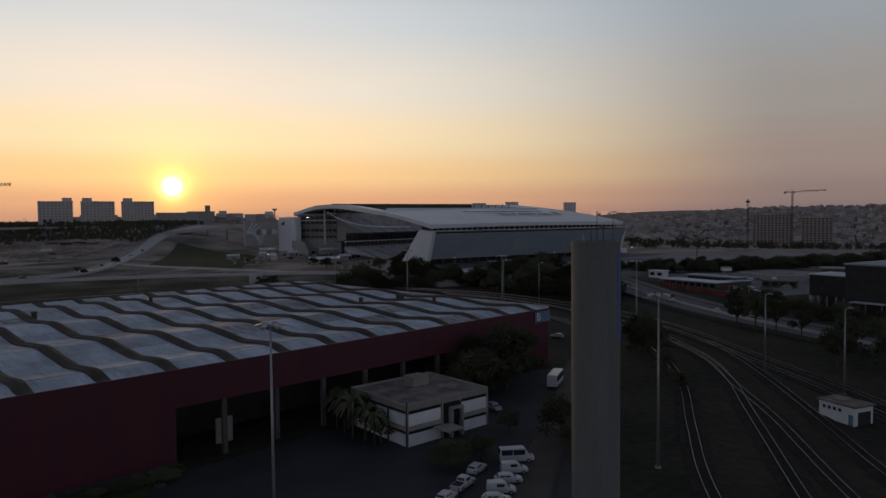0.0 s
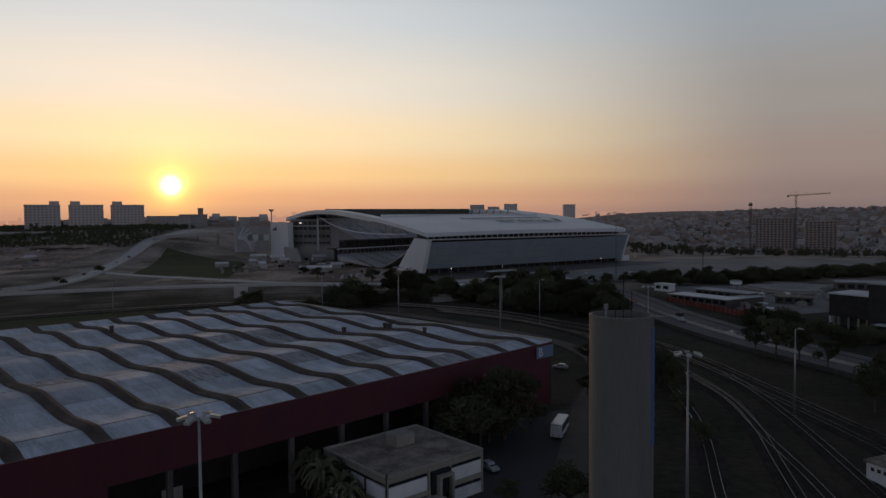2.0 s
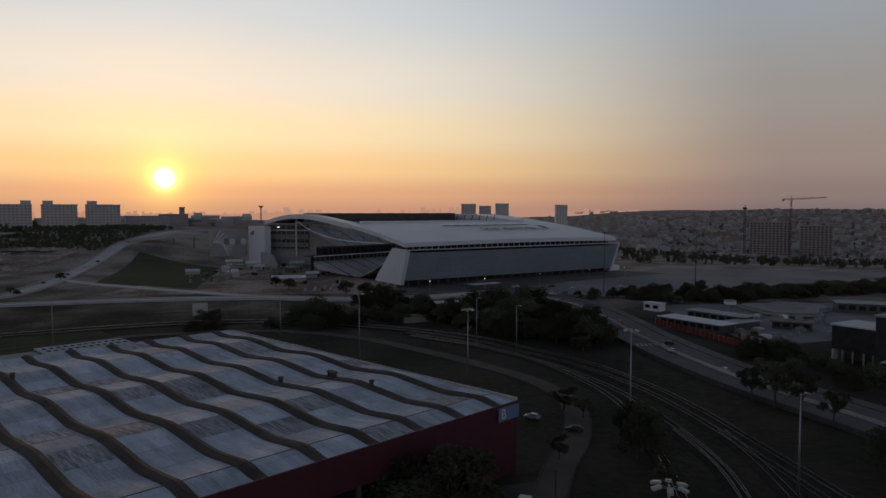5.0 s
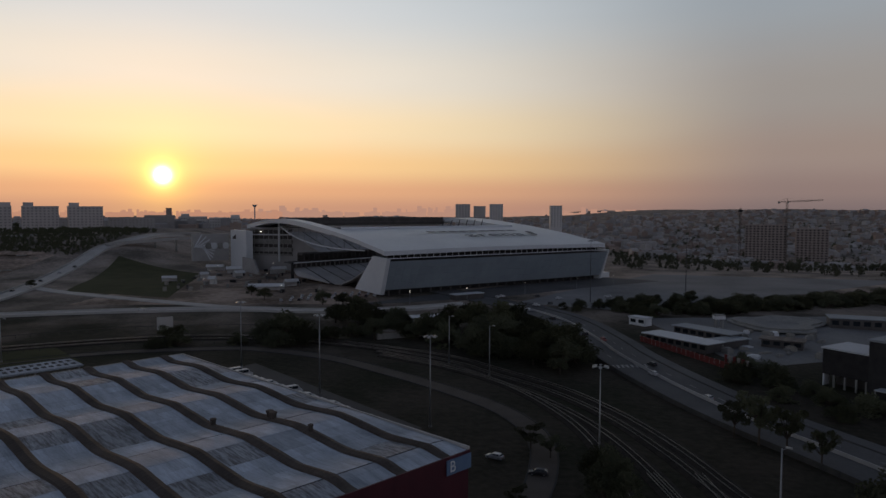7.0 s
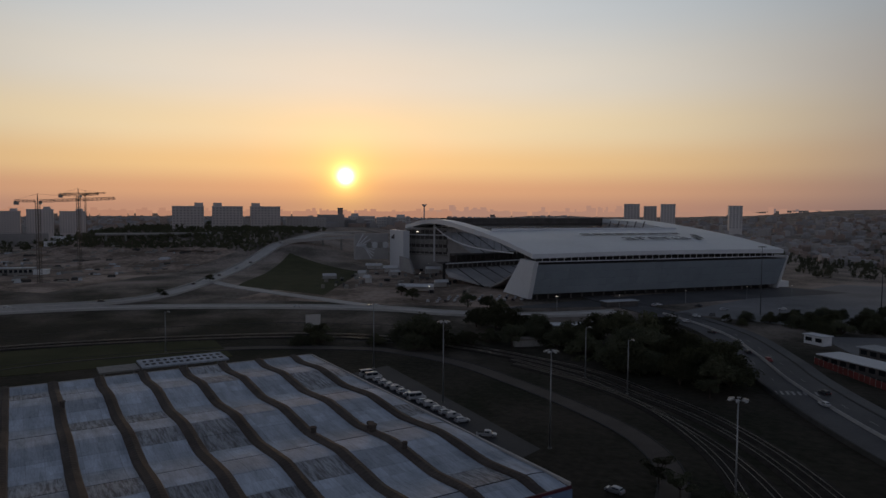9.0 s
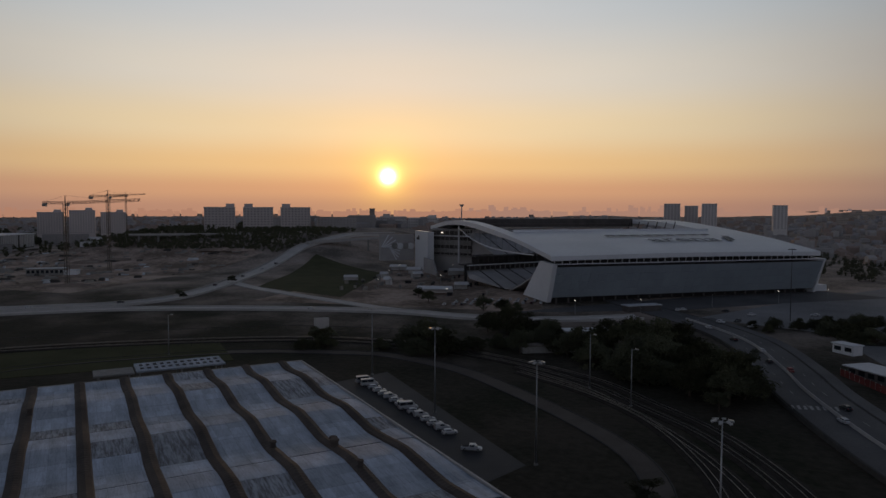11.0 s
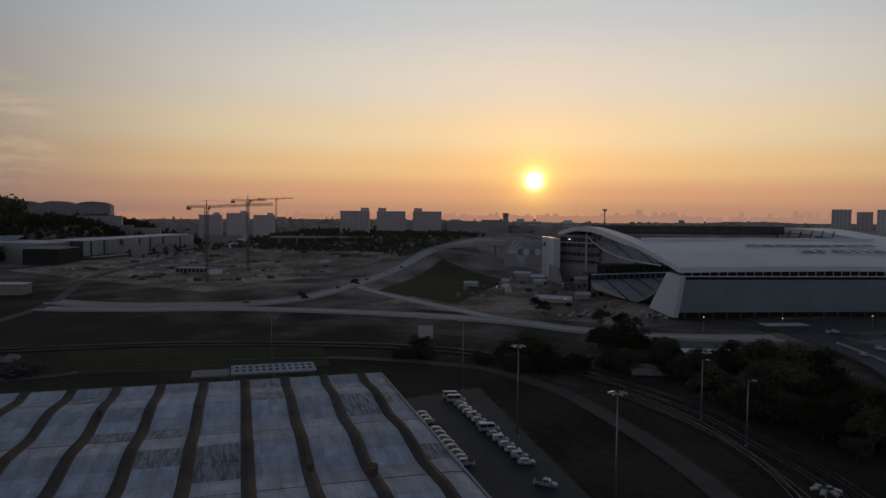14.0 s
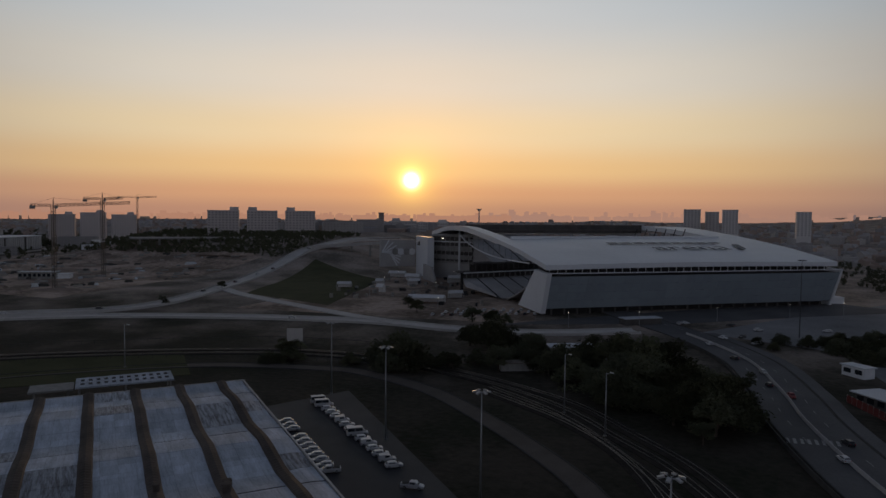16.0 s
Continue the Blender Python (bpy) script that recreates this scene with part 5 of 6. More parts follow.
for k in range(46):                                       # thick belt between railway and avenue
    u = rb.random()
    x, y = 58 - 70 * u + rb.uniform(-9, 9), 300 + 66 * u + rb.uniform(-12, 14)
    tree(x, y, rb.uniform(9, 15) if u < 0.75 else rb.uniform(7, 11), rb.uniform(1.1, 1.4), "broad", k % 4, "tree belt beside the railway", 0.12 * (k % 3))
for k in range(9):
    x, y = rb.uniform(-48, -5), rb.uniform(366, 394)
    tree(x, y, rb.uniform(5, 9), rb.uniform(1.1, 1.4), "broad" if k % 3 else "open", k % 4, "tree belt beside the railway")
for k in range(16):                                       # shrubs along the foot of the red wall
    q = SHED_B - Vector((0.682, 0.7316, 0)) * (101 + 3.2 * k) - SA * (3.5 + rb.uniform(-1, 2.5))
    tree(q.x, q.y, rb.uniform(2.2, 4.2), 1.5, "broad", k % 4, "shrubs by the red wall", 0.35)
for k in range(18):
    x, y = rb.uniform(-16, 22), rb.uniform(140, 172)
    if (Vector((x, y, 0)) - SHED_B).dot(SA) < -3 and y > 143 and x < 6:
        tree(x, y, rb.uniform(8, 13), 1.2, "broad", k % 4, "trees behind the office")
for k in range(24):
    x, y = rb.uniform(92, 150), rb.uniform(120, 200)
    if x - 108 > -0.5 * (y - 212) + 9:
        tree(x, y, rb.uniform(6, 11), 1.2, "broad", k % 4, "trees beyond the avenue")
for x, y, h in ((-24.5, 121.5, 8.5), (-22, 119.5, 7), (-26.5, 124, 8), (-20, 117.6, 6.5), (-28.5, 127, 7.5), (-105, 335, 7), (-99, 338, 6.5)):
    tree(x, y, h, 1.0, "palm", int(abs(x)) % 3, "palms")
rt = random.Random(4)
for k in range(84):                                       # bushy belt behind the walled compound
    u = rt.random()
    tree(105 + 190 * u + rt.uniform(-8, 8), 408 + 62 * u + rt.uniform(-9, 12), rt.uniform(8, 12), 1.3, "broad", k % 4, "bushy tree belt", 0.3)
for x, y in ((118, 306), (116, 298), (112, 290), (120, 288), (106, 283), (118, 276), (124, 268), (112, 262), (124, 258), (131, 250), (120, 244), (137, 232)):
    tree(x, y, rt.uniform(7, 10), 1.3, "broad", int(x) % 4, "bushy tree belt", 0.3)
for k in range(26):                                       # young trees on the car park and along the avenue
    u = rt.random()
    tree(70 + 80 * u + rt.uniform(-6, 6), 408 + 40 * u + rt.uniform(-6, 6) + 14, rt.uniform(5, 8), 1.1, "broad", k % 4, "car park trees", 0.25)


def grove(name, spots, h0, h1, label, seed, fine=1.0):
    """Far trees, as one mesh of leaf tufts."""
    r = random.Random(seed)
    s = Shape()
    for x, y in spots:
        h = r.uniform(h0, h1)
        g = ground_z(x, y)
        s.tube((x, y, g - 0.5), (x, y, g + h * 0.5), 0.25, 0.15, 5)
        lobes = [(Vector((r.uniform(-0.3, 0.3), r.uniform(-0.3, 0.3), r.uniform(0.14, 0.82))), r.uniform(0.13, 0.26)) for _ in range(6)]
        for _ in range(int(110 / fine ** 1.6)):
            o, rad = r.choice(lobes)
            d = Vector((r.gauss(0, 1), r.gauss(0, 1), r.gauss(0, 1))).normalized()
            c = Vector((x, y, g)) + (o + d * rad * r.random() ** 0.4) * h
            e = Vector((r.gauss(0, 1), r.gauss(0, 1), r.gauss(0, 1))).normalized()
            q = e.orthogonal().normalized()
            w = h * r.uniform(0.05, 0.1) * fine
            s.add([c + e * w, c + q * w, c - e * w, c - q * w], ((0, 1, 2, 3),))
    whole(name, s, LEAF, label, "trees", kind="stuff")


rg = random.Random(8)
hill = [(-675 - 0.77 * n + 0.63 * q, 543 + 0.63 * n + 0.77 * q) for n, q in ((rg.uniform(30, 320), rg.uniform(-290, 190)) for _ in range(2300))]
grove("hill_woods", [p for p in hill if hall_side(*p) > 50], 7, 13, "dark woods over the hill behind the hall", 1)
grove("hill_crest_woods", [(-675 - 0.77 * n + 0.63 * q, 543 + 0.63 * n + 0.77 * q) for n, q in ((rg.uniform(300, 335), rg.uniform(-230, 60)) for _ in range(260))], 11, 18, "dark woods along the crest before the domes", 7)
grove("hill_top_trees", [(-865 + rg.uniform(-30, 24), 547 + rg.uniform(-26, 30)) for _ in range(26)], 28, 44, "tall dark trees crowning the hill", 2, 0.55)
grove("bank_bushes", [(x, y) for x, y in ((rg.uniform(-560, -310), rg.uniform(640, 800)) for _ in range(1500))], 3, 6, "dark bushes on the bank below the flats", 3)
grove("east_woods", [(x, y) for x, y in ((rg.uniform(150, 640), rg.uniform(600, 1000)) for _ in range(1000)) if math.sin(x * 0.019 + y * 0.013) + math.sin(y * 0.031 - x * 0.007) > -0.1], 4, 9, "scattered dark trees beyond the car park", 4)

# ---- walled compound east of the avenue ----
SHEET_PALE = material("pale_sheet_roofing", (0.42, 0.45, 0.48), (0.58, 0.61, 0.64), 0.55, 0, 0.3, 3, 0.15, (1, 6, 1))
GREY_SHEET = material("dull_grey_sheet_roofing", (0.2, 0.22, 0.24), (0.33, 0.36, 0.38), 0.6, 0, 0.2, 3, 0.15, (1, 6, 1))
RED_FENCE = material("dull_red_fence_paint", (0.12, 0.025, 0.022), (0.2, 0.045, 0.04), 0.8, 0, 0.5, 5, 0.1)
fence = thing("red_fence", Matrix.Identity(4), "dull red panel fence on a kerb beside the avenue", "fence")
fl = [Vector((91.5, 346, 0)), Vector((110.5, 298, 0))]
for k in range(20):
    a, b = fl[0].lerp(fl[1], k / 20), fl[0].lerp(fl[1], (k + 0.93) / 20)
    q = Vector((0.1, 0.04, 0))
    part("panel", Shape().add([P(*p.xy, z) for z in (0, 2.3) for p in (a - q, b - q, b + q, a + q)], ((3, 2, 1, 0), (4, 5, 6, 7), (0, 1, 5, 4), (1, 2, 6, 5), (2, 3, 7, 6), (3, 0, 4, 7))), RED_FENCE, fence)
    part("post", Shape().tube(P(*a.xy, 0), P(*a.xy, 2.5), 0.12, n=6), KERB, fence, "pale post")


def low_block(name, x, y, ang, w, d, h, wall, roof, label, category="building", over=0.5, windows=0):
    g = ground_z(x, y)
    b = thing(name, Matrix.Translation((x, y, g)) @ Matrix.Rotation(radians(ang), 4, "Z"), label, category)
    part("wall", Shape().box(-w / 2, -d / 2, -1, w / 2, d / 2, h), wall, b)
    part("roof", Shape().box(-w / 2 - over, -d / 2 - over, h, w / 2 + over, d / 2 + over, h + 0.35), roof, b, "flat roof")
    for k in range(windows):
        xx = -w / 2 + w * (k + 0.5) / windows
        part("window", Shape().box(xx - w / windows * 0.32, -d / 2 - 0.08, h * 0.35, xx + w / windows * 0.32, -d / 2, h * 0.8), GLASS, b, "dark window")
    return b


# sports hall and annex: solid walls coloured like shaded open sides
low_block("sports_hall", 106, 337, -56, 30, 9, 3.4, SHADE, SHEET_PALE, "long low building with a pale sheet roof", over=1.2, windows=8)
low_block("sports_annex", 122, 354, -56, 28, 8, 3.6, SHADE, GREY_SHEET, "low wing with a dull sheet roof", over=1.0, windows=7)
low_block("store_shed", 124, 336, 30, 16, 7, 3, SHADE, GREY_SHEET, "small store with a dull grey roof", over=0.9)
low_block("kiosk", 101, 383, -50, 9, 5, 3.6, WHITE, SHEET_PALE, "small white kiosk beside the avenue", windows=2)
low_block("changing_rooms", 146, 336, -30, 15, 7, 3.2, SHADE, ROOF_FELT, "low dark-roofed changing rooms", over=0.9, windows=4)
low_block("club_house", 205, 378, -20, 34, 12, 4.5, SHADE, GREY_SHEET, "wide low club house with pale roof", windows=8)
low_block("bus_shelter", 4, 375, 25, 24, 7, 5.0, BEIGE, SHEET_PALE, "low flat-roofed station building among trees", windows=4)
low_block("ticket_office", -8, 352, 25, 26, 5, 2.6, CONCRETE, ROOF_FELT, "low concrete shelter beside the tracks")
low_block("apron_kiosk", 20, 462, 36, 20, 6, 3, SHADE, SHEET_PALE, "long pale-roofed kiosk before the facade")
black = thing("dark_hall", Matrix.Translation((140, 267, 3.4)) @ Matrix.Rotation(radians(-57.5), 4, "Z"), "large black-clad hall with a pale roof", "hall")
part("wall", Shape().box(0, 0, -1, 32, 30, 17.0), DARK, black, "black sheet cladding")
part("roof", Shape().box(-0.4, -0.4, 17.0, 32.4, 30.4, 17.6), GREY_SHEET, black, "pale flat roof")
part("lower_wing", Shape().box(-14.5, 0.6, 4.2, 0, 15, 12.3), DARK, black, "black lower wing on stilts")
part("wing_roof", Shape().box(-14.9, 0.2, 12.3, 0, 15.4, 12.8), SHEET_PALE, black, "pale wing roof")
part("wing_core", Shape().box(-13, 6, -1, 0, 14, 4.2), SHADE, black, "dusky open ground storey")
part("white_door", Shape().box(-14.6, 1, 0, -14.2, 4, 4.2), WHITE, black, "white panel")
for x in (-11, -7.5, -4, -1):
    part("stilt", Shape().box(x - 0.25, 0.8, -1, x + 0.25, 1.3, 4.2), CONCRETE, black, "grey concrete stilt")
part("entrance_sheet", Shape().box(4, -4.5, 3.2, 16, -0.2, 3.5), SHEET_PALE, black, "pale lean-to roof")
for x in (4.3, 10, 15.7):
    part("lean_to_post", Shape().box(x - 0.12, -4.4, -1, x + 0.12, -4.15, 3.2), CONCRETE, black, "thin post")
wt = thing("guard_tower", Matrix.Translation(P(135.7, 377.5)), "small white water tank on four legs", "tank tower")
for dx in (-1.4, 1.4):
    for dy in (-1.4, 1.4):
        part("leg", Shape().box(dx - 0.2, dy - 0.2, -0.5, dx + 0.2, dy + 0.2, 4), CONCRETE, wt)
part("tank", Shape().box(-2.2, -2.2, 4, 2.2, 2.2, 5.6), WHITE, wt, "white tank")
part("rail", Shape().box(-2.3, -2.3, 5.6, 2.3, 2.3, 6.0), CONCRETE, wt)
bowl = thing("skate_bowl", Matrix.Translation(P(166, 384, 0.2)), "pale concrete skate bowl with a raised rim", "skate park")


def blob_ring(r0, r1, z0, z1, n=48):
    s = Shape()
    rad = lambda a, r: r * (1 + 0.16 * math.sin(2 * a + 0.6) + 0.13 * math.sin(3 * a) + 0.06 * math.sin(5 * a + 1))
    v = [(rad(k * math.tau / n, r) * math.cos(k * math.tau / n) * 0.95, rad(k * math.tau / n, r) * math.sin(k * math.tau / n) * 1.15, z) for r, z in ((r0, z0), (r1, z1), (r1, z1 - 0.6), (r0, z0 - 0.6)) for k in range(n)]
    return s.add(v, [(i * n + k, i * n + (k + 1) % n, ((i + 1) % 4) * n + (k + 1) % n, ((i + 1) % 4) * n + k) for i in range(4) for k in range(n)])


part("rim", blob_ring(15, 18.5, 1.6, 1.6), CONCRETE, bowl, "pale raised rim")
part("bank", blob_ring(9, 15, 0.5, 1.5), CONCRETE, bowl, "sloping pale bank")
part("floor", blob_ring(0.2, 9, 0.35, 0.5), CAR_PARK, bowl, "smooth bowl floor")
part("apron", blob_ring(18.5, 20.5, 0.9, 0.7), CONCRETE, bowl, "pale apron")
rp = random.Random(21)
for k in range(46):
    x, y = rp.uniform(118, 168), rp.uniform(312, 368)
    w, d, h = rp.uniform(1, 5), rp.uniform(1, 3), rp.uniform(0.4, 2)
    m = Matrix.Rotation(rp.uniform(0, 3), 4, "Z")
    whole("material_stack", Shape().box(-w / 2, -d / 2, -0.2, w / 2, d / 2, h).box(-w / 2.6, -d / 2.6, h, w / 3, d / 3, h * 1.3), rp.choice((WHITE, CONCRETE, BEIGE, CONCRETE)), "stacked pale building material in the yard", "stack", "stacks in the yard", at=Matrix.Translation(P(x, y)) @ m)
for k in range(6):                                        # red and white gate pillars at the end of the fence
    a = Vector((109.8, 300.5, 0)).lerp(Vector((113.5, 291.0, 0)), k / 5)
    whole("gate_pillar", Shape().box(-0.35, -0.35, -0.2, 0.35, 0.35, 4.6).box(-0.45, -0.45, 4.6, 0.45, 0.45, 4.9), RED_FENCE if k % 2 == 0 else BEIGE, "square painted gate pillar beside the avenue", "gate pillar", "gate pillars", at=Matrix.Translation(P(a.x, a.y)))
# white sign board near the railway
sb = thing("white_board", Matrix.Translation((-116, 360.6, ground_z(-116, 360.6))) @ Matrix.Rotation(radians(28), 4, "Z"), "blank white board on posts by the tracks", "sign board")
part("board", Shape().box(-3.4, -0.12, 0.6, 3.4, 0.12, 6.2), PALE_ROAD, sb, "weathered white board")
for x in (-2.6, 2.6):
    part("post", Shape().box(x - 0.15, 0.12, -0.5, x + 0.15, 0.4, 5.8), LAMP_STEEL, sb)

# ---- flyover parapet and arches ----
fw = smooth_line(ROADS["flyover_road"][0], 6)
whole("parapet_wall", ribbon(fw, (-5.6, -5.9), 1.1, 3.0), KERB, "pale concrete parapet along the road", "parapet", kind="structure")
whole("parapet_wall", ribbon(fw, (5.6, 5.9), 0.9, 2.2), KERB, "pale concrete parapet along the road", "parapet", kind="structure")
rw = smooth_line(ROADS["ramp_road"][0], 6)
whole("ramp_wall", ribbon(rw, (-6.2, -6.5), 1.3, 3.0), KERB, "pale parapet of the ramp", "parapet", kind="structure")
whole("ramp_wall", ribbon(rw, (6.2, 6.5), 1.3, 3.0), KERB, "pale parapet of the ramp", "parapet", kind="structure")
# elevated ramp arm curving behind the stadium
arm = thing("viaduct", Matrix.Identity(4), "pale curved road viaduct on piers behind the lawn", "viaduct")
al = smooth_line([(-303, 676, 0), (-292, 690, 0), (-270, 700, 0), (-240, 700, 0), (-205, 690, 0)], 5)
part("deck", ribbon(al, (-4.5, 0, 4.5), 0.0, 1.4, lift=lambda i: 27.5 + 5.5 * min(1, i / 14)), PALE_ROAD, arm, "pale road deck")
for o in (-4.7, 4.7):
    part("parapet", ribbon(al, (o - 0.15, o + 0.15), 1.1, 2.2, lift=lambda i: 27.5 + 5.5 * min(1, i / 14)), KERB, arm, "pale parapet")
for i in range(3, len(al), 4):
    part("pier", Shape().tube((al[i].x, al[i].y, ground_z(al[i].x, al[i].y) - 1), (al[i].x, al[i].y, 27.5 + 5.5 * min(1, i / 14) - 1.3), 1.0, n=10), CONCRETE, arm, "round concrete pier")

# ---- fences along the railway ----
for pts in ([(-300, 228), (-225, 272), (-170, 306), (-110, 332), (-60, 333)], [(-250, 288), (-190, 330), (-130, 362), (-70, 370)]):
    ln = smooth_line(pts, 5)
    whole("railway_fence", ribbon(ln, (-0.06, 0.06), 1.5, 0.2), KERB_DIRTY, "thin pale rail fence along the tracks", "fence", kind="structure")
    fp = Shape()
    for p in ln[::1]:
        fp.box(p.x - 0.07, p.y - 0.07, ground_z(p.x, p.y) - 0.2, p.x + 0.07, p.y + 0.07, ground_z(p.x, p.y) + 1.4)
    whole("fence_posts", fp, KERB_DIRTY, "thin pale fence posts along the tracks", "fence posts", kind="stuff")

# ---- tents and stalls before the stadium ----
TENT = material("white_tent_cloth", (0.5, 0.5, 0.5), (0.66, 0.66, 0.65), 0.7, 0, 1, 6, 0.1)


def tent(x, y, w, d, h, ang):
    t = thing("event_tent", Matrix.Translation(P(x, y)) @ Matrix.Rotation(radians(ang), 4, "Z"), "white peaked event tent on the forecourt", "tent", "tents before the stadium")
    part("canopy", Shape().add([(-w / 2, -d / 2, h), (w / 2, -d / 2, h), (w / 2, d / 2, h), (-w / 2, d / 2, h), (-w / 2, 0, h * 1.5), (w / 2, 0, h * 1.5)],
         ((0, 1, 5, 4), (2, 3, 4, 5), (1, 2, 5), (3, 0, 4), (3, 2, 1, 0))), TENT, t, "peaked white cloth")
    part("side_cloth", Shape().box(-w / 2, d / 2 - 0.1, 0, w / 2, d / 2, h), TENT, t)
    for sx in (-1, 1):
        for sy in (-1, 1):
            part("pole", Shape().tube((sx * w / 2, sy * d / 2, -0.2), (sx * w / 2, sy * d / 2, h), 0.1, n=6), LAMP_STEEL, t)


for a in ((-186, 622, 14, 8, 3.6, 10), (-163, 600, 12, 7, 4, 8), (-106, 488, 22, 8, 3.4, 12), (-188, 536, 10, 6, 3, 20), (-152, 520, 5, 5, 4, 0), (-150, 572, 8, 6, 3.5, 40), (-128, 602, 12, 6, 4, 30), (-172, 560, 6, 6, 3.5, 15), (-96, 512, 9, 6, 3.5, 30)):
    tent(*a)
rq = random.Random(9)
for k in range(70):
    x, y = rq.uniform(-185, -70), rq.uniform(480, 630)
    w, d, h = rq.uniform(1, 4), rq.uniform(1, 3), rq.uniform(0.8, 2.6)
    whole("stall", Shape().box(-w / 2, -d / 2, -0.2, w / 2, d / 2, h).box(-w / 1.8, -d / 1.8, h, w / 1.8, d / 1.8, h + 0.15), rq.choice((CONCRETE, DARK, SHADE, BEIGE)), "small stall or barrier on the forecourt", "stall", "stalls on the forecourt", at=Matrix.Translation(P(x, y)) @ Matrix.Rotation(rq.uniform(0, 3), 4, "Z"))

# ---- building site and long hall in the west ----
for k in range(34):
    x, y = rq.uniform(-600, -340), rq.uniform(430, 650)
    r, h = rq.uniform(4, 13), rq.uniform(0.6, 2.2)
    n = 14
    s = Shape()
    rad = [1 + rq.uniform(-0.25, 0.25) for _ in range(n)]
    s.add([(r * f * rad[i] * math.cos(i * math.tau / n) * 1.6, r * f * rad[i] * math.sin(i * math.tau / n) * 0.7, z) for f, z in ((1, -0.5), (0.7, h * 0.6), (0.3, h)) for i in range(n)] + [(0, 0, h * 1.05)],
          [(j * n + i, j * n + (i + 1) % n, (j + 1) * n + (i + 1) % n, (j + 1) * n + i) for j in range(2) for i in range(n)] + [(2 * n + i, 2 * n + (i + 1) % n, 3 * n) for i in range(n)])
    whole("earth_mound", s, EARTH if k % 2 else SITE, "low heap of churned earth on the site", "mound", "earth heaps", smooth=True, at=Matrix.Translation(P(x, y)) @ Matrix.Rotation(rq.uniform(-0.6, 0.9), 4, "Z"))
for k in range(190):
    x, y = rq.uniform(-590, -335), rq.uniform(440, 670)
    w, d, h = rq.uniform(2, 12) * rq.random() + 1.5, rq.uniform(1.2, 3), rq.uniform(0.6, 2.2)
    whole("site_block", Shape().box(-w / 2, -d / 2, -0.2, w / 2, d / 2, h * 0.6).box(-w / 2.4, -d / 2.6, h * 0.6, w / 2.2, d / 2.6, h), rq.choice((CONCRETE, CONCRETE, BEIGE, SHEET_PALE, KERB_DIRTY)), "stack of pale building material on bare earth", "stack", "site stacks", at=Matrix.Translation(P(x, y)) @ Matrix.Rotation(rq.uniform(0.2, 1.1), 4, "Z"))
low_block("site_office", -432, 495, 30, 27, 9, 5.2, CONCRETE, SHEET_PALE, "long white site cabin on bare earth", windows=8)
low_block("site_cabin", -418, 503, 30, 14, 8, 3.4, WHITE, SHEET_PALE, "low white site cabin")
low_block("site_cabin", -575, 700, 30, 34, 10, 5, WHITE, SHEET_PALE, "long white site shed")
low_block("site_cabin", -548, 650, 30, 16, 8, 4, WHITE, SHEET_PALE, "low white site shed")
FIN = material("pale_facade_fins", (0.34, 0.35, 0.36), (0.44, 0.45, 0.46), 0.6, 0, 0.5, 4, 0.05)
hm = Matrix.Translation((-655, 536, 10.5)) @ Matrix.Rotation(math.atan2(209, -80), 4, "Z")
hall = thing("long_hall", hm, "long hall with a facade of white vertical fins", "hall")
part("wall", Shape().box(0, 0, -4, 224, 40, 17), SHADE, hall, "dusky set-back wall")
part("roof", Shape().box(-1, -1, 17, 225, 41, 18), SHEET_PALE, hall, "pale flat roof")
for k in range(62):
    if k in (3, 9, 17, 18, 27, 33, 41, 52):
        continue
    part("fin", Shape().box(1 + 3.6 * k, -1.2, 1.5, 3.1 + 3.6 * k, -0.1, 16.6 + (k * 7 % 3) * 0.2), FIN, hall, "white vertical fin")
part("walkway", Shape().box(-4, -14, -0.6, 224, -1.3, 0.4), CONCRETE, hall, "concrete walkway")
part("walkway_rail", Shape().box(-4, -14.2, 0.4, 224, -13.9, 1.5), KERB, hall, "pale walkway parapet")
for k in range(28):
    part("walkway_post", Shape().box(8 * k, -13, -6, 8 * k + 0.9, -12.1, -0.6), CONCRETE, hall, "concrete post")
dk = thing("dark_block", Matrix.Translation((-598, 462, 7)) @ Matrix.Rotation(radians(118), 4, "Z"), "dark square entrance block of the hall", "building")
part("wall", Shape().box(22, 0, -2, 60, 34, 16), DARK, dk, "dark cladding")
part("roof", Shape().box(21.7, -0.3, 16, 60.3, 34.3, 16.8), CONCRETE, dk, "grey roof edge")
gb = thing("grey_block", Matrix.Translation((-692, 484, 7)) @ Matrix.Rotation(radians(18), 4, "Z"), "large plain pale grey windowless block", "building")
part("wall", Shape().box(-37, 0, -2, 37, 50, 19.5), CONCRETE, gb, "plain pale grey wall")
part("roof", Shape().box(-37.3, -0.3, 19.5, 37.3, 50.3, 20.2), SHEET_PALE, gb, "pale roof edge")
wing = thing("mall_wing", Matrix.Translation((-755, 394, 6)) @ Matrix.Rotation(radians(38), 4, "Z"), "wide low hall with a pale stepped roof and dark bays", "hall")
part("wall", Shape().box(-160, 2, -2, 96, 80, 11), DARK, wing, "dark set-back wall")
for k in range(14):
    x0, x1 = -160 + 18.3 * k, -142.2 + 18.3 * k
    part("roof_bay", Shape().slab([[(x0, y, z), (x1, y, z)] for y, z in ((0, 11.5), (80, 26 + 0.6 * (k % 2)))], 0.8), GREY_SHEET, wing, "sloping pale roof bay")
    part("bay_post", Shape().box(x0, 0, -2, x0 + 1.2, 1.2, 11), CONCRETE, wing, "grey post")
    part("bay_lamp", Shape().box(x0 + 8, 18, 15.2, x0 + 8.5, 18.5, 15.7), GLOW, wing, "small lit lamp")
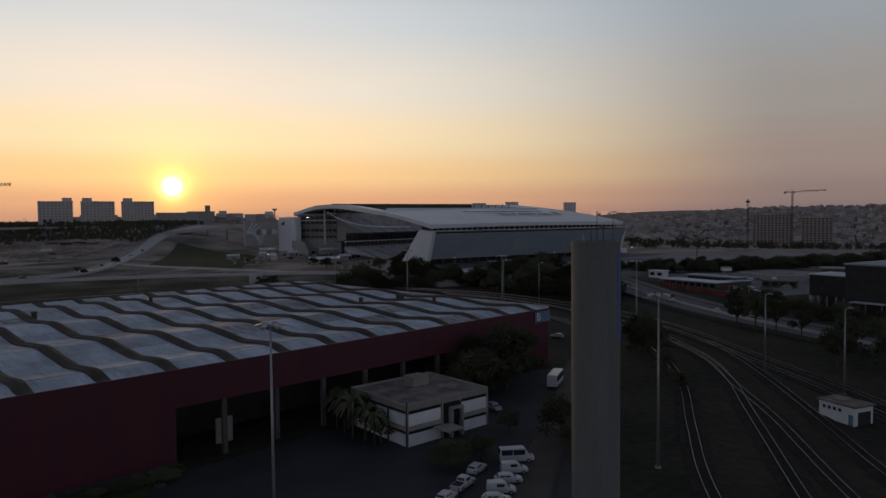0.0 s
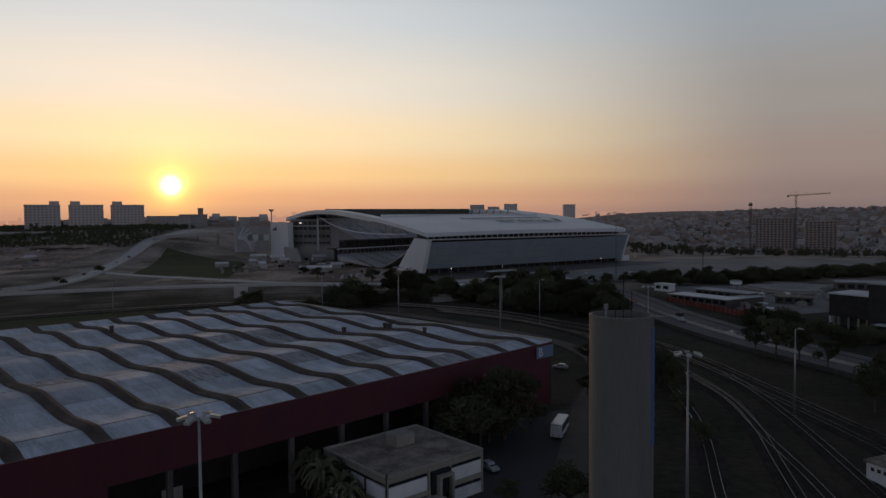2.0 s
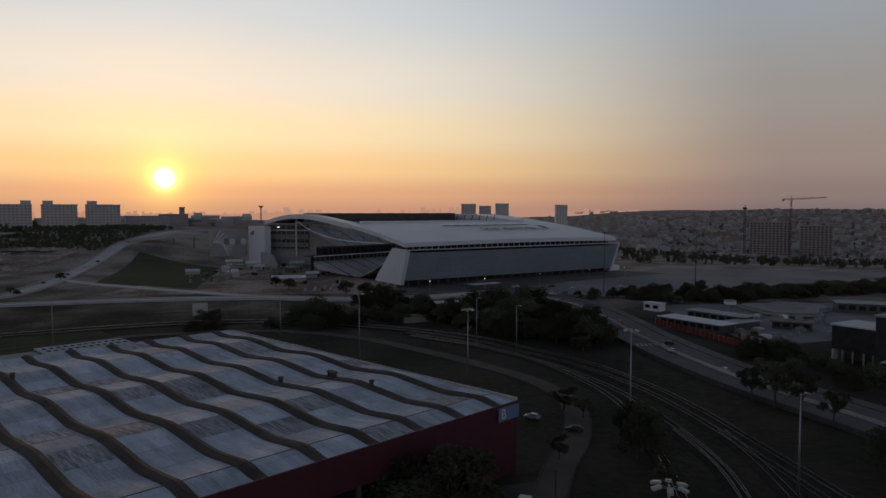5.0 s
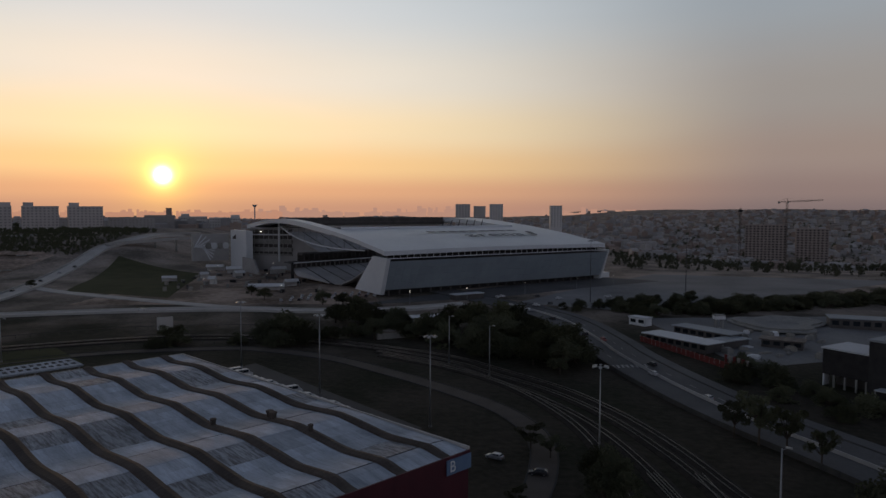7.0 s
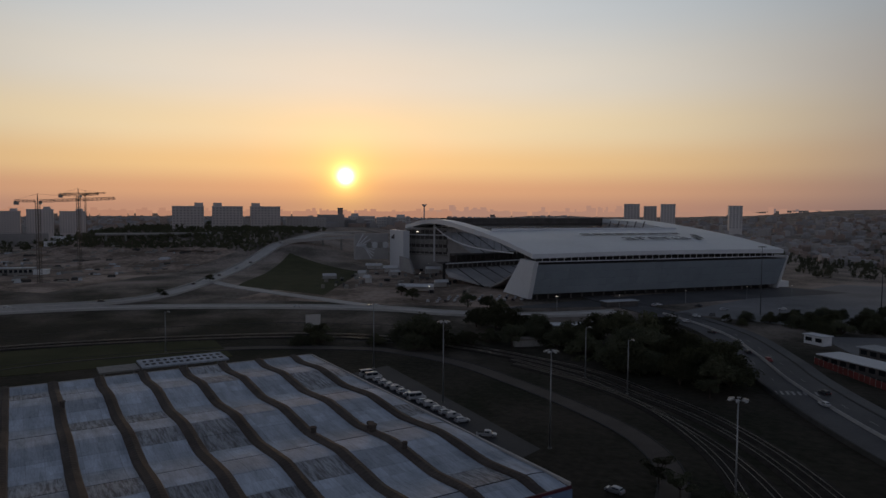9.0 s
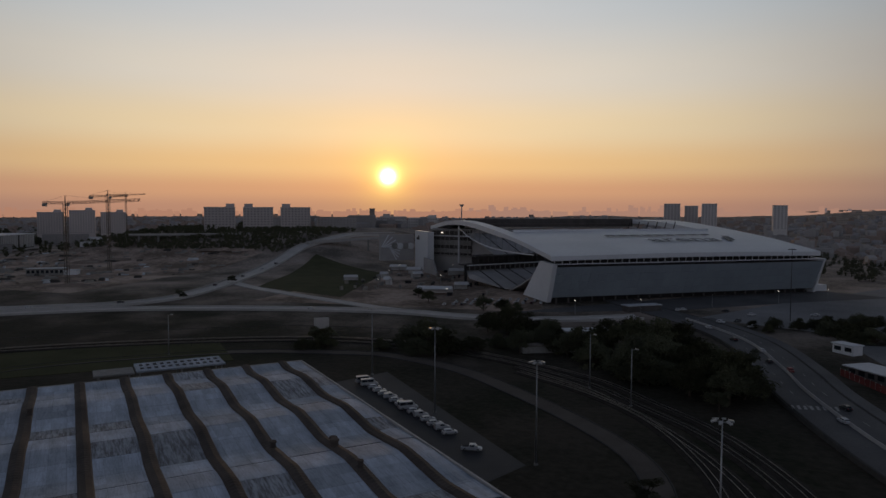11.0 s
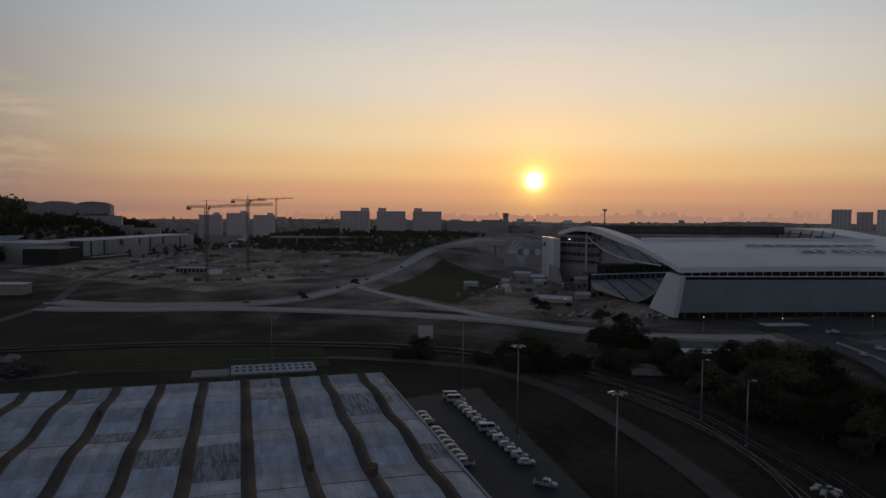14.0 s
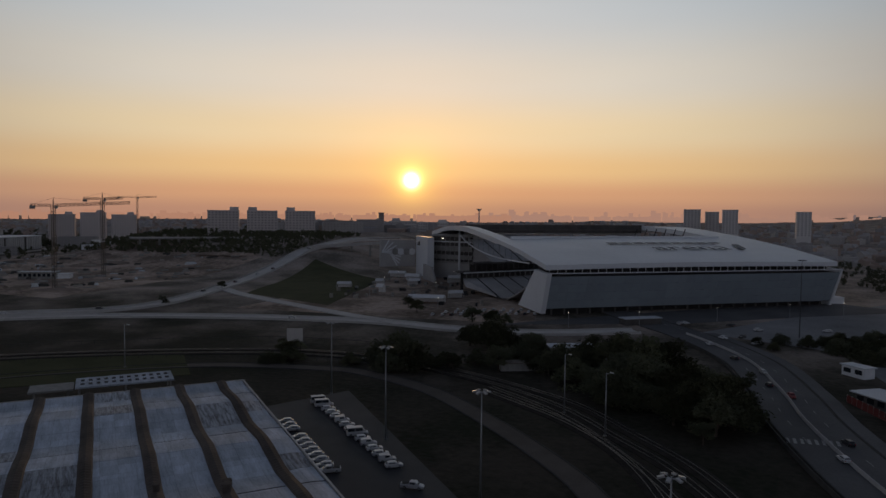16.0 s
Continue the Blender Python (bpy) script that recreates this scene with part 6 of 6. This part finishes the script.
low_block("white_roof_store", -502, 334, 33, 62, 36, 7, CONCRETE, SHEET_PALE, "broad low store with a white roof", windows=5)
low_block("low_store", -438, 346, 33, 30, 12, 7, BEIGE, SHEET_PALE, "low beige store beside the road")
low_block("yard_store", -254, 205, 35, 20, 10, 5, CONCRETE, ROOF_FELT, "dark-roofed concrete yard store")
for k in range(24):
    x, y = rq.uniform(-262, -200), rq.uniform(200, 250)
    w, h = rq.uniform(3, 9), rq.uniform(0.6, 1.8)
    whole("scrap_pile", Shape().box(-w / 2, -1, -0.2, w / 2, 1, h).box(-w / 3, -0.7, h, w / 2.5, 0.6, h * 1.5), rq.choice((KERB_DIRTY, DARK, CONCRETE, KERB_DIRTY)), "low dark pile of scrap timber", "pile", "scrap piles", at=Matrix.Translation(P(x, y)) @ Matrix.Rotation(rq.uniform(0.3, 0.9), 4, "Z"))
    
# domed roofs on the hill
dome = thing("domed_hall", Matrix.Translation((-1010, 720, 44)) @ Matrix.Rotation(radians(48), 4, "Z"), "hall with three shallow domed roofs on the hill", "hall")
part("wall", Shape().box(-75, -20, -14, 75, 20, 22), CONCRETE, dome)
for k in (-1, 0, 1):
    s = Shape()
    n = 14
    s.slab([[(k * 50 + 25 * math.cos(math.pi * (1 - i / n)), y, 22 + 7 * math.sin(math.pi * i / n)) for i in range(n + 1)] for y in (-20, 20)], 0.5)
    for y in (-19.5, 19.5):                               # closed gable under each curve
        s.add([(k * 50 + 25 * math.cos(math.pi * (1 - i / n)), y, 22 + 6.9 * math.sin(math.pi * i / n)) for i in range(n + 1)], (tuple(range(n + 1)),))
    part("dome", s, CONCRETE, dome, "shallow curved roof")

# ---- flats, cranes and towns far off ----
FLAT = material("grey_flats_render", (0.5, 0.45, 0.43), (0.62, 0.565, 0.54), 0.85, 0, 0.1, 2, 0.05)


FAR_GLASS = plain("dull_far_windows", (0.26, 0.245, 0.24), 0.4)
PALE_TOWER = material("pale_tower_render", (0.52, 0.5, 0.49), (0.64, 0.62, 0.6), 0.85, 0, 0.1, 2, 0.05)


RAW = material("raw_brick_and_concrete", (0.26, 0.215, 0.19), (0.4, 0.34, 0.31), 0.9, 0, 0.2, 3, 0.1)


def flats(x, y, ang, w, d, z0, z1, floors, cols, name="apartment_tower", label="grey slab block of flats with rows of windows", group="three slab blocks", mat=None, cap=True, glass=None, cap_at=0.12):
    mat = mat or FLAT
    b = thing(name, Matrix.Translation((x, y, z0)) @ Matrix.Rotation(radians(ang), 4, "Z"), label, "apartment building", group)
    h = z1 - z0
    part("wall", Shape().box(-w / 2, -d / 2, -14, w / 2, d / 2, h), mat, b)
    part("roof", Shape().box(-w / 2 - 0.3, -d / 2 - 0.3, h, w / 2 + 0.3, d / 2 + 0.3, h + 0.8), mat, b, "flat roof edge")
    if cap:
        part("lift_house", Shape().box(w * cap_at, -d / 4, h + 0.8, w * (cap_at + 0.28), d / 4, h + 4.6), mat, b, "lift house")
    fw, fh = w / cols, h / floors
    for i in range(cols):
        for j in range(floors):
            xx, zz = -w / 2 + fw * (i + 0.5), fh * (j + 0.3)
            part("window", Shape().box(xx - fw * 0.26, -d / 2 - 0.12, zz, xx + fw * 0.26, -d / 2 - 0.0, zz + fh * 0.45), glass or FAR_GLASS, b)
    return b


t0, t1 = Vector((-459, 750)), Vector((-390, 799))
for k in range(3):
    p = t0.lerp(t1, k / 2)
    flats(p.x, p.y, 34, 33.5, 14, 32, 61.5, 10, 9, cap_at=0.2 if k == 0 else -0.46)
for k in range(3):
    flats(-885 + 34 * k, 905 + 28 * k, 44, 36, 16, 20, 53 + 3 * (k % 2), 11, 10, label="broad hazy block of flats beyond the hill", group="blocks beyond the hill")
for x, y, w, z1, cap in ((-415, 989, 40, 45.5, 0.1), (-357, 1017, 38, 48.5, -0.4), (-318, 1034, 42, 47.0, 0.2)):
    flats(x, y, 22, w, 13, 20, z1, 7, 12, label="long pale slab of flats below the sunset", group="slabs beyond the ramp", mat=PALE_TOWER, cap_at=cap)
chim = thing("brick_chimney", Matrix.Translation((-385, 1004, 20)) @ Matrix.Rotation(radians(20), 4, "Z"), "square dark chimney tower beside the flats", "chimney")
part("shaft", Shape().box(-3.6, -3, -10, 3.6, 3, 40), RAW, chim, "dark square shaft")
part("cap", Shape().box(-4, -3.4, 40, 4, 3.4, 41), RAW, chim, "flat cap")
flats(22, 1690, 0, 34, 18, 20, 72.5, 14, 5, label="tall pale tower block on the skyline", group="skyline towers", mat=PALE_TOWER, cap=False)
flats(93, 1550, 0, 28, 18, 25, 71.5, 13, 5, label="tall pale tower block on the skyline", group="skyline towers", mat=PALE_TOWER, cap=False)
flats(62, 1720, 0, 28, 18, 20, 68, 10, 4, label="tall grey tower block on the skyline", group="skyline towers", mat=PALE_TOWER, cap=False)
flats(214, 1505, 0, 24, 18, 25, 68.3, 12, 4, label="tall dark tower block on the skyline", group="skyline towers", mat=PALE_TOWER, cap=False)
flats(470, 1100, -23, 56, 20, -14, 38.5, 14, 11, "unfinished_block", "raw concrete apartment block under construction", "blocks under construction", RAW, False, DARK)
flats(526, 1076, -23, 42, 20, -14, 33.5, 13, 8, "unfinished_block", "raw concrete apartment block under construction", "blocks under construction", RAW, False, DARK)


def lattice(s, p, q, w, n, thick=0.16):
    p, q = Vector(p), Vector(q)
    d = (q - p).normalized()
    a = d.orthogonal().normalized() * w / 2
    b = d.cross(a.normalized()) * w / 2
    c = [a + b, a - b, -a - b, -a + b]
    for k in c:
        s.tube(p + k, q + k, thick, n=4)
    for i in range(n):
        u, v = p.lerp(q, i / n), p.lerp(q, (i + 1) / n)
        for k in range(4):
            s.tube(u + c[k], v + c[(k + 1) % 4], 0.09, n=4)
    return s


CRANE_PAINT = plain("dull_crane_steel", (0.12, 0.1, 0.08), 0.7)


def crane(x, y, top, ang, jib, back, label="yellow tower crane with a long level jib"):
    g = ground_z(x, y)
    c = thing("tower_crane", Matrix.Translation((x, y, g)) @ Matrix.Rotation(radians(ang), 4, "Z"), label, "crane", "tower cranes")
    h = top - g
    part("mast", lattice(Shape(), (0, 0, -1), (0, 0, h), 2.0, 22, 0.26), CRANE_PAINT, c, "lattice mast")
    part("jib", lattice(Shape(), (1, 0, h), (jib, 0, h + jib * 0.05), 1.3, 18, 0.2), CRANE_PAINT, c, "lattice jib")
    part("counter_jib", lattice(Shape(), (-1, 0, h), (-back, 0, h), 1.2, 6), CRANE_PAINT, c, "short counter jib")
    part("counterweight", Shape().box(-back, -1, h - 2.5, -back + 3, 1, h - 0.3), CONCRETE, c, "concrete counterweight")
    part("cab", Shape().box(0.6, 0.8, h - 2.2, 2.6, 2.2, h - 0.2), WHITE, c, "white cab")
    part("apex", Shape().tube((0, 0, h), (0, 0, h + 5), 0.5, 0.2, 6), CRANE_PAINT, c)
    part("tie", Shape().tube((0, 0, h + 5), (jib * 0.7, 0, h + jib * 0.035 + 0.6), 0.08, n=4).tube((0, 0, h + 5), (-back + 1, 0, h + 0.6), 0.08, n=4), CRANE_PAINT, c, "tie bars")


crane(490, 1078, 73, -20, 46, 12)
crane(-404, 530, 70.5, 38, 15, 14)
crane(-366, 453, 64.5, 40, 48, 14)
crane(-830, 1002, 82, 38, 30, 30)
mast = thing("radio_mast", Matrix.Translation(P(438, 1115)), "dark lattice radio mast with a platform", "mast")
part("lattice", lattice(Shape(), (0, 0, -1), (0, 0, 78), 2.2, 22), DARK, mast)
part("platform", Shape().tube((0, 0, 72), (0, 0, 75), 3, n=10), DARK, mast, "round platform")
wtower = thing("mushroom_tower", Matrix.Translation((-633, 2240, 18)), "far water tower with a flared top", "water tower")
part("stem", Shape().tube((0, 0, -10), (0, 0, 50), 2, n=10), FLAT, wtower)
part("cup", Shape().tube((0, 0, 48), (0, 0, 56), 3, 9, 14), FLAT, wtower, "flared tank")

# railway viaduct below the flats
via = thing("rail_viaduct", Matrix.Identity(4), "long low concrete rail viaduct below the flats", "viaduct")
va, vb = Vector((-500, 655, 0)), Vector((-270, 812, 0))
vl = [va.lerp(vb, k / 30) for k in range(31)]
part("deck", ribbon(vl, (-4, 4), 0, 1.6, lift=lambda i: 33.5), CONCRETE, via, "grey concrete deck")
part("parapet", ribbon(vl, (-4.2, -3.9), 0.9, 1.2, lift=lambda i: 33.5), KERB, via, "pale parapet")
for i in range(1, 30, 2):
    p = vl[i]
    part("pier", Shape().tube((p.x, p.y, ground_z(p.x, p.y) - 3), (p.x, p.y, 32), 1.2, n=8), CONCRETE, via, "concrete pier")

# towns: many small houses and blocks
# wall tones lifted and drawn close together, haze put into the base colour
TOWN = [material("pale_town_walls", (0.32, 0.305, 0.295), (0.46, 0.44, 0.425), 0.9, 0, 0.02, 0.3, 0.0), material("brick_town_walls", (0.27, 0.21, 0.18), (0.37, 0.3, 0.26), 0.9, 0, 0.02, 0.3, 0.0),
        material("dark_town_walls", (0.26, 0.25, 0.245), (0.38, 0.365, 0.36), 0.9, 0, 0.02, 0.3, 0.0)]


def town(name, count, az0, az1, r0, r1, h0, h1, w0, w1, seed, label):
    r = random.Random(seed)
    shapes = [Shape() for _ in TOWN]
    for _ in range(count):
        a, d = radians(r.uniform(az0, az1)), r.uniform(r0 ** 0.5, r1 ** 0.5) ** 2
        x, y = d * math.sin(a), d * math.cos(a)
        n, q = -0.77 * (x + 675) + 0.63 * (y - 543), 0.63 * (x + 675) + 0.77 * (y - 543)
        if 40 < n < 660 and -450 < q < 350:
            continue
        if d < 780 and -350 < x < 260:
            continue
        if 420 < x < 600 and 980 < y < 1120:
            continue
        w, dd, h = r.uniform(w0, w1), r.uniform(w0, w1) * 0.8, h0 + (h1 - h0) * r.random() ** 2.2
        g = ground_z(x, y)
        m = Matrix.Translation((x, y, g)) @ Matrix.Rotation(r.uniform(-0.6, 0.6), 4, "Z")
        s = shapes[r.randrange(len(shapes))]
        s.box(-w / 2, -dd / 2, -8, w / 2, dd / 2, h, m)
        if r.random() < 0.5:
            s.box(-w / 5, -dd / 5, h, w / 5, dd / 5, h + r.uniform(1, 3), m)
        else:
            hw, hd = w / 2 + 0.3, dd / 2 + 0.3
            s.add([m @ Vector(p) for p in ((-hw, -hd, h), (hw, -hd, h), (hw, hd, h), (-hw, hd, h), (-hw, 0, h + dd * 0.22), (hw, 0, h + dd * 0.22))], ((0, 1, 5, 4), (2, 3, 4, 5), (1, 2, 5), (3, 0, 4)))
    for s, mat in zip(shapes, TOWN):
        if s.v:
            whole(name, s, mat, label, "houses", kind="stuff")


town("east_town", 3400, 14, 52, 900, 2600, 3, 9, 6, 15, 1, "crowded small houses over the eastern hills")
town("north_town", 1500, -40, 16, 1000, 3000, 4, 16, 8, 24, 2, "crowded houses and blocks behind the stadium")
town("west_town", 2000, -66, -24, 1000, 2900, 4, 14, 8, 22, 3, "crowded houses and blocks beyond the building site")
rf = random.Random(17)
for k in range(26):
    a, d = radians(-60 + 42 * rf.random()), rf.uniform(900, 1250)
    x, y = d * math.sin(a), d * math.cos(a)
    w, h = rf.uniform(24, 60), rf.uniform(9, 17)
    g = ground_z(x, y)
    b = thing("housing_block", Matrix.Translation((x, y, g)) @ Matrix.Rotation(-a + rf.uniform(-0.2, 0.2), 4, "Z"), "long pale housing block with window rows", "apartment building", "housing blocks")
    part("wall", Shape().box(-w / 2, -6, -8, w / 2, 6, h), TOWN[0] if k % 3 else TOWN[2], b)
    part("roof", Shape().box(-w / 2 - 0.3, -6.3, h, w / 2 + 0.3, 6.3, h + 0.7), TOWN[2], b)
    n = int(w / 4)
    win = Shape()
    for i in range(n):
        for j in range(int(h / 3)):
            win.box(-w / 2 + 4 * i + 1, -6.12, 3 * j + 1, -w / 2 + 4 * i + 2.6, -6.0, 3 * j + 2.3)
    tagged(part("window_grid", win, FAR_GLASS, b, "dark windows"), kind="stuff")
grove("town_trees", [(d * math.sin(a), d * math.cos(a)) for a, d in ((radians(rf.choice((rf.uniform(-64, -30), rf.uniform(16, 50)))), rf.uniform(850, 1900)) for _ in range(1500))], 4, 11, "dark street trees among the houses", 6)

# the last skyline, its haze put in as one flat glowing colour
def skyline(name, dist, az0, az1, count, h0, h1, colour, seed):
    r = random.Random(seed)
    s = Shape()
    for _ in range(count):
        a = radians(r.uniform(az0, az1))
        d = dist + r.uniform(-150, 150)
        x, y = d * math.sin(a), d * math.cos(a)
        w, h = r.uniform(8, 34), h0 + (h1 - h0) * r.random() ** 6
        m = Matrix.Translation((x, y, 20)) @ Matrix.Rotation(-a, 4, "Z")
        s.box(-w / 2, -8, -40, w / 2, 8, h, m)
    mat = bpy.data.materials.new(name)
    mat.use_nodes = True
    nt = mat.node_tree
    nt.nodes.clear()
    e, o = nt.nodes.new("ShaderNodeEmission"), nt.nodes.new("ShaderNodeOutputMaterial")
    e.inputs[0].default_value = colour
    nt.links.new(e.outputs[0], o.inputs[0])
    whole(name, s, mat, "far skyline of towers in a flat glowing haze colour", "backdrop", kind="structure")


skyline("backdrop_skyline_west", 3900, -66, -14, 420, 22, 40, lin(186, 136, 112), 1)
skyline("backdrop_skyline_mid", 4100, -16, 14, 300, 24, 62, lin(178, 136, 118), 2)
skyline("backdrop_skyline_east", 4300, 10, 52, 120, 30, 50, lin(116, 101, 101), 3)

# ---- small lamps that are lit ----
for x, y, h in ((20, 455, 7), (56, 483, 7), (92, 509, 7), (-12, 440, 7), (120, 528, 7), (-150, 500, 6), (-168, 560, 6), (-120, 540, 6), (-92, 470, 6), (-180, 610, 6), (-140, 630, 6), (-100, 600, 6)):
    g = ground_z(x, y)
    lamp = thing("forecourt_lamp", Matrix.Translation((x, y, g)), "slim lit lamp post before the stadium", "street lamp", "lit lamps")
    part("post", Shape().tube((0, 0, -0.3), (0, 0, h), 0.12, 0.08, 6), LAMP_STEEL, lamp)
    part("globe", Shape().box(-0.2, -0.2, h, 0.2, 0.2, h + 0.25), GLOW, lamp, "lit lamp head")
